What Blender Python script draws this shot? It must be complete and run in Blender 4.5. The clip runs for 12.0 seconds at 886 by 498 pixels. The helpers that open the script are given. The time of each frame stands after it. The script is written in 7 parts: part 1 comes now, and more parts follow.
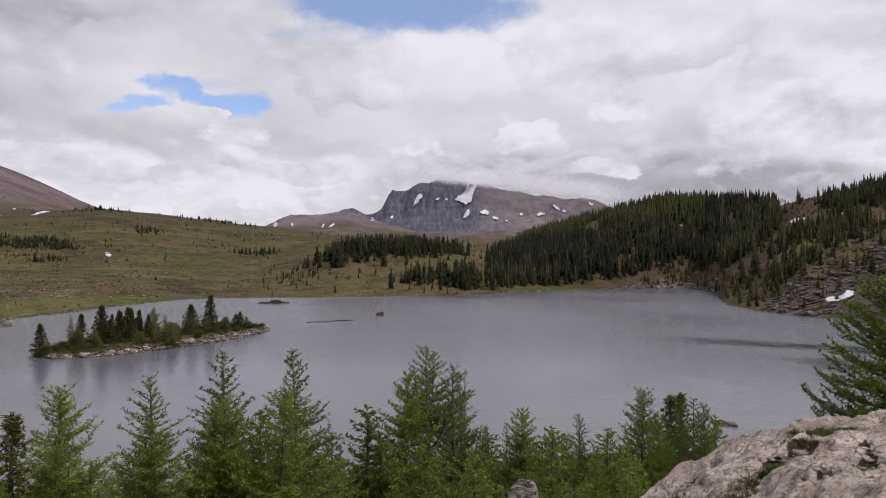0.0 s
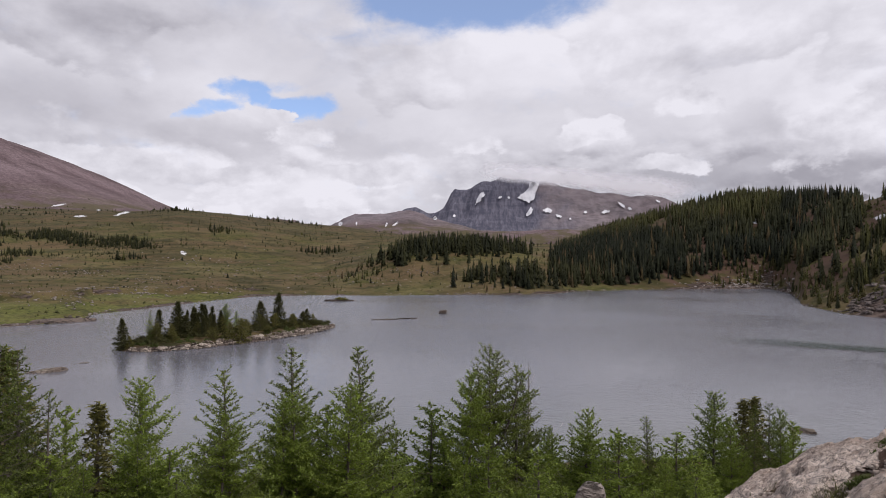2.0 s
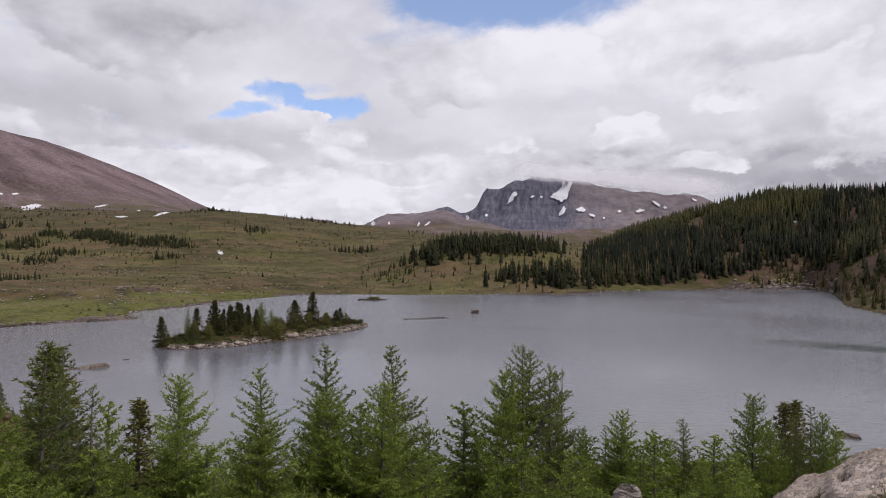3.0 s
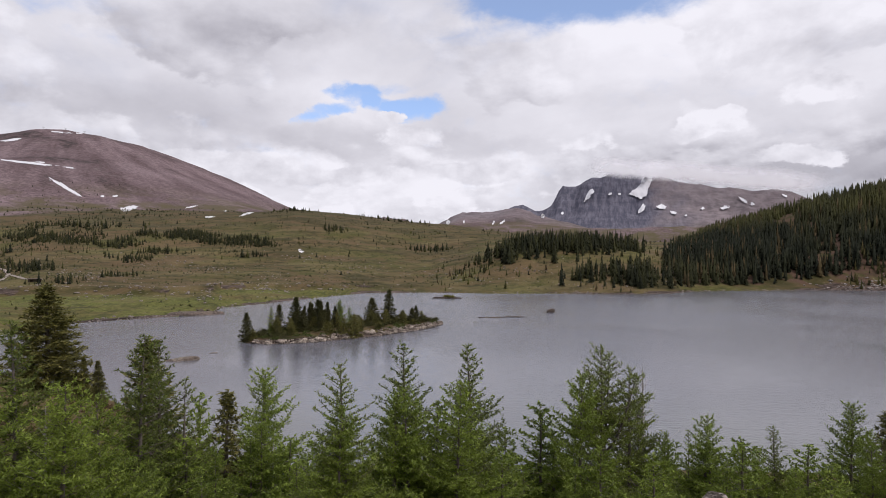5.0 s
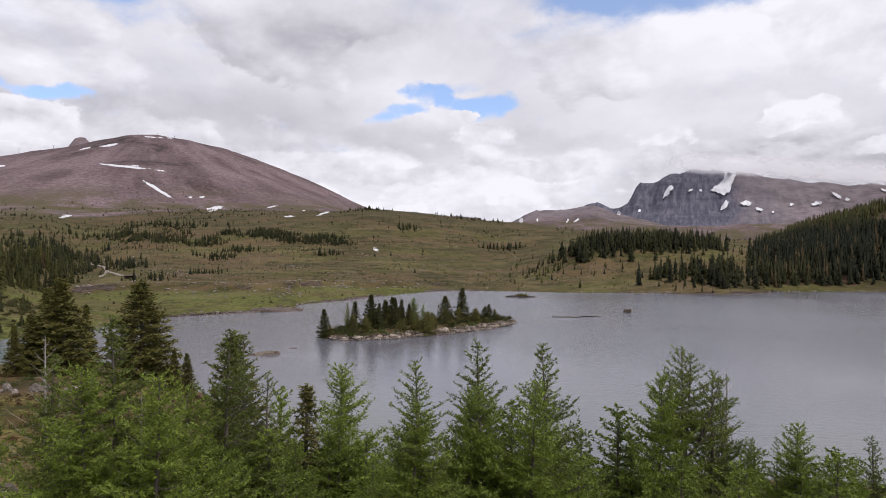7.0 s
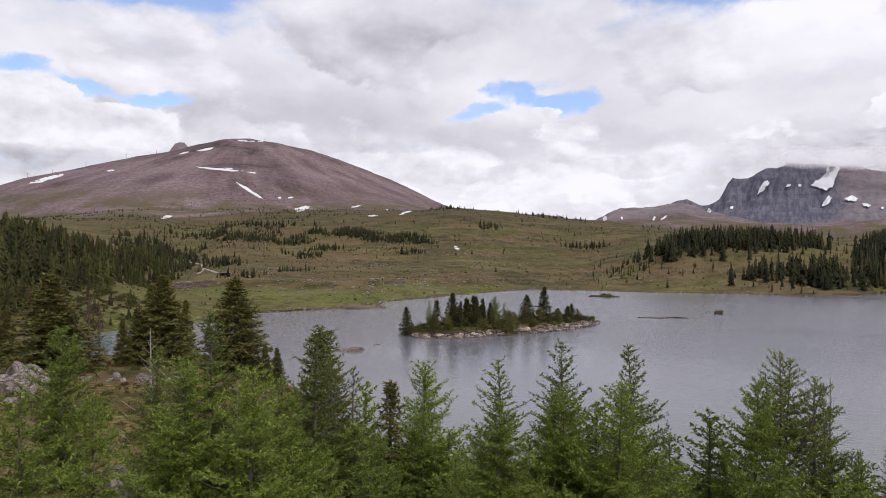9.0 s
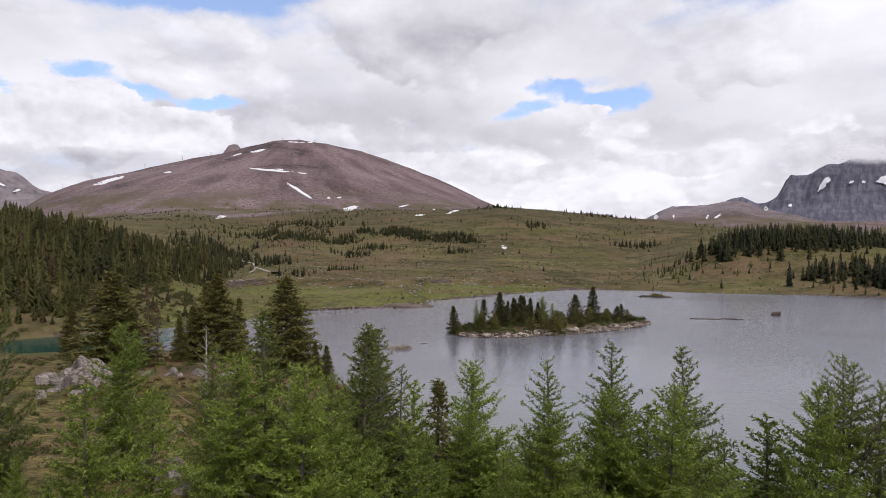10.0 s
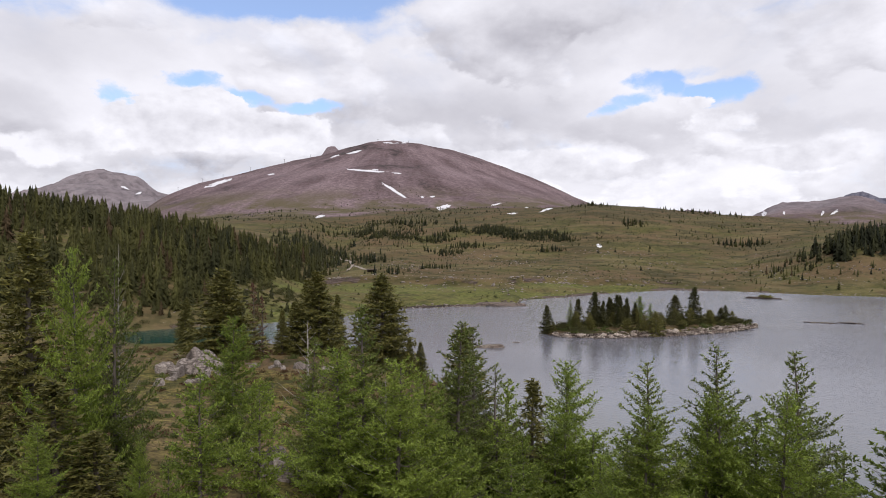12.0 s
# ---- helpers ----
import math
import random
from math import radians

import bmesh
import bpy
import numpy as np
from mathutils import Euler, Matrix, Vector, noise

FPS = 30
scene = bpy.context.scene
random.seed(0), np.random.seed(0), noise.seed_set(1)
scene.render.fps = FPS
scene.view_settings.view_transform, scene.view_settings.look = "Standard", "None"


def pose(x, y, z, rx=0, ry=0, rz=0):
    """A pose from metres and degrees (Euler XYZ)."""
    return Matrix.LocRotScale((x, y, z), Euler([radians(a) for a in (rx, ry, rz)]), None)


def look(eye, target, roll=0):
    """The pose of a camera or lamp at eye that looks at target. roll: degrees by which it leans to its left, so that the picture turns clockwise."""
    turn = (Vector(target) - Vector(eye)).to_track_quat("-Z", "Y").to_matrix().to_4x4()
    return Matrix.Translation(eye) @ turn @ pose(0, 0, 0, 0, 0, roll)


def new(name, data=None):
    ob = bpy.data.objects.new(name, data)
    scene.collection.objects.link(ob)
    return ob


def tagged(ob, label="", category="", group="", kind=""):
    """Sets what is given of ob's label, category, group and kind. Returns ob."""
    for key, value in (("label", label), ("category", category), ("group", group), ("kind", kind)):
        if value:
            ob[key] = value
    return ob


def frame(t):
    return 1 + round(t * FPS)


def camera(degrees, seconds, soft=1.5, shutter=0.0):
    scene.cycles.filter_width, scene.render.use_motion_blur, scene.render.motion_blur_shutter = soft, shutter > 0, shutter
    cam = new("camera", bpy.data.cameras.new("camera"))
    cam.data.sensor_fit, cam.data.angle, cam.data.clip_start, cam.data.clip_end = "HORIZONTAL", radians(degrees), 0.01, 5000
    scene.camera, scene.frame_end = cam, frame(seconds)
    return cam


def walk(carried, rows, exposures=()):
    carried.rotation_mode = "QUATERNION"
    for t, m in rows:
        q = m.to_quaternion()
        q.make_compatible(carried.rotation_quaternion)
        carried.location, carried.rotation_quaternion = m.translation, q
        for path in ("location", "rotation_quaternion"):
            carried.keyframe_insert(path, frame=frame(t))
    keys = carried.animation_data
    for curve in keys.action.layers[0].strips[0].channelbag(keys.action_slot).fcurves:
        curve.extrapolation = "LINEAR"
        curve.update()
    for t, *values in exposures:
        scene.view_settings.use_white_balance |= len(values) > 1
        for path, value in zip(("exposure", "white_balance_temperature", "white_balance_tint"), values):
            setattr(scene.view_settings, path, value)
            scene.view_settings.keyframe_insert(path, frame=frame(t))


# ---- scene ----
FOV = 68.74
cam = camera(FOV, 12.0, 0.9)
EYE = 30.0  # height of the camera over the lake
ARM = 0.70  # the camera is held this far in front of the body that turns


def stand(yaw, pitch, roll=0.0):
    a = radians(yaw)
    return pose(-ARM * math.sin(a), ARM * math.cos(a) - ARM, EYE, 90 + pitch, roll, yaw)


PATH = [
    (0.0, stand(0.0, 0.368)), (0.5, stand(1.301, 0.338)), (1.0, stand(2.706, 0.307)),
    (1.5, stand(4.050, 0.279)), (2.0, stand(5.503, 0.249)), (2.5, stand(6.863, 0.230)),
    (3.0, stand(8.344, 0.206)), (5.0, stand(14.95, 0.080)), (5.5, stand(16.357, 0.046)),
    (6.0, stand(17.915, 0.006)), (6.5, stand(19.482, -0.023)), (7.0, stand(21.386, -0.061)),
    (9.0, stand(28.538, -0.180)), (9.5, stand(30.426, -0.214)), (10.0, stand(32.691, -0.248)),
    (10.5, stand(34.766, -0.288)), (11.0, stand(36.94, -0.322)), (11.5, stand(38.98, -0.355)),
    (12.0, stand(40.853, -0.379)),
]
walk(cam, PATH, [(0.0, -0.16, 6400.0, 15.0), (3.0, -0.10, 6400.0, 15.0), (7.0, 0.04, 6400.0, 14.0), (9.0, 0.09, 6400.0, 14.0), (12.0, 0.14, 6400.0, 13.0)])

# ---- sky and light ----
SUN_TURN, SUN_HEIGHT = -118.0, 50.0  # degrees: from straight ahead to the right, and above the ground


def wire(tree, a, b):
    tree.links.new(a, b)


class Nodes:
    """Short hand for a node tree."""

    def __init__(self, tree):
        self.t = tree
        tree.nodes.clear()

    def node(self, kind, **kw):
        n = self.t.nodes.new(kind)
        for k, v in kw.items():
            if k == "operation":
                n.operation = v
            elif k == "blend":
                n.blend_type = v
            elif k == "data":
                n.data_type = v
        return n

    def put(self, socket, value):
        if isinstance(value, bpy.types.NodeSocket):
            wire(self.t, value, socket)
        else:
            socket.default_value = value

    def math(self, op, a, b=0.0, c=None, clamp=False):
        n = self.node("ShaderNodeMath", operation=op)
        n.use_clamp = clamp
        self.put(n.inputs[0], a)
        self.put(n.inputs[1], b)
        if c is not None:
            self.put(n.inputs[2], c)
        return n.outputs[0]

    def mix(self, fac, a, b, blend="MIX"):
        n = self.node("ShaderNodeMix", data="RGBA", blend=blend)
        self.put(n.inputs[0], fac)
        self.put(n.inputs[6], a if isinstance(a, bpy.types.NodeSocket) else (*a, 1.0)[:4])
        self.put(n.inputs[7], b if isinstance(b, bpy.types.NodeSocket) else (*b, 1.0)[:4])
        return n.outputs[2]

    def noise(self, vec, scale, detail=5.0, rough=0.55, distort=0.0):
        n = self.node("ShaderNodeTexNoise")
        if vec is not None:
            wire(self.t, vec, n.inputs["Vector"])
        n.inputs["Scale"].default_value = scale
        n.inputs["Detail"].default_value = detail
        n.inputs["Roughness"].default_value = rough
        n.inputs["Distortion"].default_value = distort
        return n.outputs["Fac"]

    def ramp(self, fac, lo, hi, a=0.0, b=1.0):
        n = self.node("ShaderNodeMapRange")
        n.interpolation_type = "SMOOTHSTEP"
        self.put(n.inputs[0], fac)
        for i, v in ((1, lo), (2, hi), (3, a), (4, b)):
            n.inputs[i].default_value = v
        return n.outputs[0]

    def vec(self, x, y, z):
        n = self.node("ShaderNodeCombineXYZ")
        for i, v in enumerate((x, y, z)):
            self.put(n.inputs[i], v)
        return n.outputs[0]

    def xyz(self, v):
        n = self.node("ShaderNodeSeparateXYZ")
        wire(self.t, v, n.inputs[0])
        return n.outputs


world = bpy.data.worlds.new("world")
scene.world = world
world.use_nodes = True
N = Nodes(world.node_tree)
sky = N.node("ShaderNodeTexSky")
sky.sky_type = "NISHITA"
sky.sun_disc = False
sky.sun_elevation = radians(SUN_HEIGHT)
sky.sun_rotation = radians(-SUN_TURN)
sky.altitude = 2200
way = N.node("ShaderNodeTexCoord").outputs["Generated"]
X, Y, Z = N.xyz(way)
flat = N.math("SQRT", N.math("ADD", N.math("MULTIPLY", X, X), N.math("MULTIPLY", Y, Y)))
EL = N.math("DIVIDE", Z, N.math("MAXIMUM", flat, 0.02))
AZ = N.math("ARCTAN2", N.math("MULTIPLY", X, -1.0), Y)
# high thin deck, seen in perspective, and heaped clouds below it
deck_z = N.math("ADD", N.math("MAXIMUM", Z, 0.0), 0.30)
deck = N.vec(N.math("DIVIDE", X, deck_z), N.math("DIVIDE", Y, deck_z), 0.35)
ELC = N.math("MAXIMUM", EL, -0.02)


def puffs(turn_scale, height_scale, up, shift):
    """Plan of a cloud layer: bearing and slope, moved up by a little to compare a cloud with what lies over it."""
    return N.vec(N.math("ADD", N.math("MULTIPLY", AZ, turn_scale), shift - 0.35 * up), N.math("ADD", N.math("MULTIPLY", ELC, height_scale), up), shift)


n_deck = N.noise(deck, 2.2, 7.0, 0.52, 0.2)
n_veil = N.noise(deck, 0.8, 7.0, 0.58, 0.3)
n_big = N.noise(puffs(4.6, 7.0, 0.0, 2.7), 1.0, 9.0, 0.54, 0.15)
n_big_up = N.noise(puffs(4.6, 7.0, 0.20, 2.7), 1.0, 9.0, 0.54, 0.15)
n_low = N.noise(puffs(10.0, 17.0, 0.0, 8.1), 1.0, 10.0, 0.55, 0.1)
n_low_up = N.noise(puffs(10.0, 17.0, 0.26, 8.1), 1.0, 10.0, 0.55, 0.1)
# the air's eddies, which fray the edges of the rifts and heads
eddy_a = N.math("SUBTRACT", N.noise(puffs(8.0, 11.0, 0.0, 5.5), 1.0, 9.0, 0.60), 0.5)
eddy_b = N.math("SUBTRACT", N.noise(puffs(9.0, 12.0, 0.0, 14.2), 1.0, 9.0, 0.60), 0.5)
AZW = N.math("ADD", AZ, N.math("MULTIPLY", eddy_a, 0.17))
ELW = N.math("ADD", EL, N.math("MULTIPLY", eddy_b, 0.065))


def gap(turn, height, wide, high, strength, slant=0.0):
    """A soft spot of the sky at a bearing (degrees to the left) and a slope; slant raises it towards the left."""
    da = N.math("DIVIDE", N.math("SUBTRACT", AZW, radians(turn)), radians(wide))
    de = N.math("DIVIDE", N.math("SUBTRACT", ELW, height), high)
    if slant:
        de = N.math("SUBTRACT", de, N.math("MULTIPLY", da, slant))
    d = N.math("ADD", N.math("MULTIPLY", da, da), N.math("MULTIPLY", de, de))
    return N.math("MULTIPLY", N.ramp(d, 0.0, 1.0, 1.0, 0.0), strength)


def total(rows):
    s = None
    for g in rows:
        s = gap(*g) if s is None else N.math("ADD", s, gap(*g))
    return s


# rifts of blue: a forked one, a long one over the heaps, and pale ones high up
rifts = total(((23.0, 0.238, 3.2, 0.026, 1.2), (20.6, 0.224, 3.0, 0.020, 1.0), (17.6, 0.212, 4.0, 0.030, 1.25, -0.3), (25.6, 0.202, 2.8, 0.019, 1.0, -0.6), (20.0, 0.252, 4.0, 0.014, 0.5),
               (3.0, 0.385, 14.0, 0.060, 1.25), (12.0, 0.33, 7.0, 0.02, 0.35), (55.0, 0.375, 13.0, 0.062, 1.8, -0.3), (73.0, 0.34, 9.0, 0.05, 0.6), (46.0, 0.335, 7.0, 0.03, 0.45), (62.0, 0.30, 8.0, 0.02, 0.35), (41.0, 0.29, 4.0, 0.02, 0.40),
               (62.6, 0.238, 3.2, 0.018, 1.2), (57.5, 0.222, 3.6, 0.016, 1.2, 0.3), (52.8, 0.205, 3.4, 0.016, 1.1), (67.6, 0.204, 1.9, 0.020, 1.1), (33.0, 0.40, 12.0, 0.04, 0.45), (84.0, 0.33, 12.0, 0.06, 0.5)))
n_wisp = N.noise(puffs(22.0, 34.0, 0.0, 21.0), 1.0, 8.0, 0.62, 0.4)
cover = N.math("ADD", N.math("SUBTRACT", 1.0, rifts), N.math("ADD", N.math("MULTIPLY", N.math("SUBTRACT", n_deck, 0.5), 1.4), N.math("MULTIPLY", N.math("SUBTRACT", n_wisp, 0.5), 0.9)))
cloud = N.math("MULTIPLY", N.ramp(cover, -0.20, 0.90), N.math("SUBTRACT", 1.0, N.math("MULTIPLY", N.ramp(n_veil, 0.52, 0.38, 0.0, 0.34), N.ramp(EL, 0.20, 0.34))))
# the deck: soft white and lilac grey
shade = N.math("ADD", 0.66, N.math("MULTIPLY", N.math("MULTIPLY", N.math("SUBTRACT", n_deck, 0.5), 0.8), N.ramp(EL, 0.08, 0.30, 0.4, 1.0)))
shade = N.math("ADD", shade, N.math("MULTIPLY", N.math("SUBTRACT", n_veil, 0.5), 1.5))
# two sizes of heaps with bright crowns and grey feet
big = N.math("ADD", 0.64, N.math("MULTIPLY", N.math("SUBTRACT", n_big, n_big_up), 2.6))
k_big = N.math("MULTIPLY", N.ramp(n_big, 0.48, 0.54), N.ramp(EL, 0.42, 0.28, 0.15, 0.85))
shade = N.math("ADD", N.math("MULTIPLY", shade, N.math("SUBTRACT", 1.0, k_big)), N.math("MULTIPLY", big, k_big))
small = N.math("ADD", 0.70, N.math("MULTIPLY", N.math("SUBTRACT", n_low, n_low_up), 2.2))
k_low = N.math("MULTIPLY", N.ramp(n_low, 0.45, 0.54), N.ramp(EL, 0.20, 0.12, 0.0, 0.85))
shade = N.math("ADD", N.math("MULTIPLY", shade, N.math("SUBTRACT", 1.0, k_low)), N.math("MULTIPLY", small, k_low))
# grey cloud base on the peaks, bright cloud elsewhere
base = total(((-14.0, 0.100, 24.0, 0.070, 0.34), (-27.0, 0.09, 12.0, 0.040, 0.30), (36.0, 0.21, 12.0, 0.05, 0.22), (29.0, 0.35, 12.0, 0.05, 0.18), (25.0, 0.165, 9.0, 0.030, 0.24), (36.0, 0.32, 9.0, 0.05, 0.18), (72.0, 0.12, 14.0, 0.05, 0.2), (76.0, 0.17, 7.0, 0.06, 0.28), (45.0, 0.30, 12.0, 0.06, 0.12), (70.0, 0.27, 9.0, 0.06, 0.18), (48.5, 0.175, 6.0, 0.05, 0.22), (60.0, 0.105, 9.0, 0.028, 0.24), (38.0, 0.14, 7.0, 0.03, 0.14), (20.0, 0.135, 7.0, 0.02, 0.14), (-2.0, 0.15, 8.0, 0.03, 0.16), (-20.0, 0.17, 4.0, 0.05, 0.22), (-3.0, 0.23, 9.0, 0.03, 0.10),
              (13.0, 0.165, 6.0, 0.02, 0.14), (32.0, 0.30, 7.0, 0.07, 0.16)))
glow = total(((22.0, 0.085, 22.0, 0.09, 0.20), (-32.0, 0.19, 11.0, 0.10, 0.46), (-8.0, 0.29, 20.0, 0.10, 0.20), (2.0, 0.33, 9.0, 0.05, 0.16), (45.0, 0.31, 9.0, 0.05, 0.14)))
shade = N.math("ADD", N.math("SUBTRACT", shade, base), glow, clamp=True)
# single cumulus heads in front: crisp above, grey below
heads = total(((-7.8, 0.180, 3.6, 0.022, 0.95), (-15.0, 0.218, 4.2, 0.034, 0.9), (-14.2, 0.130, 3.4, 0.020, 0.9), (-27.5, 0.165, 6.0, 0.050, 1.0), (-34.0, 0.20, 8.0, 0.08, 1.0), (12.0, 0.122, 6.0, 0.028, 0.85), (22.0, 0.112, 7.0, 0.026, 0.7),
               (17.0, 0.170, 5.0, 0.024, 0.7), (63.0, 0.175, 7.0, 0.055, 1.25), (60.2, 0.205, 3.0, 0.026, 1.2), (56.0, 0.165, 6.0, 0.042, 1.2), (71.0, 0.13, 7.0, 0.04, 0.8), (33.0, 0.12, 9.0, 0.03, 0.7), (3.0, 0.165, 5.0, 0.022, 0.6), (20.0, 0.196, 2.4, 0.014, 0.8), (-23.0, 0.12, 5.0, 0.025, 0.6)))
n_head = N.noise(puffs(12.0, 16.0, 0.0, 3.3), 1.0, 9.0, 0.55)
n_head_up = N.noise(puffs(12.0, 16.0, 0.30, 3.3), 1.0, 9.0, 0.55)
k_head = N.math("MULTIPLY", N.ramp(N.math("ADD", heads, N.math("MULTIPLY", N.math("SUBTRACT", n_head, 0.5), 1.5)), 0.24, 0.58), 0.90)
head = N.math("ADD", 0.80, N.math("MULTIPLY", N.math("SUBTRACT", n_head, n_head_up), 1.7), clamp=True)
shade = N.math("ADD", N.math("MULTIPLY", shade, N.math("SUBTRACT", 1.0, k_head)), N.math("MULTIPLY", head, k_head))
cloud = N.math("MAXIMUM", cloud, N.math("MULTIPLY", k_head, 1.2), clamp=True)
tone = N.mix(shade, (0.375, 0.370, 0.410), (0.905, 0.905, 0.945))
blue = N.mix(1.0, sky.outputs[0], (0.150, 0.165, 0.185), "MULTIPLY")
pale = N.mix(0.20, blue, (0.78, 0.86, 0.95))
full = N.mix(cloud, pale, tone)
back = N.node("ShaderNodeBackground")
wire(world.node_tree, full, back.inputs[0])
back.inputs[1].default_value = 1.0
out = N.node("ShaderNodeOutputWorld")
wire(world.node_tree, back.outputs[0], out.inputs[0])

lamp = bpy.data.lights.new("sun", "SUN")
lamp.energy = 2.5
lamp.angle = radians(12)
lamp.color = (1.0, 0.95, 0.88)
sun = new("sun", lamp)
a, e = radians(SUN_TURN), radians(SUN_HEIGHT)
sun.matrix_world = look((-math.sin(a) * math.cos(e) * 100, math.cos(a) * math.cos(e) * 100, math.sin(e) * 100), (0, 0, 0))


# ---- materials ----
def surface(name, build, rough=0.85, spec=0.25, thin=0.0):
    """A material: build(nodes, position) gives colour and, if it likes, a height for the relief and its strength in metres."""
    m = bpy.data.materials.new(name)
    m.use_nodes = True
    n = Nodes(m.node_tree)
    pos = n.node("ShaderNodeNewGeometry").outputs["Position"]
    made = build(n, pos)
    b = n.node("ShaderNodeBsdfPrincipled")
    n.put(b.inputs["Base Color"], made[0] if isinstance(made[0], bpy.types.NodeSocket) else (*made[0], 1.0))
    n.put(b.inputs["Roughness"], made[3] if len(made) > 3 else rough)
    b.inputs["Specular IOR Level"].default_value = spec
    if len(made) > 1 and made[1] is not None:
        bump = n.node("ShaderNodeBump")
        bump.inputs["Distance"].default_value = made[2]
        bump.inputs["Strength"].default_value = 1.0
        wire(m.node_tree, made[1], bump.inputs["Height"])
        wire(m.node_tree, bump.outputs[0], b.inputs["Normal"])
    o = n.node("ShaderNodeOutputMaterial")
    if thin:  # leaves let light through
        tr = n.node("ShaderNodeBsdfTranslucent")
        n.put(tr.inputs[0], made[0])
        mx = n.node("ShaderNodeMixShader")
        mx.inputs[0].default_value = thin
        wire(m.node_tree, b.outputs[0], mx.inputs[1])
        wire(m.node_tree, tr.outputs[0], mx.inputs[2])
        wire(m.node_tree, mx.outputs[0], o.inputs[0])
    else:
        wire(m.node_tree, b.outputs[0], o.inputs[0])
    return m


def attribute(n, name):
    a = n.node("ShaderNodeAttribute")
    a.attribute_name = name
    return a.outputs["Fac"]


def leafy(dark, bright, patch=0.6):
    """Foliage: tint is a number of each tree's own, stored on its mesh; single pieces vary too."""
    def build(n, pos):
        isle = n.node("ShaderNodeNewGeometry").outputs["Random Per Island"]
        own = n.node("ShaderNodeObjectInfo").outputs["Random"]
        k = n.math("ADD", n.math("MULTIPLY", isle, 0.70), n.math("MULTIPLY", n.noise(pos, patch, 3.0), 0.42))
        k = n.math("ADD", k, n.math("MULTIPLY", n.math("SUBTRACT", own, 0.5), 0.35), clamp=True)
        return (n.mix(k, dark, bright),)
    return build


def forest_leaf(n, pos):
    tint = attribute(n, "tint")
    isle = n.node("ShaderNodeNewGeometry").outputs["Random Per Island"]
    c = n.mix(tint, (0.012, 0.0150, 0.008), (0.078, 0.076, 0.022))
    rust = n.ramp(tint, 0.84, 0.97)
    c = n.mix(rust, c, (0.060, 0.040, 0.022))
    light = n.mix(isle, (0.72, 0.72, 0.72), (1.22, 1.22, 1.2))
    return (n.mix(1.0, c, light, "MULTIPLY"),)


def bark(n, pos):
    x, y, z = n.xyz(pos)
    v = n.vec(n.math("MULTIPLY", x, 6.0), n.math("MULTIPLY", y, 6.0), n.math("MULTIPLY", z, 1.4))
    k = n.noise(v, 4.0, 5.0, 0.6)
    return n.mix(k, (0.040, 0.033, 0.028), (0.190, 0.162, 0.142)), k, 0.02


def dead(n, pos):
    k = n.noise(pos, 5.0, 4.0)
    return n.mix(k, (0.20, 0.18, 0.165), (0.42, 0.39, 0.36)), k, 0.01


def stone(pale, dark, scale=1.0, lichen=0.35, moss=0.0):
    def build(n, pos):
        big = n.noise(pos, 0.7 * scale, 4.0, 0.6)
        fine = n.noise(pos, 9.0 * scale, 8.0, 0.65)
        x, y, z = n.xyz(pos)
        strata = n.noise(n.vec(n.math("MULTIPLY", x, 1.2), n.math("MULTIPLY", y, 0.5), n.math("MULTIPLY", z, 6.0)), 2.2 * scale, 6.0, 0.6, 0.5)
        own = n.node("ShaderNodeObjectInfo").outputs["Random"]
        k = n.math("ADD", n.math("MULTIPLY", big, 0.55), n.math("MULTIPLY", strata, 0.55))
        k = n.math("ADD", k, n.math("MULTIPLY", n.math("SUBTRACT", own, 0.5), 0.25))
        c = n.mix(n.ramp(k, 0.32, 0.72), dark, pale)
        spots = n.ramp(n.noise(pos, 14.0 * scale, 4.0, 0.7), 0.58, 0.66)
        c = n.mix(n.math("MULTIPLY", spots, lichen), c, (0.075, 0.07, 0.062))
        rusty = n.ramp(n.noise(pos, 1.6 * scale, 5.0, 0.6, 0.6), 0.63, 0.72)
        c = n.mix(n.math("MULTIPLY", rusty, 0.30), c, (0.30, 0.19, 0.12))
        if moss:
            up = n.xyz(n.node("ShaderNodeNewGeometry").outputs["Normal"])[2]
            g = n.math("MULTIPLY", n.ramp(up, 0.7, 0.95), n.ramp(big, 0.45, 0.6))
            c = n.mix(n.math("MULTIPLY", g, moss), c, (0.055, 0.065, 0.028))
        crack = n.node("ShaderNodeTexVoronoi")
        crack.feature = "DISTANCE_TO_EDGE"
        crack.inputs["Scale"].default_value = 1.5 * scale
        w = n.math("MULTIPLY", strata, 0.8 / scale)
        wire(n.t, n.vec(n.math("ADD", x, w), n.math("ADD", n.math("MULTIPLY", y, 1.4), w), n.math("MULTIPLY", z, 0.8)), crack.inputs["Vector"])
        line = n.ramp(crack.outputs["Distance"], 0.0, 0.06, 1.0, 0.0)
        c = n.mix(n.math("MULTIPLY", line, 0.35), c, (0.050, 0.042, 0.036))
        c = n.mix(1.0, c, n.mix(n.ramp(fine, 0.3, 0.7), (0.60, 0.59, 0.58), (1.28, 1.27, 1.26)), "MULTIPLY")
        h = n.math("SUBTRACT", n.math("ADD", n.math("MULTIPLY", fine, 0.5), strata), line)
        return c, h, 0.07 / scale
    return build


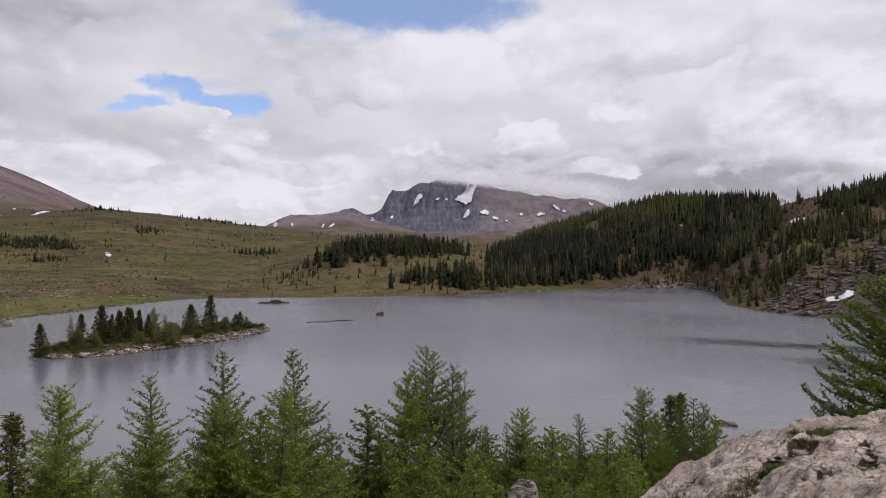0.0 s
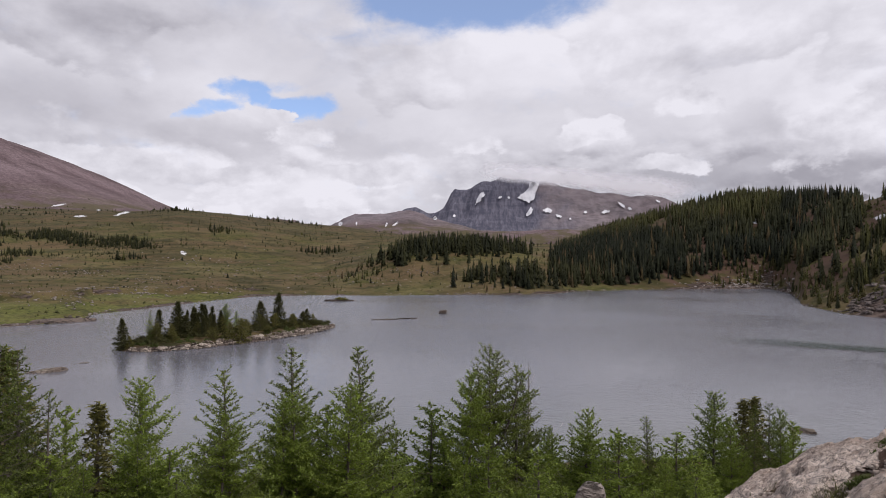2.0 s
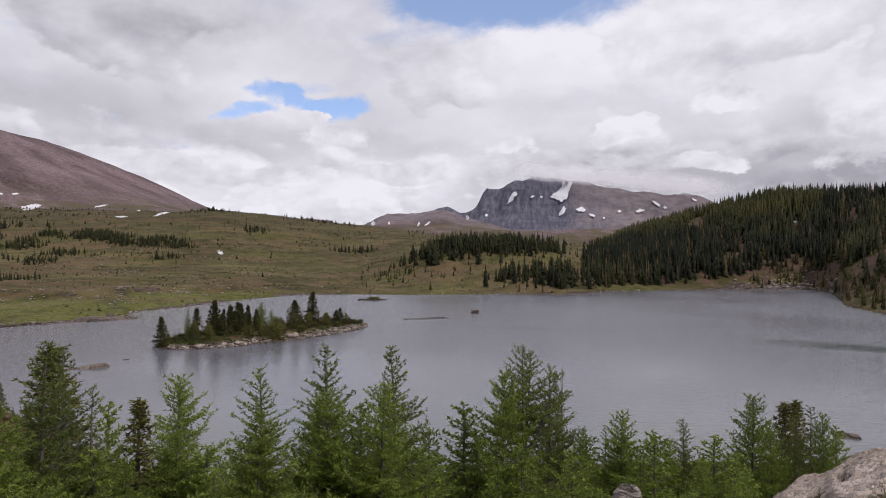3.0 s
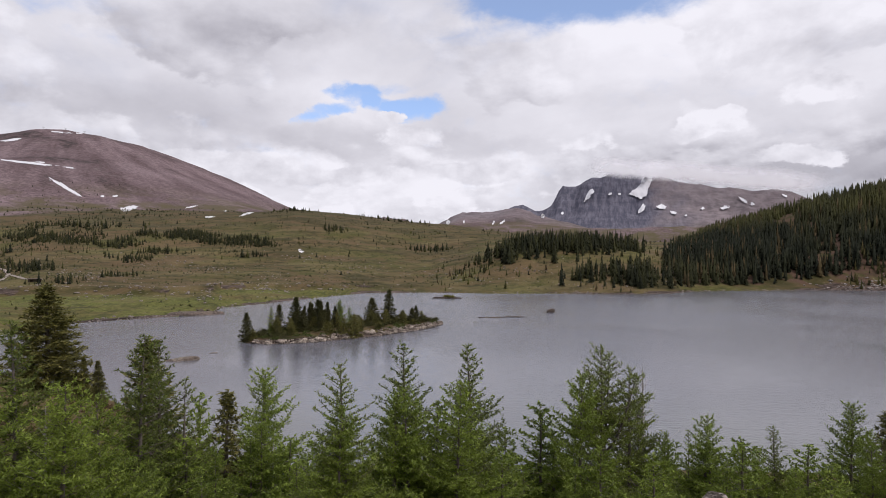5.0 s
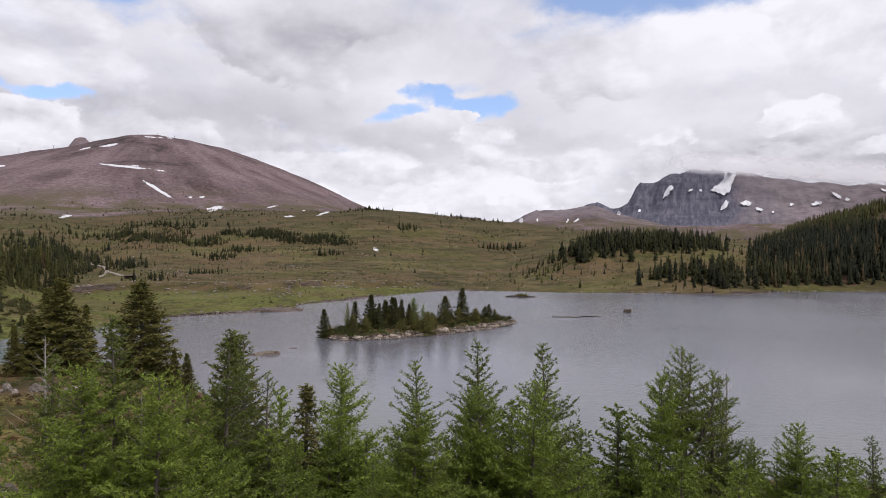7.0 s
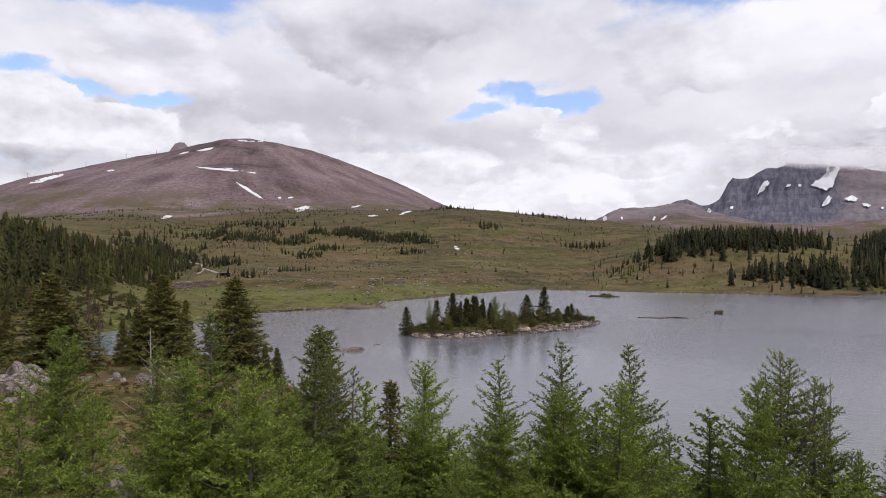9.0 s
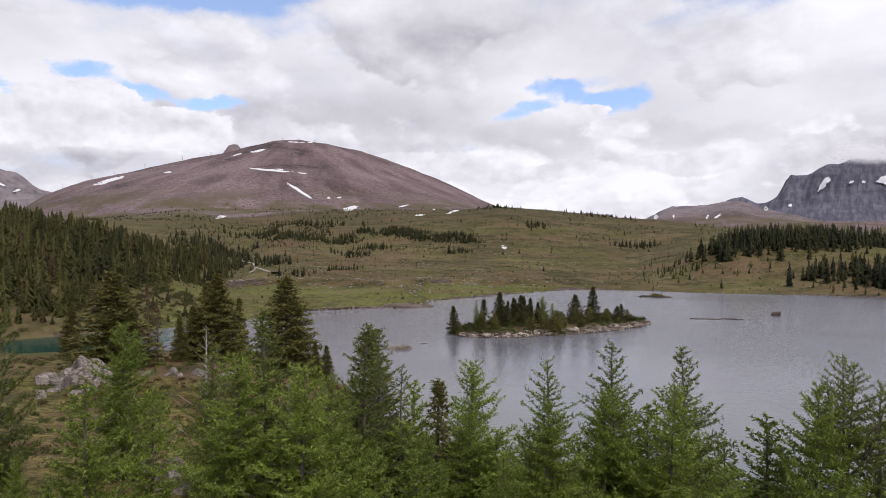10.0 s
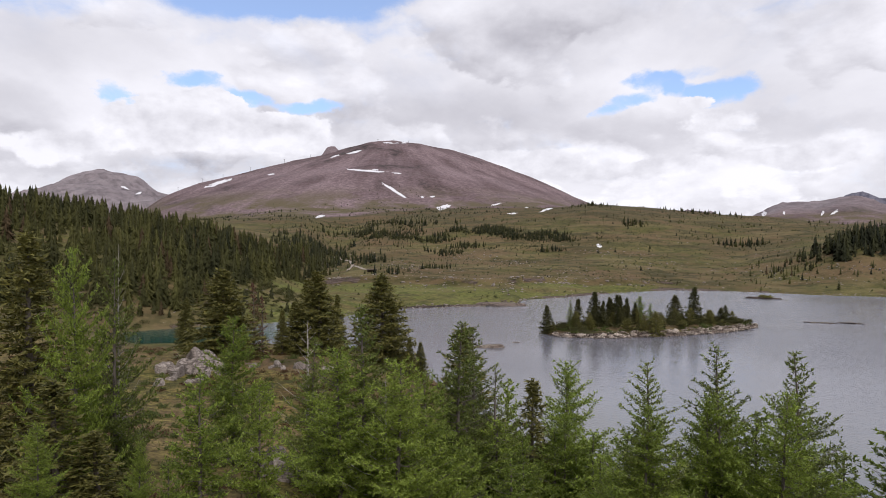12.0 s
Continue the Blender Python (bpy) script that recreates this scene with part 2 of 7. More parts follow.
def ground_look(n, pos):
    scree, cliff, lush, bare, slab, light = (attribute(n, s) for s in ("scree", "cliff", "lush", "bare", "slab", "light"))
    x, y, z = n.xyz(pos)
    wide = n.noise(pos, 0.011, 6.0, 0.6, 0.4)
    mid = n.noise(pos, 0.06, 6.0, 0.62)
    fine = n.noise(pos, 0.5, 7.0, 0.68)
    tuft = n.noise(pos, 3.5, 5.0, 0.65)
    heath = n.mix(n.ramp(mid, 0.34, 0.66), (0.040, 0.037, 0.014), (0.105, 0.077, 0.036))
    grass = n.mix(n.ramp(fine, 0.38, 0.62), (0.042, 0.050, 0.012), (0.118, 0.112, 0.032))
    k = n.math("ADD", n.ramp(wide, 0.40, 0.60), n.math("SUBTRACT", lush, 0.4), clamp=True)
    c = n.mix(k, heath, grass)
    straw = n.math("MULTIPLY", n.ramp(n.noise(pos, 0.025, 5.0, 0.6, 0.8), 0.50, 0.64), 0.40)
    c = n.mix(straw, c, (0.165, 0.132, 0.062))
    # old terraces: straw on the treads, dark heath on the risers
    deep = n.math("ADD", n.math("MULTIPLY", x, -0.545), n.math("MULTIPLY", y, 0.839))
    along = n.math("ADD", n.math("MULTIPLY", x, 0.839), n.math("MULTIPLY", y, 0.545))
    tread = n.noise(n.vec(n.math("MULTIPLY", deep, 0.030), n.math("MULTIPLY", along, 0.006), 0.0), 1.0, 6.0, 0.62, 0.5)
    c = n.mix(n.ramp(tread, 0.54, 0.62, 0.0, 0.38), c, (0.165, 0.132, 0.064))
    c = n.mix(n.ramp(tread, 0.45, 0.38, 0.0, 0.5), c, (0.046, 0.042, 0.018))
    brown = n.ramp(n.math("ADD", z, n.math("MULTIPLY", n.noise(pos, 0.01, 5.0, 0.6), 40.0)), 62.0, 112.0)
    green = n.math("MULTIPLY", n.ramp(lush, 0.55, 0.95), n.ramp(n.noise(pos, 0.03, 5.0, 0.65, 0.5), 0.36, 0.56))
    c = n.mix(n.math("MULTIPLY", green, 0.5), c, n.mix(n.ramp(fine, 0.36, 0.64), (0.058, 0.082, 0.014), (0.150, 0.160, 0.040)))
    c = n.mix(n.math("MULTIPLY", brown, 0.7), c, (0.056, 0.047, 0.024))
    close = n.ramp(n.math("SQRT", n.math("ADD", n.math("MULTIPLY", x, x), n.math("MULTIPLY", y, y))), 200.0, 130.0)
    rough = n.mix(n.ramp(n.noise(pos, 1.6, 7.0, 0.7), 0.38, 0.62), (0.45, 0.42, 0.40), (1.5, 1.4, 1.25))
    c = n.mix(close, c, n.mix(1.0, n.mix(n.math("MULTIPLY", n.ramp(n.noise(pos, 0.22, 5.0, 0.6), 0.45, 0.6), n.ramp(bare, 0.45, 0.85)), c, (0.125, 0.066, 0.036)), rough, "MULTIPLY"))
    rust = n.math("MULTIPLY", n.ramp(n.noise(n.vec(n.math("MULTIPLY", deep, 0.020), n.math("MULTIPLY", along, 0.009), 3.0), 1.0, 8.0, 0.68, 0.5), 0.50, 0.60), n.ramp(lush, 0.9, 0.2, 0.5, 0.7))
    c = n.mix(n.math("MULTIPLY", rust, n.ramp(z, 0.4, 2.2)), c, n.mix(fine, (0.070, 0.046, 0.024), (0.165, 0.110, 0.062)))
    # stones and bare soil show through
    speck = n.ramp(n.noise(pos, 0.32, 9.0, 0.74), 0.60, 0.665)
    where = n.ramp(n.math("ADD", n.noise(pos, 0.02, 4.0, 0.6), n.math("MULTIPLY", bare, 0.35)), 0.52, 0.70)
    c = n.mix(n.math("MULTIPLY", n.math("MULTIPLY", speck, where), 0.8), c, (0.27, 0.235, 0.215))
    soil = n.math("MULTIPLY", n.ramp(n.math("ADD", mid, n.ramp(bare, 1.2, 2.5, 0.0, 0.14)), 0.52, 0.66), n.math("MULTIPLY", bare, 0.9), clamp=True)
    c = n.mix(soil, c, (0.090, 0.056, 0.040))
    dark = n.ramp(n.noise(pos, 0.075, 8.0, 0.70, 0.2), 0.52, 0.60)  # low heath and dwarf willow
    c = n.mix(n.math("MULTIPLY", dark, n.ramp(n.noise(pos, 0.012, 3.0), 0.4, 0.6, 0.15, 0.65)), c, (0.028, 0.030, 0.012))
    # tilted brown slabs
    tip = n.math("ADD", n.math("MULTIPLY", x, -0.46), n.math("ADD", n.math("MULTIPLY", y, 0.30), n.math("MULTIPLY", z, 1.6)))
    leaf = n.noise(n.vec(n.math("MULTIPLY", tip, 0.42), n.math("MULTIPLY", y, 0.045), n.math("MULTIPLY", x, 0.045)), 1.0, 9.0, 0.70, 0.6)
    rk = n.mix(n.ramp(leaf, 0.36, 0.64), (0.036, 0.027, 0.023), (0.165, 0.124, 0.106))
    on = n.ramp(n.math("ADD", slab, n.math("MULTIPLY", n.math("SUBTRACT", n.noise(pos, 0.05, 6.0, 0.65), 0.5), 1.5)), 0.42, 0.58)
    block = n.node("ShaderNodeTexVoronoi")
    block.feature = "DISTANCE_TO_EDGE"
    block.inputs["Scale"].default_value = 0.16
    bend = n.math("MULTIPLY", leaf, 9.0)
    wire(n.t, n.vec(n.math("ADD", n.math("MULTIPLY", tip, 1.5), bend), n.math("ADD", n.math("MULTIPLY", n.math("ADD", n.math("MULTIPLY", x, 0.84), n.math("MULTIPLY", y, 0.54)), 0.5), bend), n.math("MULTIPLY", z, 0.4)), block.inputs["Vector"])
    joint = n.ramp(block.outputs["Distance"], 0.0, 0.10, 1.0, 0.0)
    rk = n.mix(n.math("MULTIPLY", joint, 0.3), rk, (0.020, 0.016, 0.014))
    c = n.mix(on, c, rk)
    # scree of the rounded mountain: purple-brown, with streaks that run down
    run = n.noise(n.vec(n.math("MULTIPLY", x, 0.013), n.math("MULTIPLY", y, 0.004), n.math("MULTIPLY", z, 0.010)), 1.0, 8.0, 0.66, 0.7)
    band = n.noise(n.vec(n.math("MULTIPLY", x, 0.003), n.math("MULTIPLY", y, 0.003), n.math("MULTIPLY", z, 0.035)), 1.0, 7.0, 0.66, 0.6)
    grit = n.noise(pos, 0.035, 9.0, 0.74)
    # gullies that fan out from its summit, and broad paler and darker fields of rubble
    fan = n.math("DIVIDE", n.math("MULTIPLY", n.math("ADD", x, y), 0.707), n.math("MAXIMUM", n.math("SUBTRACT", 500.0, z), 60.0))
    gully = n.noise(n.vec(n.math("MULTIPLY", fan, 3.2), n.math("MULTIPLY", z, 0.006), 0.0), 1.0, 7.0, 0.62, 0.35)
    field = n.noise(pos, 0.0038, 6.0, 0.6, 0.6)
    sc = n.mix(n.ramp(n.math("ADD", n.math("MULTIPLY", gully, 0.55), n.math("MULTIPLY", field, 0.55)), 0.40, 0.68), (0.084, 0.058, 0.060), (0.178, 0.132, 0.139))
    sc = n.mix(n.math("MULTIPLY", n.ramp(n.math("ADD", grit, n.math("MULTIPLY", band, 0.3)), 0.72, 0.86), 0.5), sc, (0.225, 0.185, 0.180))
    sc = n.mix(n.math("MULTIPLY", n.ramp(field, 0.46, 0.34), n.ramp(grit, 0.56, 0.44)), sc, (0.050, 0.041, 0.040))
    sc = n.mix(1.0, sc, n.mix(n.ramp(n.noise(pos, 0.11, 8.0, 0.78), 0.40, 0.60), (0.74, 0.73, 0.73), (1.26, 1.26, 1.26)), "MULTIPLY")
    sc = n.mix(n.math("MULTIPLY", n.ramp(n.math("ADD", n.math("MULTIPLY", band, 0.6), n.math("MULTIPLY", grit, 0.4)), 0.54, 0.62), 0.30), sc, (0.072, 0.056, 0.056))
    low = n.math("MULTIPLY", n.ramp(z, 200.0, 110.0), n.ramp(n.noise(pos, 0.008, 6.0, 0.65), 0.40, 0.58))
    sc = n.mix(low, sc, (0.088, 0.074, 0.040))
    # far rubble: pale purple-grey stone, its colour cooled a little for haze
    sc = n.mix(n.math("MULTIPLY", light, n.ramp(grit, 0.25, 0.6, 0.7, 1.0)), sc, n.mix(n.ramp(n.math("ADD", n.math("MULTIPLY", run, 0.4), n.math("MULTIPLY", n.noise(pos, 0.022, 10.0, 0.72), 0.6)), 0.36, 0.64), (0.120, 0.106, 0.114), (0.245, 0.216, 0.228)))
    c = n.mix(n.ramp(n.math("ADD", scree, n.math("MULTIPLY", n.math("SUBTRACT", n.noise(pos, 0.012, 6.0, 0.65), 0.5), 0.9)), 0.40, 0.62), c, sc)
    # dark limestone cliffs of the far peak, blue haze mixed into their colour, paler rubble on their right flank
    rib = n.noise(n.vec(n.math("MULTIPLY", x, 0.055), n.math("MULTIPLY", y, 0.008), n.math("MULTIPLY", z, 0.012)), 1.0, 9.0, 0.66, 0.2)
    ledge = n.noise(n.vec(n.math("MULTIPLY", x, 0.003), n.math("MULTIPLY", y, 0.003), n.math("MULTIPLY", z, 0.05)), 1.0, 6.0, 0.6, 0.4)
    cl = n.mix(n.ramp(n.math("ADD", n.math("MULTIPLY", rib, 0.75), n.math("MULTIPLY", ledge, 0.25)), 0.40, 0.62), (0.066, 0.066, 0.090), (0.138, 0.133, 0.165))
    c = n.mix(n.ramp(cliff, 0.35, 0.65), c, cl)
    h = n.math("ADD", n.math("MULTIPLY", fine, 0.8), n.math("MULTIPLY", tuft, 0.25))
    h = n.math("ADD", h, n.math("MULTIPLY", on, n.math("SUBTRACT", n.math("MULTIPLY", leaf, 14.0), n.math("MULTIPLY", joint, 1.5))))
    crag = n.math("MULTIPLY", n.ramp(scree, 0.3, 0.8), n.math("ADD", 26.0, n.math("MULTIPLY", cliff, 34.0)))
    h = n.math("ADD", h, n.math("MULTIPLY", n.noise(pos, 0.02, 9.0, 0.66, 0.3), crag))
    return c, h, 0.16


def water_look(n, pos):
    x, y, z = n.xyz(pos)
    p = n.vec(n.math("MULTIPLY", x, 0.6), y, 0.0)
    far = n.math("SQRT", n.math("ADD", n.math("MULTIPLY", x, x), n.math("MULTIPLY", y, y)))
    wind = n.ramp(n.noise(pos, 0.009, 3.0, 0.5, 0.6), 0.38, 0.62, 0.4, 1.0)
    # a calm lane off the slabs on the right; its dark reflection is painted below
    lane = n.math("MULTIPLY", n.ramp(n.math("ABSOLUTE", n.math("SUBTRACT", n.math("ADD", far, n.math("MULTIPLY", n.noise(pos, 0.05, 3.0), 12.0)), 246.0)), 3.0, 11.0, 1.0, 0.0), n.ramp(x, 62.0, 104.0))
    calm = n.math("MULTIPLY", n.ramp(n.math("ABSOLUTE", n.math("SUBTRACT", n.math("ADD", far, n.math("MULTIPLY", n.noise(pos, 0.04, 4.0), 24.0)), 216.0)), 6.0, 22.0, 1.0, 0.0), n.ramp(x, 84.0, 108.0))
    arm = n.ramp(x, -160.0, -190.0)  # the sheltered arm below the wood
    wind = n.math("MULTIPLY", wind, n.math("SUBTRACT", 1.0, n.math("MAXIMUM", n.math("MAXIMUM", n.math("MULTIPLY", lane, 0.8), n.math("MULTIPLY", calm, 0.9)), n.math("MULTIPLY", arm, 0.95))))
    chop = n.noise(p, 0.9, 4.0, 0.6, 0.3)
    small = n.noise(p, 3.2, 3.0, 0.6)
    swell = n.noise(p, 0.42, 3.0, 0.6, 0.4)
    h = n.math("MULTIPLY", n.math("ADD", chop, n.math("ADD", n.math("MULTIPLY", small, 0.35), n.math("MULTIPLY", swell, 0.8))), wind)
    h = n.math("MULTIPLY", h, n.ramp(n.math("ADD", far, n.math("MULTIPLY", n.noise(pos, 0.02, 3.0), 60.0)), 185.0, 275.0, 0.5, 2.3))  # calmer near the viewpoint
    gust = n.noise(n.vec(n.math("MULTIPLY", x, 0.42), n.math("MULTIPLY", y, 0.11), 0.0), 1.0, 4.0, 0.62, 0.3)
    h = n.math("ADD", h, n.math("MULTIPLY", gust, n.ramp(n.math("ADD", far, n.math("MULTIPLY", n.noise(pos, 0.012, 4.0), 90.0)), 250.0, 330.0, 0.35, 3.6)))
    near = n.math("MULTIPLY", n.ramp(far, 165.0, 88.0), n.ramp(n.noise(pos, 0.05, 4.0), 0.3, 0.7, 0.6, 1.0))
    c = n.mix(near, (0.120, 0.122, 0.142), (0.116, 0.120, 0.118))
    # dark reflection in the lane, put into the base colour
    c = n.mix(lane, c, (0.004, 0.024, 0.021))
    # teal of the sheltered arm, colour darkened for the wood mirrored in it
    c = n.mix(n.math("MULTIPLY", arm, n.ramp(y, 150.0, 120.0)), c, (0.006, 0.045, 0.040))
    r = n.math("ADD", 0.08, n.math("MULTIPLY", wind, 0.14))
    return c, h, 0.14, r


def snow_look(n, pos):
    k = n.noise(pos, 0.15, 6.0, 0.65)
    return n.mix(k, (0.50, 0.50, 0.53), (0.70, 0.70, 0.72)), k, 0.5


def gravel_look(n, pos):
    k = n.noise(pos, 1.2, 7.0, 0.7)
    return n.mix(k, (0.16, 0.125, 0.105), (0.38, 0.34, 0.31)), k, 0.1


M_GROUND = surface("alpine_ground", ground_look, 0.95, 0.1)
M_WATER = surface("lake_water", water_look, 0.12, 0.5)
M_SNOW = surface("old_snow", snow_look, 0.7)
M_BARK = surface("conifer_bark", bark, 0.9, 0.15)
M_DEAD = surface("weathered_wood", dead, 0.85, 0.2)
M_LARCH = surface("larch_needles", leafy((0.046, 0.076, 0.011), (0.270, 0.345, 0.056)), 0.6, 0.3, 0.45)
M_LARCH_OLD = surface("old_larch_needles", leafy((0.036, 0.052, 0.011), (0.205, 0.248, 0.052)), 0.65, 0.25, 0.4)
M_SPRUCE = surface("spruce_needles", leafy((0.028, 0.034, 0.011), (0.175, 0.160, 0.040)), 0.65, 0.3, 0.25)
M_FOREST = surface("forest_needles", forest_leaf, 0.75, 0.15)
M_RUST = surface("dry_needles", leafy((0.060, 0.030, 0.022), (0.120, 0.065, 0.045)), 0.8, 0.15)
M_SHRUB = surface("shrub_leaves", leafy((0.040, 0.060, 0.016), (0.125, 0.145, 0.040)), 0.65, 0.25, 0.35)
M_BLADE = surface("grass_blades", leafy((0.055, 0.075, 0.018), (0.17, 0.16, 0.06), 2.0), 0.7, 0.2, 0.35)
M_BUSH = surface("dwarf_spruce_needles", leafy((0.022, 0.028, 0.010), (0.085, 0.080, 0.028)), 0.7, 0.2, 0.2)
M_ROCK = surface("pale_limestone", stone((0.42, 0.385, 0.365), (0.20, 0.172, 0.158)), 0.85, 0.2)
M_BOULDER = surface("boulder_stone", stone((0.33, 0.288, 0.262), (0.135, 0.112, 0.098), 0.6, 0.35, 0.5), 0.9, 0.2)
M_HEATH = surface("heath_leaves", leafy((0.050, 0.034, 0.018), (0.150, 0.085, 0.045), 1.0), 0.75, 0.2, 0.3)
M_RIM = surface("shore_stone", stone((0.46, 0.395, 0.340), (0.145, 0.115, 0.096), 0.35, 0.3, 0.4), 0.9, 0.2)
M_SLAB = surface("slab_stone", stone((0.285, 0.240, 0.225), (0.090, 0.073, 0.066), 0.12, 0.2, 0.7), 0.9, 0.2)
M_WET = surface("dark_lake_stone", stone((0.150, 0.115, 0.095), (0.055, 0.043, 0.038), 0.12, 0.2, 0.3), 0.75, 0.3)


def outcrop_look(n, pos):
    big = n.noise(pos, 1.1, 5.0, 0.6, 0.3)
    mid = n.noise(pos, 6.0, 7.0, 0.68)
    fine = n.noise(pos, 38.0, 6.0, 0.7)
    c = n.mix(n.ramp(n.math("ADD", n.math("MULTIPLY", big, 0.45), n.math("MULTIPLY", mid, 0.55)), 0.36, 0.62), (0.400, 0.305, 0.250), (0.88, 0.745, 0.650))
    c = n.mix(n.math("MULTIPLY", n.ramp(n.noise(pos, 2.3, 5.0, 0.65, 0.5), 0.56, 0.66), 0.5), c, (0.40, 0.285, 0.225))
    c = n.mix(n.math("MULTIPLY", n.ramp(n.noise(pos, 17.0, 5.0, 0.7), 0.54, 0.62), 0.65), c, (0.085, 0.074, 0.068))
    c = n.mix(n.math("MULTIPLY", n.ramp(n.noise(pos, 3.1, 6.0, 0.7, 0.4), 0.64, 0.70), 0.55), c, (0.42, 0.20, 0.10))  # orange lichen
    crack = n.node("ShaderNodeTexVoronoi")
    crack.feature = "DISTANCE_TO_EDGE"
    crack.inputs["Scale"].default_value = 2.6
    x, y, z = n.xyz(pos)
    w = n.math("MULTIPLY", n.math("SUBTRACT", mid, 0.5), 0.9)
    wire(n.t, n.vec(n.math("ADD", n.math("MULTIPLY", n.math("ADD", x, n.math("MULTIPLY", y, 0.5)), 1.3), w), n.math("ADD", n.math("MULTIPLY", y, 0.5), w), z), crack.inputs["Vector"])
    line = n.ramp(crack.outputs["Distance"], 0.0, 0.035, 1.0, 0.0)
    c = n.mix(n.math("MULTIPLY", n.math("MULTIPLY", line, n.ramp(big, 0.4, 0.6)), 0.7), c, (0.075, 0.054, 0.045))
    pit = n.ramp(n.noise(pos, 60.0, 5.0, 0.75), 0.56, 0.64)
    grain = n.noise(n.vec(n.math("MULTIPLY", n.math("ADD", n.math("MULTIPLY", x, 0.83), n.math("MULTIPLY", y, 0.56)), 3.0), n.math("MULTIPLY", n.math("SUBTRACT", n.math("MULTIPLY", y, 0.83), n.math("MULTIPLY", x, 0.56)), 17.0), n.math("MULTIPLY", z, 9.0)), 1.0, 8.0, 0.72, 0.6)
    c = n.mix(n.ramp(grain, 0.44, 0.36, 0.0, 0.6), c, (0.130, 0.105, 0.092))
    c = n.mix(n.math("MULTIPLY", pit, 0.45), c, (0.140, 0.100, 0.080))
    s = n.ramp(n.math("ADD", attribute(n, "soil"), n.math("MULTIPLY", n.math("SUBTRACT", n.noise(pos, 5.0, 6.0, 0.65), 0.5), 0.9)), 0.40, 0.54)
    earth = n.mix(n.noise(pos, 22.0, 5.0, 0.7), (0.040, 0.026, 0.020), (0.155, 0.100, 0.075))
    h = n.math("SUBTRACT", n.math("ADD", n.math("ADD", n.math("MULTIPLY", fine, 0.45), n.math("MULTIPLY", grain, 1.6)), n.math("MULTIPLY", mid, 1.3)), n.math("ADD", n.math("MULTIPLY", line, 0.4), n.math("MULTIPLY", pit, 0.25)))
    return n.mix(s, n.mix(1.0, c, n.mix(fine, (0.7, 0.7, 0.7), (1.3, 1.3, 1.3)), "MULTIPLY"), earth), h, 0.06


M_OUTCROP = surface("outcrop_limestone", outcrop_look, 0.85, 0.2)
M_GRAVEL = surface("trail_gravel", gravel_look, 0.95, 0.1)


# ---- mesh helpers ----
def mesh(name, verts, faces, material, smooth=False, **fields):
    """A mesh from arrays: faces all have the same number of corners; fields are float attributes of the vertices."""
    v = np.asarray(verts, dtype=np.float32)
    f = np.asarray(faces, dtype=np.int32)
    k = f.shape[1]
    me = bpy.data.meshes.new(name)
    me.vertices.add(len(v))
    me.vertices.foreach_set("co", v.ravel())
    me.loops.add(f.size)
    me.loops.foreach_set("vertex_index", f.ravel())
    me.polygons.add(len(f))
    me.polygons.foreach_set("loop_start", np.arange(0, f.size, k, dtype=np.int32))
    if smooth:
        me.polygons.foreach_set("use_smooth", np.ones(len(f), dtype=bool))
    me.update(calc_edges=True)
    me.materials.append(material)
    for key, value in fields.items():
        at = me.attributes.new(key, "FLOAT", "POINT")
        at.data.foreach_set("value", np.asarray(value, dtype=np.float32))
    return me


def part(name, me, parent, label=""):
    ob = new(name, me)
    ob.parent = parent
    return tagged(ob, label) if label else ob


def thing(name, at, label, category, group="", kind=""):
    """An empty at the base of a thing, to which its parts belong."""
    ob = new(name)
    ob.empty_display_size = 0.3
    ob.matrix_basis = at
    return tagged(ob, label, category, group, kind)


TABLES = {}


def vnoise(x, y, seed=0):
    """Smooth lattice noise in 0..1."""
    if seed not in TABLES:
        TABLES[seed] = np.random.RandomState(seed + 7).rand(256, 256)
    tab = TABLES[seed]
    ix, iy = np.floor(x).astype(int), np.floor(y).astype(int)
    fx, fy = x - ix, y - iy
    fx, fy = fx * fx * (3 - 2 * fx), fy * fy * (3 - 2 * fy)
    a, b = tab[ix & 255, iy & 255], tab[(ix + 1) & 255, iy & 255]
    c, d = tab[ix & 255, (iy + 1) & 255], tab[(ix + 1) & 255, (iy + 1) & 255]
    return (a * (1 - fx) + b * fx) * (1 - fy) + (c * (1 - fx) + d * fx) * fy


def fbm(x, y, size, octaves=4, seed=0, ridged=False):
    """Fractal noise about 0, in -1..1, whose largest forms are size metres."""
    total, amp, norm = 0.0, 1.0, 0.0
    for o in range(octaves):
        n = vnoise(x / size * 2**o + 31.7 * o, y / size * 2**o + 17.3 * o, seed + o) * 2 - 1
        if ridged:
            n = 1 - 2 * np.abs(n)
        total = total + amp * n
        norm += amp
        amp *= 0.5
    return total / norm


def spot(turn, r):
    """The plan's x and y at a bearing (degrees to the left of straight ahead) and a distance."""
    a = np.radians(turn)
    return -r * np.sin(a), r * np.cos(a)


# ---- the land: rings of stations round the viewpoint, each a distance and a height by bearing ----
def by(turn, *pairs):
    return np.interp(turn, pairs[0::2], pairs[1::2])


def near_shore(t):
    return by(t, -60, 170, -45, 135, -36, 116, -24, 108, -13, 99, 0, 91, 10, 87, 23, 89, 28, 87, 33, 95, 38, 115, 44, 160, 50, 195, 57, 205, 66, 218, 70, 235)


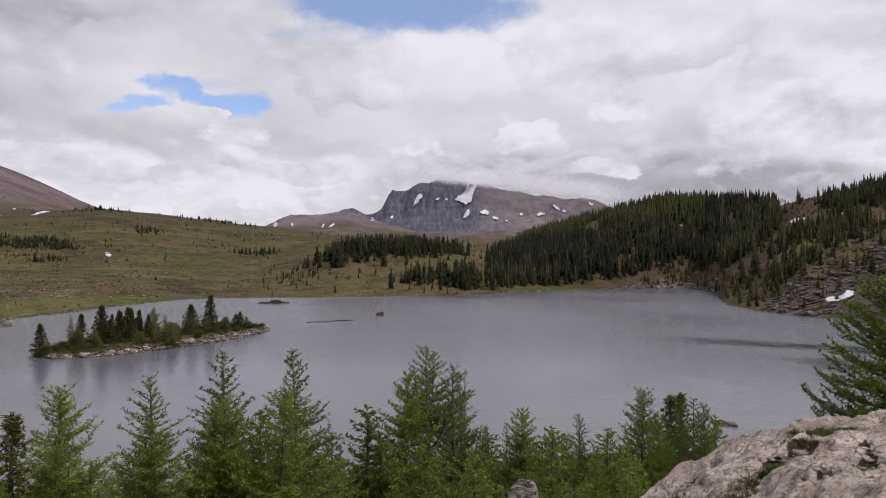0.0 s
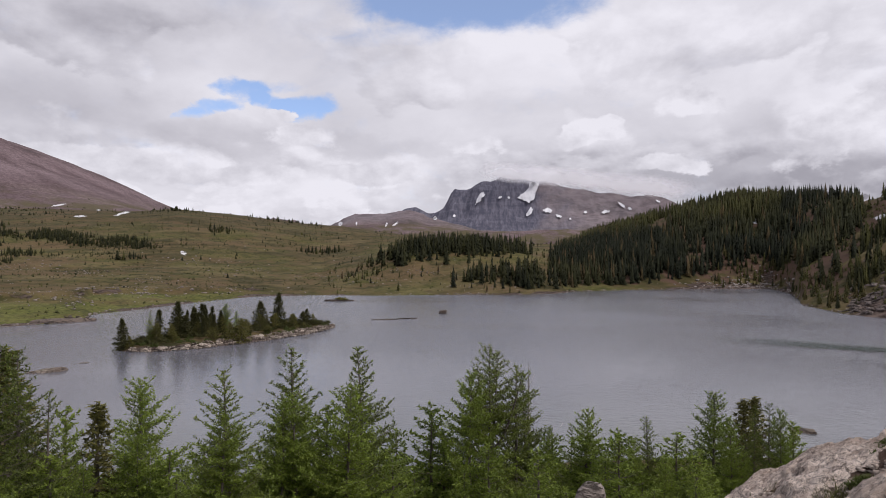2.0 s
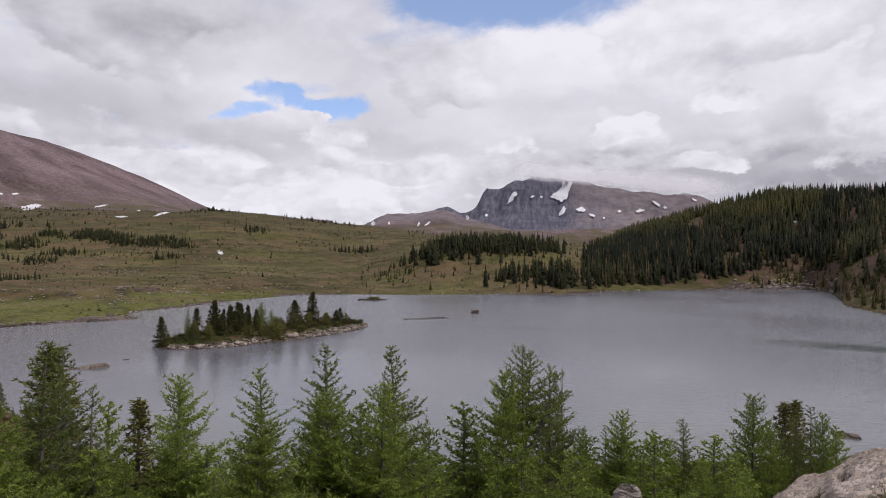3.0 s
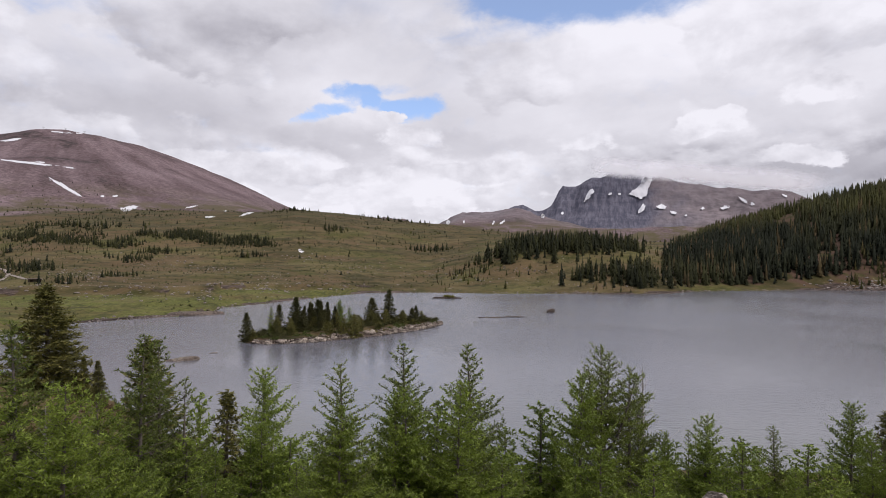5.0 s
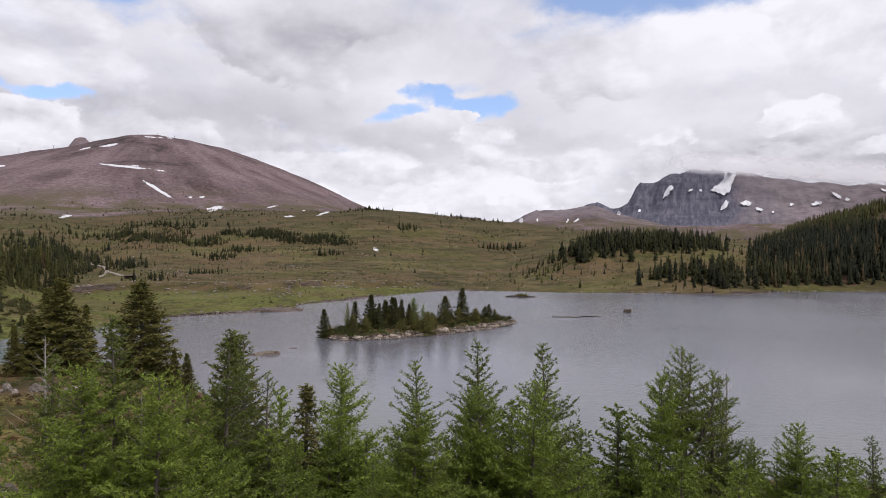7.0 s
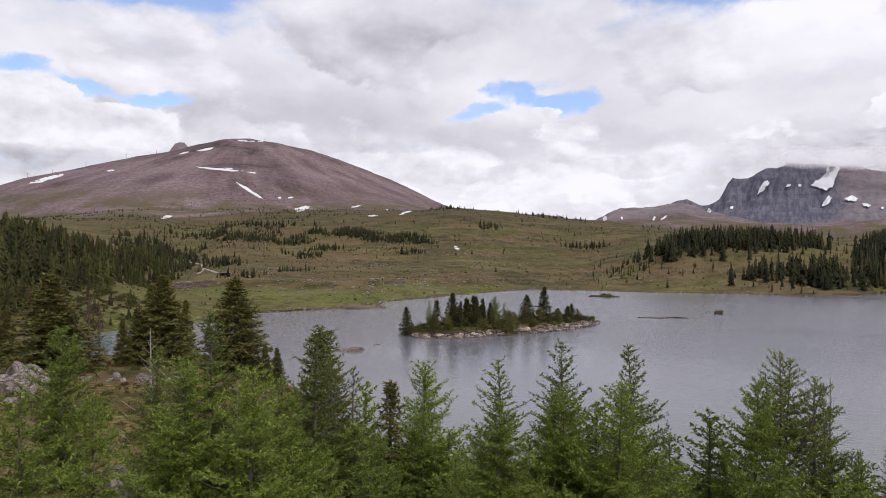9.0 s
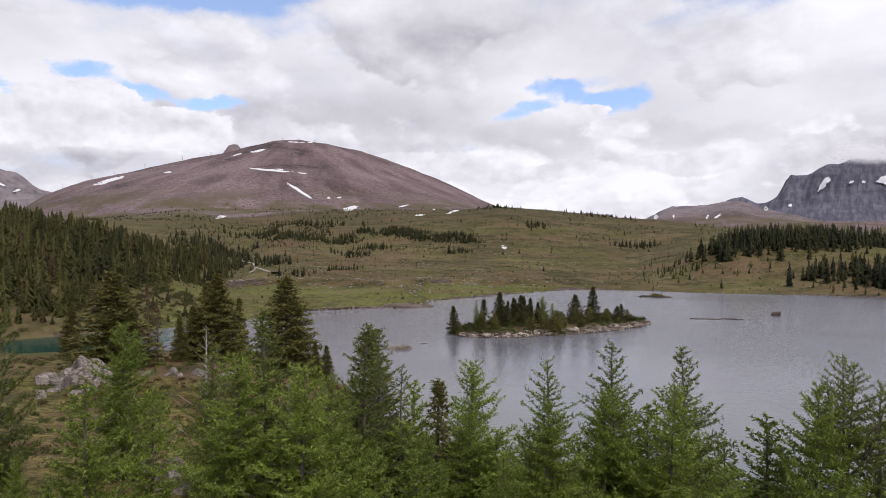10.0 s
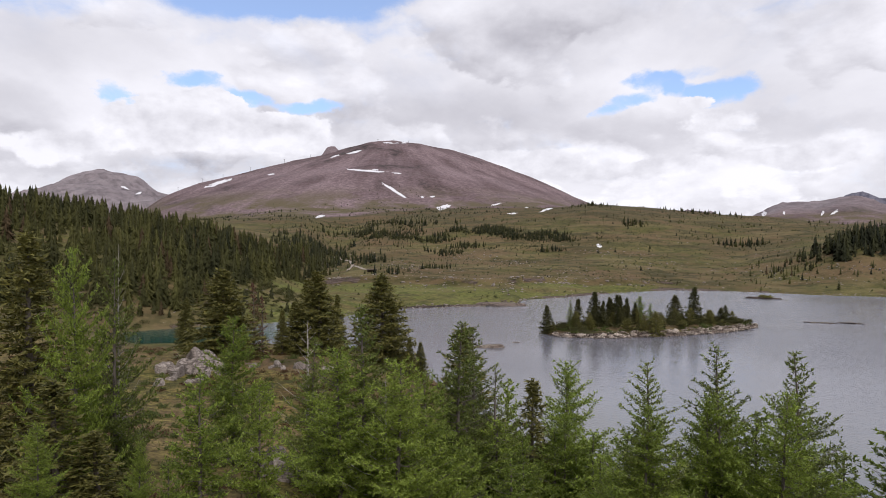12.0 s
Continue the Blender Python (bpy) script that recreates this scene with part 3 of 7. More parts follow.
def far_shore(t):
    return by(t, -60, 190, -46, 200, -40, 345, -32, 349, -29.7, 347, -26.2, 368, -23.6, 411, -22.8, 524, -21.2, 583, -14.5, 552, -5.8, 497, -4.3, 469,
              -0.8, 455, 11, 445, 16.2, 455, 21.6, 452, 25.8, 416, 30, 376, 33.9, 352, 34.6, 320, 40, 311, 44.8, 304, 50, 272, 57, 255, 65.2, 250, 69, 244, 75, 250)


def stations(t):
    """(distance, height) of each ring at the bearings t."""
    rn, rf = near_shore(t), far_shore(t)
    dry = np.clip(np.maximum((-44 - t) / 8, (t - 67) / 5), 0, 1)  # where there is no lake
    one = np.ones_like(t)

    def rise(r, *pairs):  # a ring whose height is given as a slope seen from the camera
        return r, EYE + by(t, *pairs) * r

    rings = [(0.0 * one, 28.3 * one), (2.2 * one, 28.3 * one), (10.0 * one, by(t, -60, 27.2, -36, 26.6, -15, 25.6, -8, 24.8, 40, 24.6, 60, 25.2, 80, 26.5)),
             (36.0 * one, by(t, -50, 20, -36, 17, -15, 14.2, 0, 13.0, 35, 13.0, 48, 14.0, 56, 15.6, 80, 18.5)),
             (70.0 * one, by(t, -50, 12, -36, 8, -15, 4.6, 0, 3.2, 32, 3.2, 42, 7.0, 50, 11.6, 60, 12.6, 80, 15.5))]
    rd = by(t, -50, 112, -36, 104, -13, 90, 0, 83, 28, 80, 33, 86, 42, 105, 50, 112, 80, 118)
    rings.append((rd, by(t, -50, 6, -36, 1.8, 33, 1.2, 38, 3.0, 44, 7.0, 50, 10.4, 60, 11.6, 70, 12.6, 80, 15)))
    rings.append((rn, dry * 9))
    rings.append((rn + 10, -2.5 * (1 - dry) + dry * 10))
    rings.append((np.maximum(rf - 10, rn + 14), -2.5 * (1 - dry) + dry * 10))
    rings.append((rf, dry * 11))
    bank = by(t, -50, 30, -27, 30, -23, 22, 5, 26, 20, 34, 45, 40, 57, 22, 80, 20)
    rings.append((rf + bank, by(t, -50, 12, -30, 8, -27, 6, -23, 3, -5, 2.4, 5, 3.6, 20, 3.4, 45, 3.2, 52, 4, 65, 6.0, 80, 12)))
    rm = by(t, -50, 460, -29, 455, -26, 520, -22, 650, -6, 590, 8, 605, 16, 640, 47, 640, 56, 335, 80, 320)
    rings.append(rise(rm, -50, 0.03, -36, 0.015, -31, -0.004, -27, 0.002, -22, -0.002, -12, -0.010, -5, -0.012, 0, 0.004, 8, 0.003, 12, -0.012, 16, -0.026, 25, -0.022, 40, -0.022, 47, -0.024,
                      51, -0.05, 56, -0.055, 60, -0.035, 66, -0.018, 72, -0.004, 80, 0.01))
    rc = by(t, -50, 640, -29, 640, -26, 720, -20, 800, -8, 860, 2, 1150, 40, 1150, 47, 1000, 53, 480, 58, 430, 80, 420)
    rings.append(rise(rc, -50, 0.10, -34.5, 0.092, -32, 0.084, -29.5, 0.076, -28.2, 0.070, -27.2, 0.066, -26, 0.068, -19, 0.072, -15.4, 0.062, -10.7, 0.038, -4.3, 0.011, 2, 0.014, 8, 0.024,
                      11, 0.0305, 14, 0.0375, 18, 0.044, 22.4, 0.0535, 28, 0.0615, 34, 0.052, 40, 0.046, 47, 0.030, 51, -0.030, 55.7, -0.024, 59.4, 0.000, 63.7, 0.018, 67.8, 0.028, 71.7, 0.040, 76, 0.048, 80, 0.05))
    rings.append(rise(1500 * one, -50, 0.02, -15, 0.01, 0, 0.005, 11, 0.02, 20, 0.03, 28, 0.050, 34, 0.056, 45, 0.056, 55, 0.050, 64, 0.030, 80, 0.01))
    # the rounded mountain
    rings.append(rise(2000 * one, -50, 0.0, 15, 0.015, 24, 0.03, 28, 0.052, 32.6, 0.078, 37.5, 0.104, 43, 0.121, 47.5, 0.122, 52, 0.112, 55.7, 0.098, 59, 0.083, 61.6, 0.070, 64.4, 0.052, 67, 0.03, 80, 0.01))
    rings.append(rise(2450 * one, -50, 0.0, 15, 0.01, 24, 0.028, 28, 0.060, 32.6, 0.099, 37.5, 0.133, 40, 0.146, 43, 0.1555, 45, 0.160, 47.3, 0.157, 50.4, 0.141, 55.7, 0.117, 59, 0.100, 61.6, 0.088, 64.4, 0.065, 67, 0.03, 80, 0.01))
    rings.append((2750 * one, 120 * one))
    # the low ridge before the far peak, then the far peak
    rings.append(rise(3300 * one, -50, 0.02, 0, 0.02, 3, 0.033, 5.5, 0.046, 8, 0.060, 9.6, 0.0625, 11.1, 0.056, 12.2, 0.057, 13.3, 0.0575, 14.4, 0.047, 15.6, 0.035, 20, 0.02, 80, 0.02))
    rings.append((3550 * one, 130 * one))
    rings.append(rise(3800 * one, -50, 0.02, -15, 0.035, -9, 0.040, -3.5, 0.052, 1, 0.045, 4.5, 0.045, 6, 0.040, 10, 0.03, 49.5, 0.06, 62, 0.05, 66, 0.062, 69, 0.075, 73, 0.060, 80, 0.03))
    rings.append(rise(4300 * one, -50, 0.03, -18, 0.05, -14, 0.071, -12.6, 0.079, -10, 0.083, -7.7, 0.087, -5, 0.098, -3.3, 0.104, -1.5, 0.109, 0.5, 0.110, 2, 0.103, 3.2, 0.097, 4.6, 0.0925, 5.05, 0.074, 5.6, 0.061, 6.7, 0.058,
                      7.4, 0.065, 8.4, 0.067, 9.2, 0.062, 11, 0.045, 16, 0.03, 46, 0.08, 49.4, 0.125, 50.3, 0.147, 50.9, 0.147, 51.8, 0.125, 55, 0.08, 61, 0.055, 64.6, 0.069, 66.2, 0.091, 67.3, 0.095, 68.6, 0.100, 70, 0.092, 72.2, 0.074, 76, 0.055, 80, 0.04))
    rings.append((4900 * one, 60 * one))
    return rings


def ledge_at(t, x, y):
    """Distance of the low rocky scarp that runs along the meadow behind the shore."""
    return far_shore(t) + by(t, 18, 14, 26, 36, 34, 78, 42, 108, 50, 150, 56, 190) + 16 * fbm(x, y, 60, 3, 61)


def slab_reach(t):
    """How far the bare slabs reach up from the shore."""
    return by(t, -42, 260, -36, 200, -34, 165, -30, 95, -26.5, 34, -24, 20)


def land(t, r):
    """The ground's height at bearings t and distances r."""
    t, r = np.broadcast_arrays(np.asarray(t, dtype=float), np.asarray(r, dtype=float))
    rings = stations(t)
    z = rings[0][1].copy()
    for (r0, z0), (r1, z1) in zip(rings, rings[1:]):
        k = np.clip((r - r0) / np.maximum(r1 - r0, 0.5), 0, 1)
        k = 0.65 * k + 0.35 * k * k * (3 - 2 * k)
        z = z + (z1 - z0) * k
    x, y = spot(t, r)
    shore = np.clip(np.minimum(np.abs(r - near_shore(t)) / 12, np.abs(r - far_shore(t)) / 30), 0, 1)
    wet = (r > near_shore(t)) & (r < far_shore(t))
    shore = np.where(wet & (z < 0.5), 0.0, shore)
    z = z + shore * np.clip(r / 20, 0, 1) * 0.35 * fbm(x, y, 9, 3, 3)
    far = np.clip((r - 250) / 200, 0, 1)
    z = z + shore * far * (3.2 * fbm(x, y, 70, 4, 11) + 0.5 * fbm(x, y, 16, 2, 15))
    z = z + np.clip((t - 18) / 8, 0, 1) * np.clip((56 - t) / 4, 0, 1) * 3.0 * np.clip((r - ledge_at(t, x, y)) / 7, 0, 1) * np.clip((ledge_at(t, x, y) + 140 - r) / 130, 0, 1)
    high = np.clip((r - 1500) / 500, 0, 1)
    z = z + high * np.clip(0.45 + (r - 2700) / 400, 0.45, 1) * (9 * fbm(x, y, 190, 5, 21, True) + 5 * fbm(x, y, 60, 3, 27))
    peak = np.clip((r - 3500) / 300, 0, 1)
    z = z + peak * (20 * fbm(x * 1.6, y * 0.5, 150, 4, 33, True) + (46 * fbm(x, y * 0.12, 130, 4, 37, True) + 8 * np.sin((z + 24 * fbm(x, y, 90, 3, 69)) / 9.5)) * np.clip(1.3 - np.abs(r - 4070) / 220, 0, 1) * by(t, -9, 0.12, -3, 0.2, -1.5, 0.6, 0, 1.0, 10, 1.0, 60, 0.8))
    z = z + np.clip(1 - np.abs(r - 3300) / 260, 0, 1) * np.clip((t - 2) / 4, 0, 1) * np.clip((18 - t) / 3, 0, 1) * (26 * fbm(x, y * 0.4, 95, 5, 67, True) - 8)
    slabs = np.clip((-26.5 - t) / 2, 0, 1) * np.clip((r - 352) / 12, 0, 1) * np.clip((620 - r) / 120, 0, 1)
    u = -0.357 * x + 0.828 * y
    step = (u / 13 + 0.5 * fbm(x, y, 40, 3, 41)) % 1.0
    return z + slabs * (4.5 * step**2 * (0.5 + 0.8 * fbm(x, y, 30, 3, 45)) + 1.5 * fbm(x, y, 12, 3, 47, True))


def march(turns, slopes, start=60.0, end=4800.0, steps=520):
    """Where lines of sight at bearings and slopes meet the land: distances and heights."""
    turns, slopes = np.atleast_1d(np.asarray(turns, dtype=float)), np.atleast_1d(np.asarray(slopes, dtype=float))
    r = np.geomspace(start, end, steps)
    over = land(turns[:, None], r[None]) - (EYE + slopes[:, None] * r[None])
    hit = np.argmax(over > 0, axis=1)
    i = np.arange(len(turns))
    a, b = over[i, np.maximum(hit - 1, 0)], over[i, hit]
    k = np.clip(a / np.where(np.abs(a - b) < 1e-6, 1e-6, a - b), 0, 1)
    d = r[np.maximum(hit - 1, 0)] * (1 - k) + r[hit] * k
    good = hit > 0
    d = np.where(good, d, np.median(d[good]) if good.any() else end)
    return d, EYE + slopes * d


def build_ground():
    turns = np.concatenate([np.arange(-40, 80, 0.35), np.arange(80, 320.1, 4.0)])
    r = np.concatenate([[0.001, 1.0, 2.0], np.geomspace(3, 125, 70), np.geomspace(128, 255, 25), np.geomspace(257, 700, 130), np.geomspace(704, 1500, 64), np.geomspace(1510, 3700, 84), np.linspace(3715, 4400, 58), np.linspace(4450, 4900, 6)])
    T, R = np.meshgrid(turns, r, indexing="ij")
    view = (turns <= 80)
    # behind the viewpoint the land goes on as a plain upland
    edge_a, edge_b = land(np.full_like(r, 80.0), r), land(np.full_like(r, -40.0), r)
    Zs = np.empty_like(T)
    Zs[view] = land(T[view], R[view])
    k = np.clip((turns[~view] - 80) / 240, 0, 1)[:, None]
    plain = np.interp(r, [0, 2.2, 60, 400, 1500, 4900], [28.3, 28.3, 33, 60, 110, 60])[None]
    w = np.clip(np.minimum(k, 1 - k) * 6, 0, 1)
    Zs[~view] = (edge_a[None] * (1 - k) + edge_b[None] * k) * (1 - w) + plain * w
    x, y = spot(T, R)
    nt, nr = T.shape
    V = np.stack([x, y, Zs], -1).reshape(-1, 3)
    i, j = np.meshgrid(np.arange(nt - 1), np.arange(nr - 1), indexing="ij")
    q = (i * nr + j).ravel()
    F = np.stack([q, q + nr, q + nr + 1, q + 1], -1)[:, ::-1]
    t, rr = T.ravel(), R.ravel()
    t = np.where(t > 180, t - 360, t)
    scree = np.clip((rr - by(t, 30, 1350, 44, 1250, 52, 1020, 64, 950)) / 350, 0, 1) + 0.10 * fbm(V[:, 0], V[:, 1], 200, 4, 51)
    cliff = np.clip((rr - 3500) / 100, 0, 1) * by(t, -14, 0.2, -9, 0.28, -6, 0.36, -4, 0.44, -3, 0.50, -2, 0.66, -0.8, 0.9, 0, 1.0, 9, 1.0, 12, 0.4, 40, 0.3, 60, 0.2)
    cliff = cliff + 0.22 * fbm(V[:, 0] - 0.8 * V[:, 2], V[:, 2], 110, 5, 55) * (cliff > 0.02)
    lush = np.clip((ledge_at(t, V[:, 0], V[:, 1]) + 10 - rr) / 20, 0, 1) * (rr > far_shore(t) - 5) * by(t, -8, 0.2, 10, 0.3, 25, 0.75, 40, 1, 55, 0.9, 59, 0.35) + 0.4 * (rr < 120)
    bare = by(t, -32, 0.9, -27, 0.75, -18, 0.6, -12, 0.3, 0, 0.3, 14, 0.3, 45, 0.1, 55, 0.5, 70, 0.4) * np.clip((rr - 45) / 10, 0, 1) * (rr < 700) + 0.12
    bare = bare + 1.6 * np.clip((-4 - t) / 2, 0, 1) * np.clip((t + 28) / 2, 0, 1) * np.clip((rr - far_shore(t) - 18) / 20, 0, 1) * (rr < 900)  # needle litter under the wood
    bare = bare + 3.0 * np.exp(-(((t + 28.9) / 1.3) ** 4) - ((rr - 590) / 55) ** 4)
    hill = np.clip((-25.5 - t) / 2, 0, 1) * np.clip((620 - rr) / 200, 0, 1) * (rr > 200) * np.clip(1.15 - (rr - far_shore(t)) / slab_reach(t), 0, 0.9)
    shore = np.clip(1 - np.abs(rr - far_shore(t) - 3) / 12, 0, 1) * 0.75 * (0.75 + fbm(V[:, 0], V[:, 1], 40, 3, 57)) + np.clip(1 - np.abs(rr - near_shore(t)) / 7, 0, 1) * 0.5
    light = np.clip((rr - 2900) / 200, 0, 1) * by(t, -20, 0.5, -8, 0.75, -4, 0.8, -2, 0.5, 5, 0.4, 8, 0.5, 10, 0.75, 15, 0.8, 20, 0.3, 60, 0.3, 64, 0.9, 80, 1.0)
    scarp = np.clip(1 - np.abs(rr - ledge_at(t, V[:, 0], V[:, 1]) - 4) / 10, 0, 1) * by(t, 14, 0, 20, 0.6, 52, 0.65, 56, 0) * (0.75 + 0.7 * fbm(V[:, 0], V[:, 1], 30, 3, 63))
    talus = np.clip(1.6 - np.abs(t + 19.5) / 5.0, 0, 1) * np.clip(1.2 - (rr - far_shore(t)) / 60, 0, 1) * (rr > 400) * 0.62
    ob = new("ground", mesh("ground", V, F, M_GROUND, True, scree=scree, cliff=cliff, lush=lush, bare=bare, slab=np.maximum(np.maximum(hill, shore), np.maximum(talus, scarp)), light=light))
    return tagged(ob, "alpine meadow of grass and heath rising to bare mountains", "ground", kind="structure")


ground = build_ground()


def build_lake():
    t = np.arange(-46, 69.1, 0.5)
    r0, r1 = near_shore(t) - 5, far_shore(t) + 4
    k = np.linspace(0, 1, 14)
    R = r0[:, None] * (1 - k) + r1[:, None] * k
    x, y = spot(t[:, None] * np.ones_like(R), R)
    n = len(k)
    i, j = np.meshgrid(np.arange(len(t) - 1), np.arange(n - 1), indexing="ij")
    q = (i * n + j).ravel()
    V = np.stack([x, y, np.zeros_like(x)], -1).reshape(-1, 3)
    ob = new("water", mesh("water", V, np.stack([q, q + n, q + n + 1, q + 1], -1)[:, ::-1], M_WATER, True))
    tagged(ob, "grey rippled mountain lake with teal depths", "lake", kind="structure")


build_lake()


# ---- trees ----
def tube(points, radii, sides=5):
    """A tapered tube along points: vertices and quads."""
    p = np.asarray(points, dtype=float)
    r = np.asarray(radii, dtype=float)
    d = np.gradient(p, axis=0)
    d /= np.linalg.norm(d, axis=1, keepdims=True) + 1e-9
    ref = np.array([0.0, 0, 1]) if abs(d[0, 2]) < 0.8 else np.array([1.0, 0, 0])
    a = np.cross(d, ref)
    a /= np.linalg.norm(a, axis=1, keepdims=True) + 1e-9
    b = np.cross(d, a)
    w = np.arange(sides) * 2 * np.pi / sides
    V = p[:, None] + r[:, None, None] * (np.cos(w)[None, :, None] * a[:, None] + np.sin(w)[None, :, None] * b[:, None])
    n = len(p)
    i, j = np.meshgrid(np.arange(n - 1), np.arange(sides), indexing="ij")
    j2 = (j + 1) % sides
    F = np.stack([i * sides + j, i * sides + j2, (i + 1) * sides + j2, (i + 1) * sides + j], -1).reshape(-1, 4)
    return V.reshape(-1, 3), F


def join(pieces):
    Vs, Fs, k = [], [], 0
    for V, F in pieces:
        Vs.append(V)
        Fs.append(np.asarray(F) + k)
        k += len(V)
    return np.concatenate(Vs), np.concatenate(Fs)


def tufts(centres, axes, rng, length, width, count):
    """Bunches of thin leaf triangles round each centre, leaning along its axis."""
    n = len(centres)
    c = np.repeat(centres, count, axis=0)
    ax = np.repeat(axes, count, axis=0)
    d = rng.normal(size=(n * count, 3))
    d /= np.linalg.norm(d, axis=1, keepdims=True)
    d = d + 0.55 * ax + np.array([0, 0, 0.25])
    d /= np.linalg.norm(d, axis=1, keepdims=True)
    s = np.cross(d, rng.normal(size=(n * count, 3)))
    s /= np.linalg.norm(s, axis=1, keepdims=True) + 1e-9
    ln = length * rng.uniform(0.6, 1.3, (n * count, 1))
    wd = width * rng.uniform(0.7, 1.3, (n * count, 1))
    c = c + rng.normal(0, 0.16, (n * count, 3)) * length
    V = np.stack([c - s * wd * 0.5, c + s * wd * 0.5, c + d * ln], 1).reshape(-1, 3)
    return V, np.arange(len(V)).reshape(-1, 3)


def boughs(rng, height, reach, first, count, droop, lift, power, ragged, tip):
    """Limbs of a conifer, 1 for each row: points of the limb and how far up the trunk it leaves."""
    rows = []
    for i in range(count):
        u = first + (0.985 - first) * (max(0.01, i + rng.uniform(-0.4, 0.4)) / count) ** 0.92
        u = min(max(u, first), 0.985)
        ln = reach * ((1 - u) ** power + 0.035) * rng.uniform(1 - ragged, 1 + 0.35 * ragged)
        if u < first + 0.15:
            ln *= 0.75 + 0.25 * (u - first) / 0.15
        a = i * 2.399963 + rng.uniform(-0.5, 0.5)
        rise = lift * (u - 0.15) + rng.uniform(-0.12, 0.12)
        s = np.linspace(0, 1, 5)
        out = s * ln
        zz = u * height + rise * out - droop * (1 - u) * ln * (s * (1 - 0.55 * s)) + tip * ln * s**3
        wig = 0.05 * ln * np.sin(s * 5 + rng.uniform(0, 6)) * s
        rows.append((np.stack([np.cos(a) * out - np.sin(a) * wig, np.sin(a) * out + np.cos(a) * wig, zz], -1), u, ln))
    return rows


def conifer(rng, height, reach, first, count, droop, lift, power, ragged, twig_gap, tuft_gap, leaf, leaf_w, leaves, twig_len, bare=0.0, trunk_r=0.016, tip=0.10, twigs=True):
    """Trunk, limbs and needles of one tree standing at the origin."""
    lean = rng.uniform(-0.02, 0.02, 2) * height
    s = np.linspace(0, 1, 9)
    def axis(u):
        u = np.asarray(u)
        return np.stack([lean[0] * u**2, lean[1] * u**2, u * 0], -1)
    trunk = np.stack([lean[0] * s**2, lean[1] * s**2, s * height - 0.4 * (s == 0)], -1)
    T = [tube(trunk, height * trunk_r * (1 - s) ** 0.85 + 0.008, 7)]
    limbs, centres, axes = [], [], []
    for pts, u, ln in boughs(rng, height, reach, first, count, droop, lift, power, ragged, tip):
        pts = pts + axis(u)
        limbs.append(tube(pts[[0, 1, 2, 4]], (0.012 + 0.012 * ln) * (1 - np.linspace(0, 0.9, 4)), 3))
        if rng.uniform() < bare * (1.3 - u):
            continue
        m = max(2, int(ln / twig_gap * (1.0 if u < 0.6 or not twigs else 0.6)))
        for k in range(m):
            f = (k + rng.uniform(0.2, 1.0)) / m
            if f < 0.12 and u < 0.8:
                continue
            q = np.array([np.interp(f, np.linspace(0, 1, 5), pts[:, d]) for d in range(3)])
            d = pts[min(4, int(f * 4) + 1)] - pts[int(min(f, 0.99) * 4)]
            d = d / (np.linalg.norm(d) + 1e-9)
            side = np.array([-d[1], d[0], 0.0]) * (1 if k % 2 else -1)
            tl = twig_len * ln * (1.05 - 0.75 * f) * rng.uniform(0.5, 1.2) + 0.06
            w = d * 0.65 + side * rng.uniform(0.5, 1.0) + np.array([0, 0, rng.uniform(-0.35, 0.25)])
            w /= np.linalg.norm(w)
            e = q + w * tl
            if twigs:
                limbs.append((np.stack([q, q + np.array([0, 0, 0.014]), e, e + np.array([0, 0, 0.006])]), np.array([[0, 2, 3, 1]])))
            c = max(2, int(tl / tuft_gap))
            for g in np.linspace(0.1, 1.0, c):
                centres.append(q + w * tl * g)
                axes.append(w)
        for g in np.linspace(0.08 if twigs else 0.25, 1.0, max(2, int(ln / tuft_gap))):
            centres.append(np.array([np.interp(g, np.linspace(0, 1, 5), pts[:, d]) for d in range(3)]))
            axes.append(pts[4] - pts[3])
    for g in np.linspace(0.86, 1.0, 10):
        centres.append(axis(g) + np.array([0, 0, g * height]))
        axes.append(np.array([0, 0, 1.0]))
    centres, axes = np.array(centres), np.array(axes)
    axes = axes / (np.linalg.norm(axes, axis=1, keepdims=True) + 1e-9)
    N3 = tufts(centres, axes, rng, leaf, leaf_w, leaves)
    return join(T), join(limbs), N3


def stock(kind, seed, leaf_mat, label, category, wood=None, girth=1.0, **kw):
    """The meshes of one tree, one metre for one metre, to be planted many times."""
    rng = np.random.RandomState(seed)
    T, B, L = conifer(rng, **kw)
    wood = wood or M_BARK
    return dict(kind=kind, label=label, category=category, height=kw["height"], girth=girth,
                parts=[("trunk", mesh("trunk", *join([T, B]), wood))] + ([("crown", mesh("crown", *L, leaf_mat))] if leaf_mat else []))


def plant(tree, turn, r, height, z=None, spin=0.0, wide=1.0, label="", group="", tilt=0.0):
    """One tree of a stock, as a thing with its parts."""
    x, y = spot(turn, r)
    if z is None:
        z = float(land(turn, r)) - 0.05
    k = height / tree["height"]
    wide = wide * tree.get("girth", 1.0)
    root = thing(tree["kind"], pose(float(x), float(y), float(z), tilt, 0, spin) @ Matrix.Diagonal((k * wide, k * wide, k, 1)), label or tree["label"], tree["category"], group)
    for name, me in tree["parts"]:
        part(name, me, root)
    return root


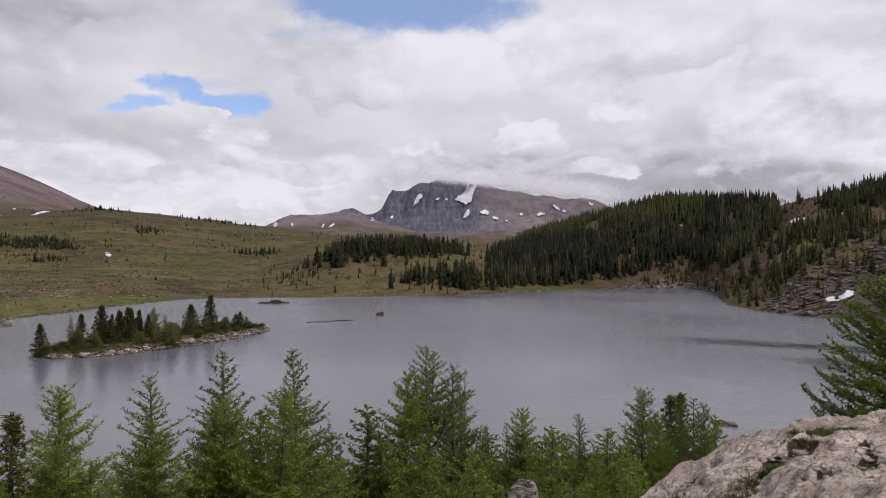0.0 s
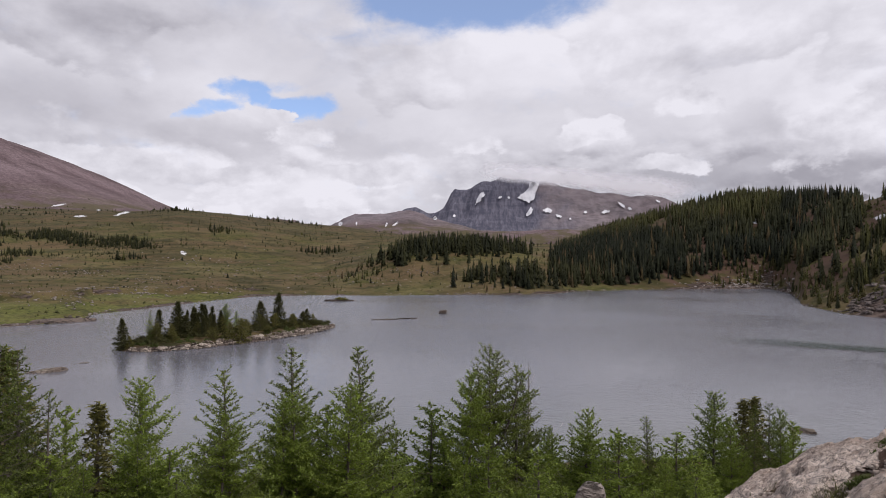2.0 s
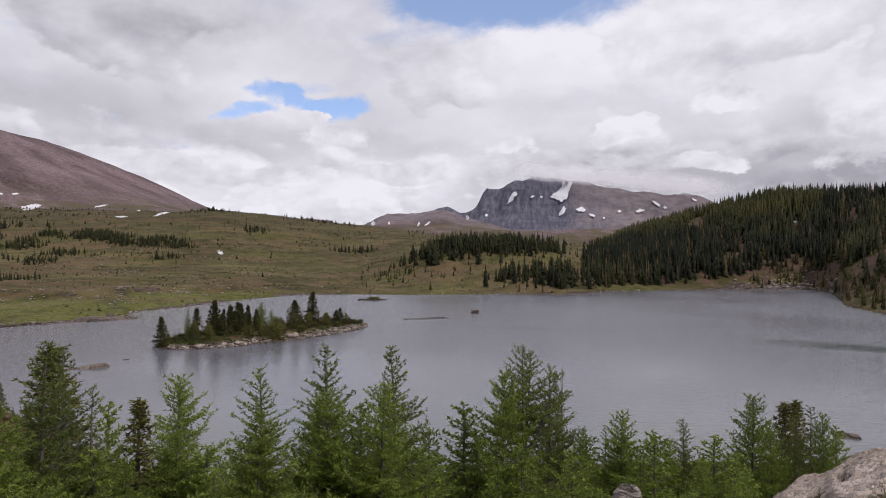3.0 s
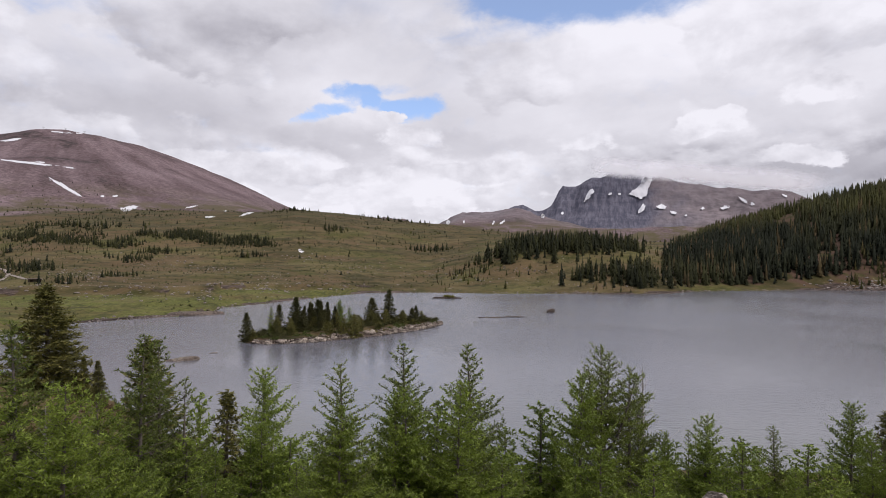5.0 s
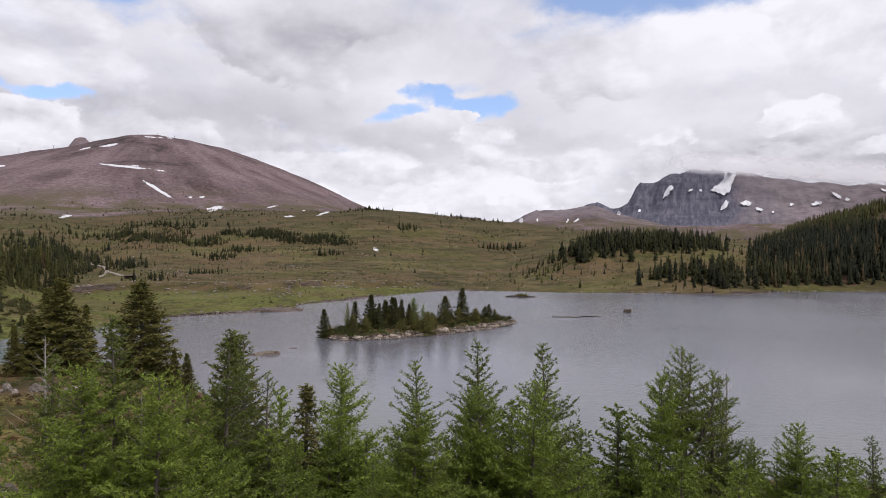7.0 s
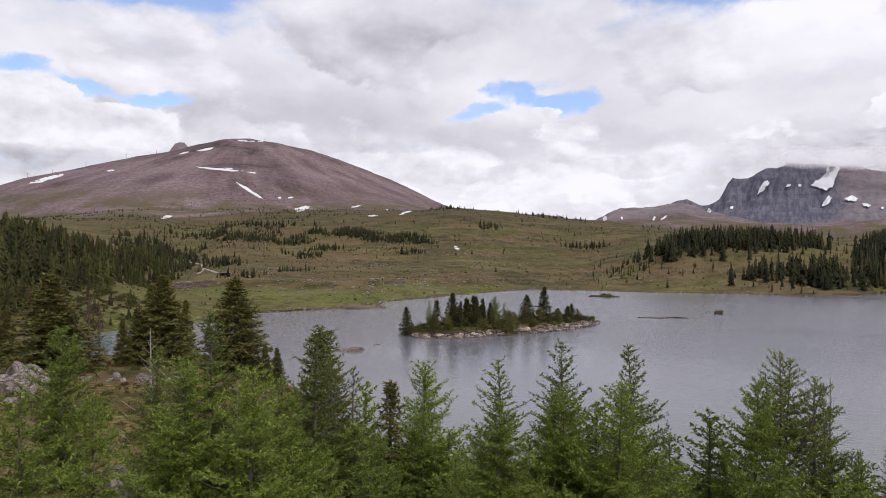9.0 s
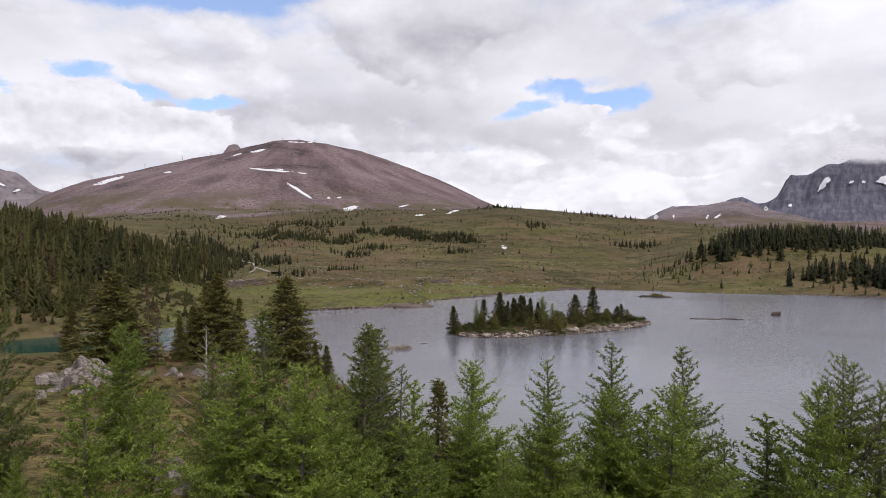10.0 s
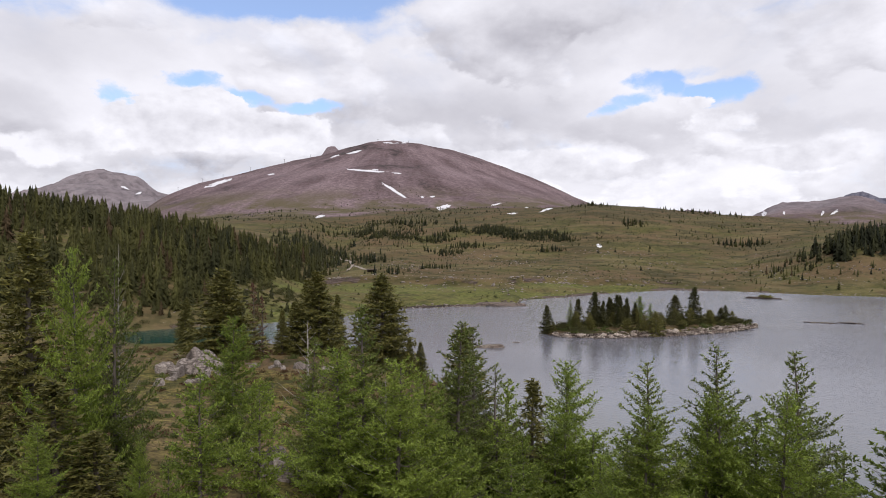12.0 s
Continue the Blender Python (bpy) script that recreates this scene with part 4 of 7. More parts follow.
def larch(rng, height, reach, count, first=0.06, power=0.85, top=0.36, leaders=(), leaf=0.150, leaf_w=0.054, gap=0.088, leaves=3, dead=0.09, trunk_r=0.014):
    """A larch: arms that curve upwards, roped with short needles; dense below, open above the share top from the tip, and side leaders."""
    sway = rng.uniform(-0.025, 0.025, 2) * height
    bend = rng.uniform(0, 6.28, 2)

    def stem(u):
        u = np.asarray(u, dtype=float)
        return np.stack([sway[0] * u**2 + 0.06 * np.sin(5 * u + bend[0]) * u, sway[1] * u**2 + 0.06 * np.sin(5 * u + bend[1]) * u, u * height], -1)

    s = np.linspace(0, 1, 10)
    axis = stem(s)
    axis[0, 2] -= 0.4
    wood = [tube(axis, height * trunk_r * (1 - s) ** 0.9 + 0.010, 7)]
    runs = [(stem, first, 1.0, count, reach)]
    for u0, u1, out, a, share in leaders:  # leaves the trunk at u0, ends at u1 of the height, out metres off it
        foot, way = stem(u0), np.array([math.cos(radians(a)), math.sin(radians(a)), 0.0])

        def side(u, foot=foot, way=way, u0=u0, u1=u1, out=out):
            k = np.clip((np.asarray(u, dtype=float) - u0) / (u1 - u0), 0, 1)
            return foot + way * (out * k**0.6)[..., None] + np.array([0, 0, 1.0]) * ((u1 - u0) * height * k)[..., None]

        wood.append(tube(side(np.linspace(u0, u1, 7)), height * trunk_r * 0.55 * (1 - np.linspace(0, 1, 7)) ** 0.8 + 0.008, 5))
        runs.append((side, u0 + 0.25 * (u1 - u0), u1, int(count * share), reach * 0.62))
    centres, axes, size = [], [], []
    f5 = np.linspace(0, 1, 5)
    for at, lo, hi, n, spread in runs:
        for i in range(n):
            v = ((i + rng.uniform(0, 1)) / n) ** 1.12
            u = lo + (hi - lo) * min(v, 0.992)
            airy = min(1.0, max(0.0, (v - (1 - top)) / 0.12))  # 1 in the open top
            ln = spread * ((1 - v) ** power * min(1.0, 0.62 + 1.6 * v) + 0.05) * rng.uniform(0.55, 1.15) * (1 + 0.30 * airy * rng.uniform(-0.6, 1.0))
            a = i * 2.399963 + rng.uniform(-0.6, 0.6)
            rise = -0.12 + 0.8 * v**1.5 + rng.uniform(-0.2, 0.25)
            curl = rng.uniform(0.15, 0.45)
            out = f5 * ln
            wig = 0.06 * ln * np.sin(f5 * 5 + rng.uniform(0, 6)) * f5
            pts = at(u) + np.stack([np.cos(a) * out - np.sin(a) * wig, np.sin(a) * out + np.cos(a) * wig, rise * out * (1 - 0.25 * f5) + curl * ln * f5**2.2 - 0.10 * ln * np.sin(f5 * 3.1) * (1 - v)], -1)
            wood.append(tube(pts[[0, 1, 2, 4]], (0.010 + 0.010 * ln) * np.array([1.0, 0.8, 0.55, 0.25]), 3))
            bare = rng.uniform() < dead
            lines = [(pts[0] + (pts[1] - pts[0]) * 0.2, pts)]
            m = int(ln / (0.15 if airy < 0.5 else 0.24))
            for k in range(m):
                f = (k + rng.uniform(0.4, 1.0)) / m
                q = np.array([np.interp(f, f5, pts[:, d]) for d in range(3)])
                d = pts[min(4, int(f * 4) + 1)] - pts[int(min(f, 0.99) * 4)]
                d = d / (np.linalg.norm(d) + 1e-9)
                w = d * 0.7 + np.array([-d[1], d[0], 0.0]) * (1 if k % 2 else -1) * rng.uniform(0.5, 1.1) + np.array([0, 0, rng.uniform(-0.25, 0.45)])
                w /= np.linalg.norm(w)
                tl = (0.42 if airy < 0.5 else 0.26) * ln * (1.05 - 0.7 * f) * rng.uniform(0.5, 1.25) + 0.08
                e = q + w * tl + np.array([0, 0, 0.12 * tl])
                wood.append((np.stack([q, q + np.array([0, 0, 0.012]), e, e + np.array([0, 0, 0.005])]), np.array([[0, 2, 3, 1]])))
                if not bare:
                    c = max(2, int(tl / gap))
                    g = (np.arange(c) + rng.uniform(0.2, 1.0, c)) / c
                    centres.append(q + (e - q) * g[:, None])
                    axes.append(np.repeat(w[None], c, 0))
            if not bare:
                c = max(3, int(ln / gap * 1.25))
                g = 0.06 + 0.94 * (np.arange(c) + rng.uniform(0, 1, c)) / c
                centres.append(np.stack([np.interp(g, f5, pts[:, d]) for d in range(3)], -1))
                axes.append(np.repeat(((pts[4] - pts[2]) / (np.linalg.norm(pts[4] - pts[2]) + 1e-9))[None], c, 0))
        g = lo + (hi - lo) * np.linspace(0.80, 1.0, 9)
        centres.append(at(g))
        axes.append(np.repeat([[0, 0, 1.0]], 9, 0))
    crown = tufts(np.concatenate(centres), np.concatenate(axes), rng, leaf, leaf_w, leaves)
    return join(wood), crown


def larch_stock(seed, leaf_mat, label, **kw):
    wood, crown = larch(np.random.RandomState(seed), **kw)
    return dict(kind="larch_tree", label=label, category="larch tree", height=kw["height"], girth=1.0, parts=[("trunk", mesh("trunk", *wood, M_BARK)), ("crown", mesh("crown", *crown, leaf_mat))])


near_larch = larch_stock(31, M_LARCH, "bright green young larch beside the rock", height=5.0, reach=1.6, count=130, power=0.45, top=0.2, leaf=0.078, leaf_w=0.030, gap=0.052, leaves=7)
larches = [larch_stock(11 + i, M_LARCH if i in (2, 4) else M_LARCH_OLD, lab, height=h, reach=re, count=c, **more) for i, (h, re, c, lab, more) in enumerate((
    (10.5, 2.8, 140, "airy green alpine larch with upturned branches", dict(top=0.34)),
    (11.0, 2.7, 138, "tall slender green larch with a thin open top", dict(power=0.85, top=0.42)),
    (9.0, 3.0, 120, "bushy bright green young larch on the slope", dict(power=0.72, top=0.15, leaf=0.165, leaf_w=0.060, gap=0.095)),
    (11.5, 3.4, 110, "broad green larch with several pointed tops and bare side limbs", dict(power=0.70, top=0.60, dead=0.16, leaders=((0.42, 0.96, 0.9, 20, 0.4), (0.38, 0.90, 1.5, 200, 0.4), (0.45, 0.86, 2.0, -40, 0.35)))),
    (7.0, 2.1, 74, "small slim green larch", dict(power=0.8, top=0.3, leaf=0.17, leaf_w=0.085, gap=0.12, leaves=3)),
    (10.0, 2.7, 84, "narrow green larch with sparse ragged boughs", dict(dead=0.25, power=0.8, top=0.45)),
))]
SPRUCE = dict(twigs=False, first=0.03, droop=0.75, lift=0.25, power=0.88, ragged=0.32, twig_gap=0.27, tuft_gap=0.21, leaf=0.40, leaf_w=0.15, leaves=4, twig_len=0.40)
spruces = [stock("spruce_tree", 41 + i, M_SPRUCE, lab, "spruce tree", girth=1.6, height=h, reach=re, count=c, **{**SPRUCE, **more}) for i, (h, re, c, lab, more) in enumerate((
    (14.0, 3.5, 170, "dark green full spruce with drooping boughs", dict(ragged=0.25)),
    (14.0, 2.5, 160, "dark narrow spruce with a pointed top", dict(ragged=0.28)),
    (8.0, 1.4, 90, "slim dark green spruce among the larches", dict(leaf=0.22, leaf_w=0.085, tuft_gap=0.17, twig_gap=0.19)),
    (14.0, 2.5, 150, "tall ragged olive green spruce on the near slope", dict(leaf=0.28, leaf_w=0.10, tuft_gap=0.15, twig_gap=0.18, bare=0.0, ragged=0.4)),
))]
dry_spruce = stock("dying_spruce_tree", 61, M_RUST, "reddish dying spruce with bare lower twigs", "dead tree", height=13.0, reach=2.0, count=90, **{**SPRUCE, "bare": 0.45, "leaves": 2})
snag = stock("dead_tree", 63, None, "bare weathered grey dead tree with twisted limbs", "dead tree", wood=M_DEAD, height=7.0, reach=2.2, count=34, first=0.2, droop=0.1, lift=0.9, tip=0.26, power=0.84, ragged=0.55, twig_gap=0.3, tuft_gap=0.165, leaf=0.195, leaf_w=0.066, leaves=5, twig_len=0.38)


def small_spruce(seed, height, reach, tiers, points, full=0.55):
    """A far spruce: a thin core and many boughs that reach out and droop, as arrays."""
    rng = np.random.RandomState(seed)
    n = tiers * points * 2 - 5
    a5 = np.arange(5) * 2 * np.pi / 5
    core = np.concatenate([np.stack([np.cos(a5), np.sin(a5), a5 * 0], -1) * reach * full * 0.85 + [0, 0, height * 0.04], [[0, 0, height]]])
    i5 = np.arange(5)
    F0 = np.stack([i5, (i5 + 1) % 5, np.full(5, 5)], -1)
    u = 1 - np.sqrt(1 - 0.985 * (np.arange(n) + rng.rand(n)) / n)
    a = np.arange(n) * 2.399963 + rng.uniform(-0.6, 0.6, n)
    rad = reach * ((1 - u) ** 0.85 + 0.05) * rng.uniform(0.65, 1.2, n)
    z = height * (0.05 + 0.95 * u)
    w = 1.9 * rad / np.sqrt(n) + 0.008 * height
    out, side = np.stack([np.cos(a), np.sin(a), a * 0], -1), np.stack([-np.sin(a), np.cos(a), a * 0], -1)
    up = np.array([0, 0, 1.0])
    flip = rng.choice([-1.0, 1.0], n)[:, None]
    p = out * (0.12 * rad)[:, None] + side * w[:, None] * flip + up * (z + height * 0.07)[:, None]
    q = out * (0.30 * rad)[:, None] - side * w[:, None] * flip * 0.8 + up * (z - height * 0.02)[:, None]
    t = out * rad[:, None] + side * (w * rng.uniform(-0.4, 0.4, n))[:, None] + up * (z - 0.30 * rad - height * rng.uniform(0, 0.03, n))[:, None]
    V = np.stack([p, q, t], 1).reshape(-1, 3)
    V[:, 2] = np.clip(V[:, 2], 0.0, height)
    return np.concatenate([core, V]), np.concatenate([F0, np.arange(3 * n).reshape(-1, 3) + 6])


def wood_of(name, label, turns, dists, heights, seed, tiers=6, points=6, wide=0.19, tint=None, full=0.55):
    """Many far trees as one mesh."""
    rng = np.random.RandomState(seed)
    kinds = [small_spruce(seed * 10 + i, 1.0, wide * rng.uniform(0.8, 1.2), tiers, points, full) for i in range(7)]
    x, y = spot(turns, dists)
    z = land(turns, dists) - 0.15
    tints = rng.rand(len(x)) if tint is None else tint
    Vs, Fs, Ts, k = [], [], [], 0
    for i in range(len(x)):
        V, F = kinds[i % 7]
        a = rng.uniform(0, 6.28)
        h = heights[i]
        w = h * rng.uniform(0.8, 1.25)
        c, s = np.cos(a) * w, np.sin(a) * w
        Vs.append(np.stack([x[i] + V[:, 0] * c - V[:, 1] * s, y[i] + V[:, 0] * s + V[:, 1] * c, z[i] + V[:, 2] * h], -1))
        Fs.append(F + k)
        Ts.append(np.full(len(V), tints[i]))
        k += len(V)
    ob = new(name, mesh(name, np.concatenate(Vs), np.concatenate(Fs), M_FOREST, False, tint=np.concatenate(Ts)))
    return tagged(ob, label, "trees", kind="stuff")


def scatter(rng, count, t0, t1, r0, r1, keep=None):
    """Random places in a sector, even over its area; keep(t, r) gives the chance that a place is kept."""
    t = rng.uniform(t0, t1, count)
    r = np.sqrt(rng.uniform(r0**2, r1**2, count))
    if keep is not None:
        m = rng.rand(count) < keep(t, r)
        t, r = t[m], r[m]
    ok = (land(t, r) > 0.6)
    return t[ok], r[ok]


def woods():
    rng = np.random.RandomState(5)

    # dark wood on the ridge behind the lake
    def ridge(t, r):
        foot = far_shore(t) + by(t, -27, 26, -23, 46, -20, 46, -15, 26, -4, 12)
        top = by(t, -28, 745, -20, 830, -8, 880, -4, 700)
        x, y = spot(t, r)
        clear = fbm(x, y, 60, 3, 71)
        edge_t = np.clip((-3.5 - t) / 1.5, 0, 1) * np.clip((t + 21.8 + 5.8 * np.clip((r - far_shore(t) - 40) / 170, 0, 1)) / 0.6, 0.05, 1) * (t > -27.8)
        for ct, cr in ((-16.4, 690), (-20.2, 730), (-18.0, 640), (-24.0, 700), (-12.6, 660)):
            edge_t = edge_t * (1 - 0.97 * np.exp(-(((t - ct) / 0.28) ** 4) - ((r - cr + 28) / 38) ** 4))
        return edge_t * np.clip((r - foot) / 14, 0, 1) * (r < top) * np.clip(1.15 - 1.3 * np.clip(clear - 0.12, 0, 1) * 3, 0.12, 1)
    t, r = scatter(rng, 11500, -28, -3, 450, 880, ridge)
    h = (5.0 + 14.0 * rng.rand(len(t)) ** 0.8) * by(t, -28, 1.0, -8, 0.95, -3, 0.8)
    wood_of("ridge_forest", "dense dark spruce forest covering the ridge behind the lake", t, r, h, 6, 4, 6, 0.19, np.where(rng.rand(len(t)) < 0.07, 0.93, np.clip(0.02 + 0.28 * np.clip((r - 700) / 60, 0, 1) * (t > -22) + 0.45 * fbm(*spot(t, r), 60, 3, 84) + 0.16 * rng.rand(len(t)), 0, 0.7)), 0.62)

    # the grove on the low rise of the far shore
    def grove(t, r):
        a = np.exp(-(((t - 5.0) / 5.6) ** 4) - ((r - by(t, -3, 625, 3, 612, 12, 585)) / 30) ** 2)
        b = np.exp(-(((t + 0.6) / 2.6) ** 2) - ((r - 500) / 16) ** 2) * 0.8
        return np.clip(1.1 * a + b, 0, 1)
    t, r = scatter(rng, 3600, -4, 13, 470, 680, grove)
    wood_of("lakeside_grove", "grove of dark spruces on the low rise by the lake", t, r, 5 + 14 * rng.rand(len(t)), 8, 5, 6, 0.20, 0.40 * rng.rand(len(t)))

    # the slope above the slabs: open wood
    def slope(t, r):
        x, y = spot(t, r)
        k = fbm(x, y, 45, 3, 73)
        return np.clip(0.62 + 1.5 * k, 0.04, 1.0) * np.clip((-26.8 - t) / 1.0, 0, 1) * np.clip((r - far_shore(t) - slab_reach(t) * 0.85) / 25, 0.06, 1) * (1 - 0.93 * np.clip((r - 520) / 30, 0, 1) * np.clip(1.6 - np.abs(t + 28.9) / 1.3, 0, 1))
    t, r = scatter(rng, 4300, -39, -26.5, 355, 650, slope)
    wood_of("slope_trees", "scattered spruces and larches on the rocky slope", t, r, rng.uniform(5, 13.5, len(t)), 9, 6, 7, 0.16, np.clip(rng.rand(len(t)) * 0.85 + 0.05, 0, 0.85))

    t, r = scatter(rng, 4200, -39, -21, 352, 660, lambda t, r: np.clip(0.5 + 1.1 * fbm(*spot(t, r), 30, 3, 89), 0.05, 1) * np.clip((r - far_shore(t)) / 60, 0.1, 1) * np.clip((-21 - t) / 3, 0, 1))
    wood_of("slope_shrubs", "low green and brown shrubs between the trees of the rocky slope", t, r, 0.8 + 2.8 * rng.rand(len(t)) ** 2, 20, 1, 6, 0.6, np.clip(0.3 + 0.55 * rng.rand(len(t)), 0, 0.83))
    t, r = scatter(rng, 1100, -27.5, -17, 375, 660, lambda t, r: np.clip(1 - np.abs(r - far_shore(t) - 50) / 70, 0, 1) * 0.8)
    wood_of("shore_trees", "small spruces and larches on the rubble slope by the lake", t, r, rng.uniform(3, 10.5, len(t)), 14, 6, 7, 0.17, np.clip(rng.rand(len(t)) + 0.15, 0, 0.9))
    t, r = scatter(rng, 520, -6, 16, 452, 640, lambda t, r: np.clip(0.35 + 0.8 * fbm(*spot(t, r), 40, 3, 79), 0, 1))
    wood_of("meadow_trees", "small dark spruces scattered on the low rise", t, r, rng.uniform(2, 7.5, len(t)), 15, 5, 6, 0.2)

    # the wood on the hill to the left of the lake
    def hill(t, r):
        foot = by(t, 50, 470, 53, 400, 56, 335, 60, 284, 63, 260, 66, 256, 70, 254, 80, 245)
        x, y = spot(t, r)
        k = fbm(x, y, 32, 3, 75)
        return np.clip((r - foot) / 14 + 0.05, 0, 1) * np.clip((t - 50.5) / 2.5, 0, 1) * np.clip(0.95 + 1.5 * k, 0.12, 1)
    t, r = scatter(rng, 2050, 50, 80, 255, 500, hill)
    wood_of("hillside_forest", "dense mixed spruce forest covering the hillside by the lake", t, r, 3.0 + 13.5 * rng.rand(len(t)), 10, 11, 9, 0.20, np.where(rng.rand(len(t)) < 0.05, 0.95, np.clip(0.36 + 0.5 * fbm(*spot(t, r), 40, 3, 86) + 0.55 * rng.rand(len(t)) ** 1.5, 0.05, 0.83)), 0.62)

    t, r = scatter(rng, 620, 52, 79, 247, 345, lambda t, r: np.clip(0.5 + 1.2 * fbm(*spot(t, r), 24, 3, 88), 0.05, 1) * np.clip((t - 52) / 4, 0, 1))
    wood_of("bank_trees", "small spruces and bushes on the bank below the forest", t, r, 1.2 + 6.5 * rng.rand(len(t)) ** 1.6, 19, 7, 8, 0.26, np.clip(0.25 + 0.6 * rng.rand(len(t)), 0, 0.83), 0.6)

    # copses and stunted trees over the meadow
    def copse(t, r):
        k = 0.0
        for ct, cr, wt, wr, s in ((24.5, 905, 0.9, 16, 1), (16.0, 780, 1.5, 14, 1), (20.0, 1110, 2.6, 26, 0.28), (46, 980, 5.0, 24, 0.3),
                                  (49.0, 640, 3.0, 40, 0.5), (31.5, 700, 1.4, 10, 0.7), (28.0, 1120, 2.2, 22, 0.2), (52.0, 700, 3.0, 80, 0.5)):
            k = np.maximum(k, s * np.exp(-((t - ct) / wt) ** 4 - ((r - cr) / wr) ** 2))
        return k
    t, r = scatter(rng, 26000, 12, 56, 480, 1180, copse)
    wood_of("meadow_copse", "copses of low dark spruce on the open meadow", t, r, (2.6 + 8.0 * rng.rand(len(t)) ** 1.4) * np.clip((1450 - r) / 420, 0.5, 1), 12, 4, 5, 0.29, rng.rand(len(t)) * 0.55)
    # clumps: bearing and slope of sight at both ends of a band, its thickness, clumps, trees in each, tallest
    ts, rs, hs = [], [], []
    for t0, s0, t1, s1, thick, clumps, each, tall in ((40.6, 0.0200, 36.0, 0.0205, 0.0040, 26, 9, 11), (37.0, 0.0195, 30.2, 0.0095, 0.0040, 40, 10, 12), (48.2, 0.0125, 45.9, 0.0130, 0.0040, 11, 9, 13), (45.2, 0.0125, 43.2, 0.0125, 0.0030, 8, 9, 11),
                                                      (42.2, 0.0085, 40.5, 0.0090, 0.0045, 8, 8, 12), (39.8, -0.0025, 37.2, -0.0030, 0.0016, 8, 8, 9), (41.9, -0.0140, 40.0, -0.0145, 0.0020, 6, 7, 10), (46.0, -0.0440, 44.6, -0.0430, 0.0020, 5, 6, 9),
                                                      (41.7, -0.0350, 41.4, -0.0350, 0.0010, 2, 8, 10), (49.6, 0.0220, 42.5, 0.0265, 0.0050, 22, 7, 8), (36.4, -0.0040, 32.0, -0.0010, 0.0030, 7, 6, 6), (53.0, -0.0150, 51.0, -0.0180, 0.0080, 14, 9, 14), (33.5, 0.0, 24.0, 0.008, 0.006, 12, 4, 5), (48.0, 0.006, 43.0, 0.004, 0.006, 8, 6, 8)):
        k = rng.rand(clumps) ** rng.uniform(0.7, 1.4)
        thick = thick * 1.5
        ct = t0 + (t1 - t0) * k
        cr, _ = march(ct, s0 + (s1 - s0) * k + rng.uniform(-1, 1, clumps) * thick, 330.0)
        for a, b in zip(ct, cr):
            m = int(1.7 * each * rng.uniform(0.5, 1.5)) + 1
            ts.append(a + rng.normal(0, 6.5, m) / b * 57.3)
            rs.append(b + rng.normal(0, 6.0, m))
            hs.append(tall * rng.uniform(0.35, 0.9) * (0.3 + 0.7 * rng.rand(m)))
    t, r, h = np.concatenate(ts), np.concatenate(rs), np.concatenate(hs)
    wood_of("spruce_clumps", "clumps of dark spruce of all heights on the meadow", t, r, h, 17, 4, 6, 0.24, 0.5 * rng.rand(len(t)))
    t, r = scatter(rng, 9000, -6, 56, 455, 1200, lambda t, r: np.clip(0.26 + 0.95 * fbm(*spot(t, r), 90, 4, 77), 0.03, 0.8) * by(t, -6, 1, 14, 1.0, 18, 0.6, 30, 0.5, 50, 0.7) * np.clip((r - 560) / 200, 0.25, 1))
    wood_of("stunted_trees", "stunted spruce shrubs dotted over the meadow", t, r, 0.9 + 4.6 * rng.rand(len(t)) ** 2, 13, 3, 5, 0.34)

    t, r = scatter(rng, 6000, 26, 63, 1050, 1750, lambda t, r: np.clip(0.18 + 1.1 * fbm(*spot(t, r), 130, 4, 82), 0, 0.8) * np.clip((1850 - r) / 500, 0, 1))
    wood_of("mountain_scrub", "dark low scrub on the foot of the rounded mountain", t, r, 1.2 + 4.0 * rng.rand(len(t)) ** 2, 18, 2, 4, 0.5, 0.5 * rng.rand(len(t)))
    t, r = scatter(rng, 5200, 14, 56, 300, 640, lambda t, r: np.clip(0.25 + 1.1 * fbm(*spot(t, r), 28, 4, 90), 0.02, 1) * (r > far_shore(t) + 4))
    wood_of("shore_scrub", "low willow scrub and tussocks on the lakeside meadow", t, r, 0.4 + 1.2 * rng.rand(len(t)) ** 1.8, 21, 1, 6, 0.85, np.clip(0.3 + 0.5 * rng.rand(len(t)), 0, 0.8))
    t, r = scatter(rng, 15000, -6, 56, 440, 1150, lambda t, r: np.clip(0.5 + 0.9 * fbm(*spot(t, r), 50, 4, 80), 0.08, 1))
    wood_of("dwarf_shrubs", "low dwarf shrubs dotted over the meadow", t, r, 0.35 + 1.5 * rng.rand(len(t)) ** 1.6, 16, 1, 5, 0.8, 0.15 + 0.66 * rng.rand(len(t)))


woods()

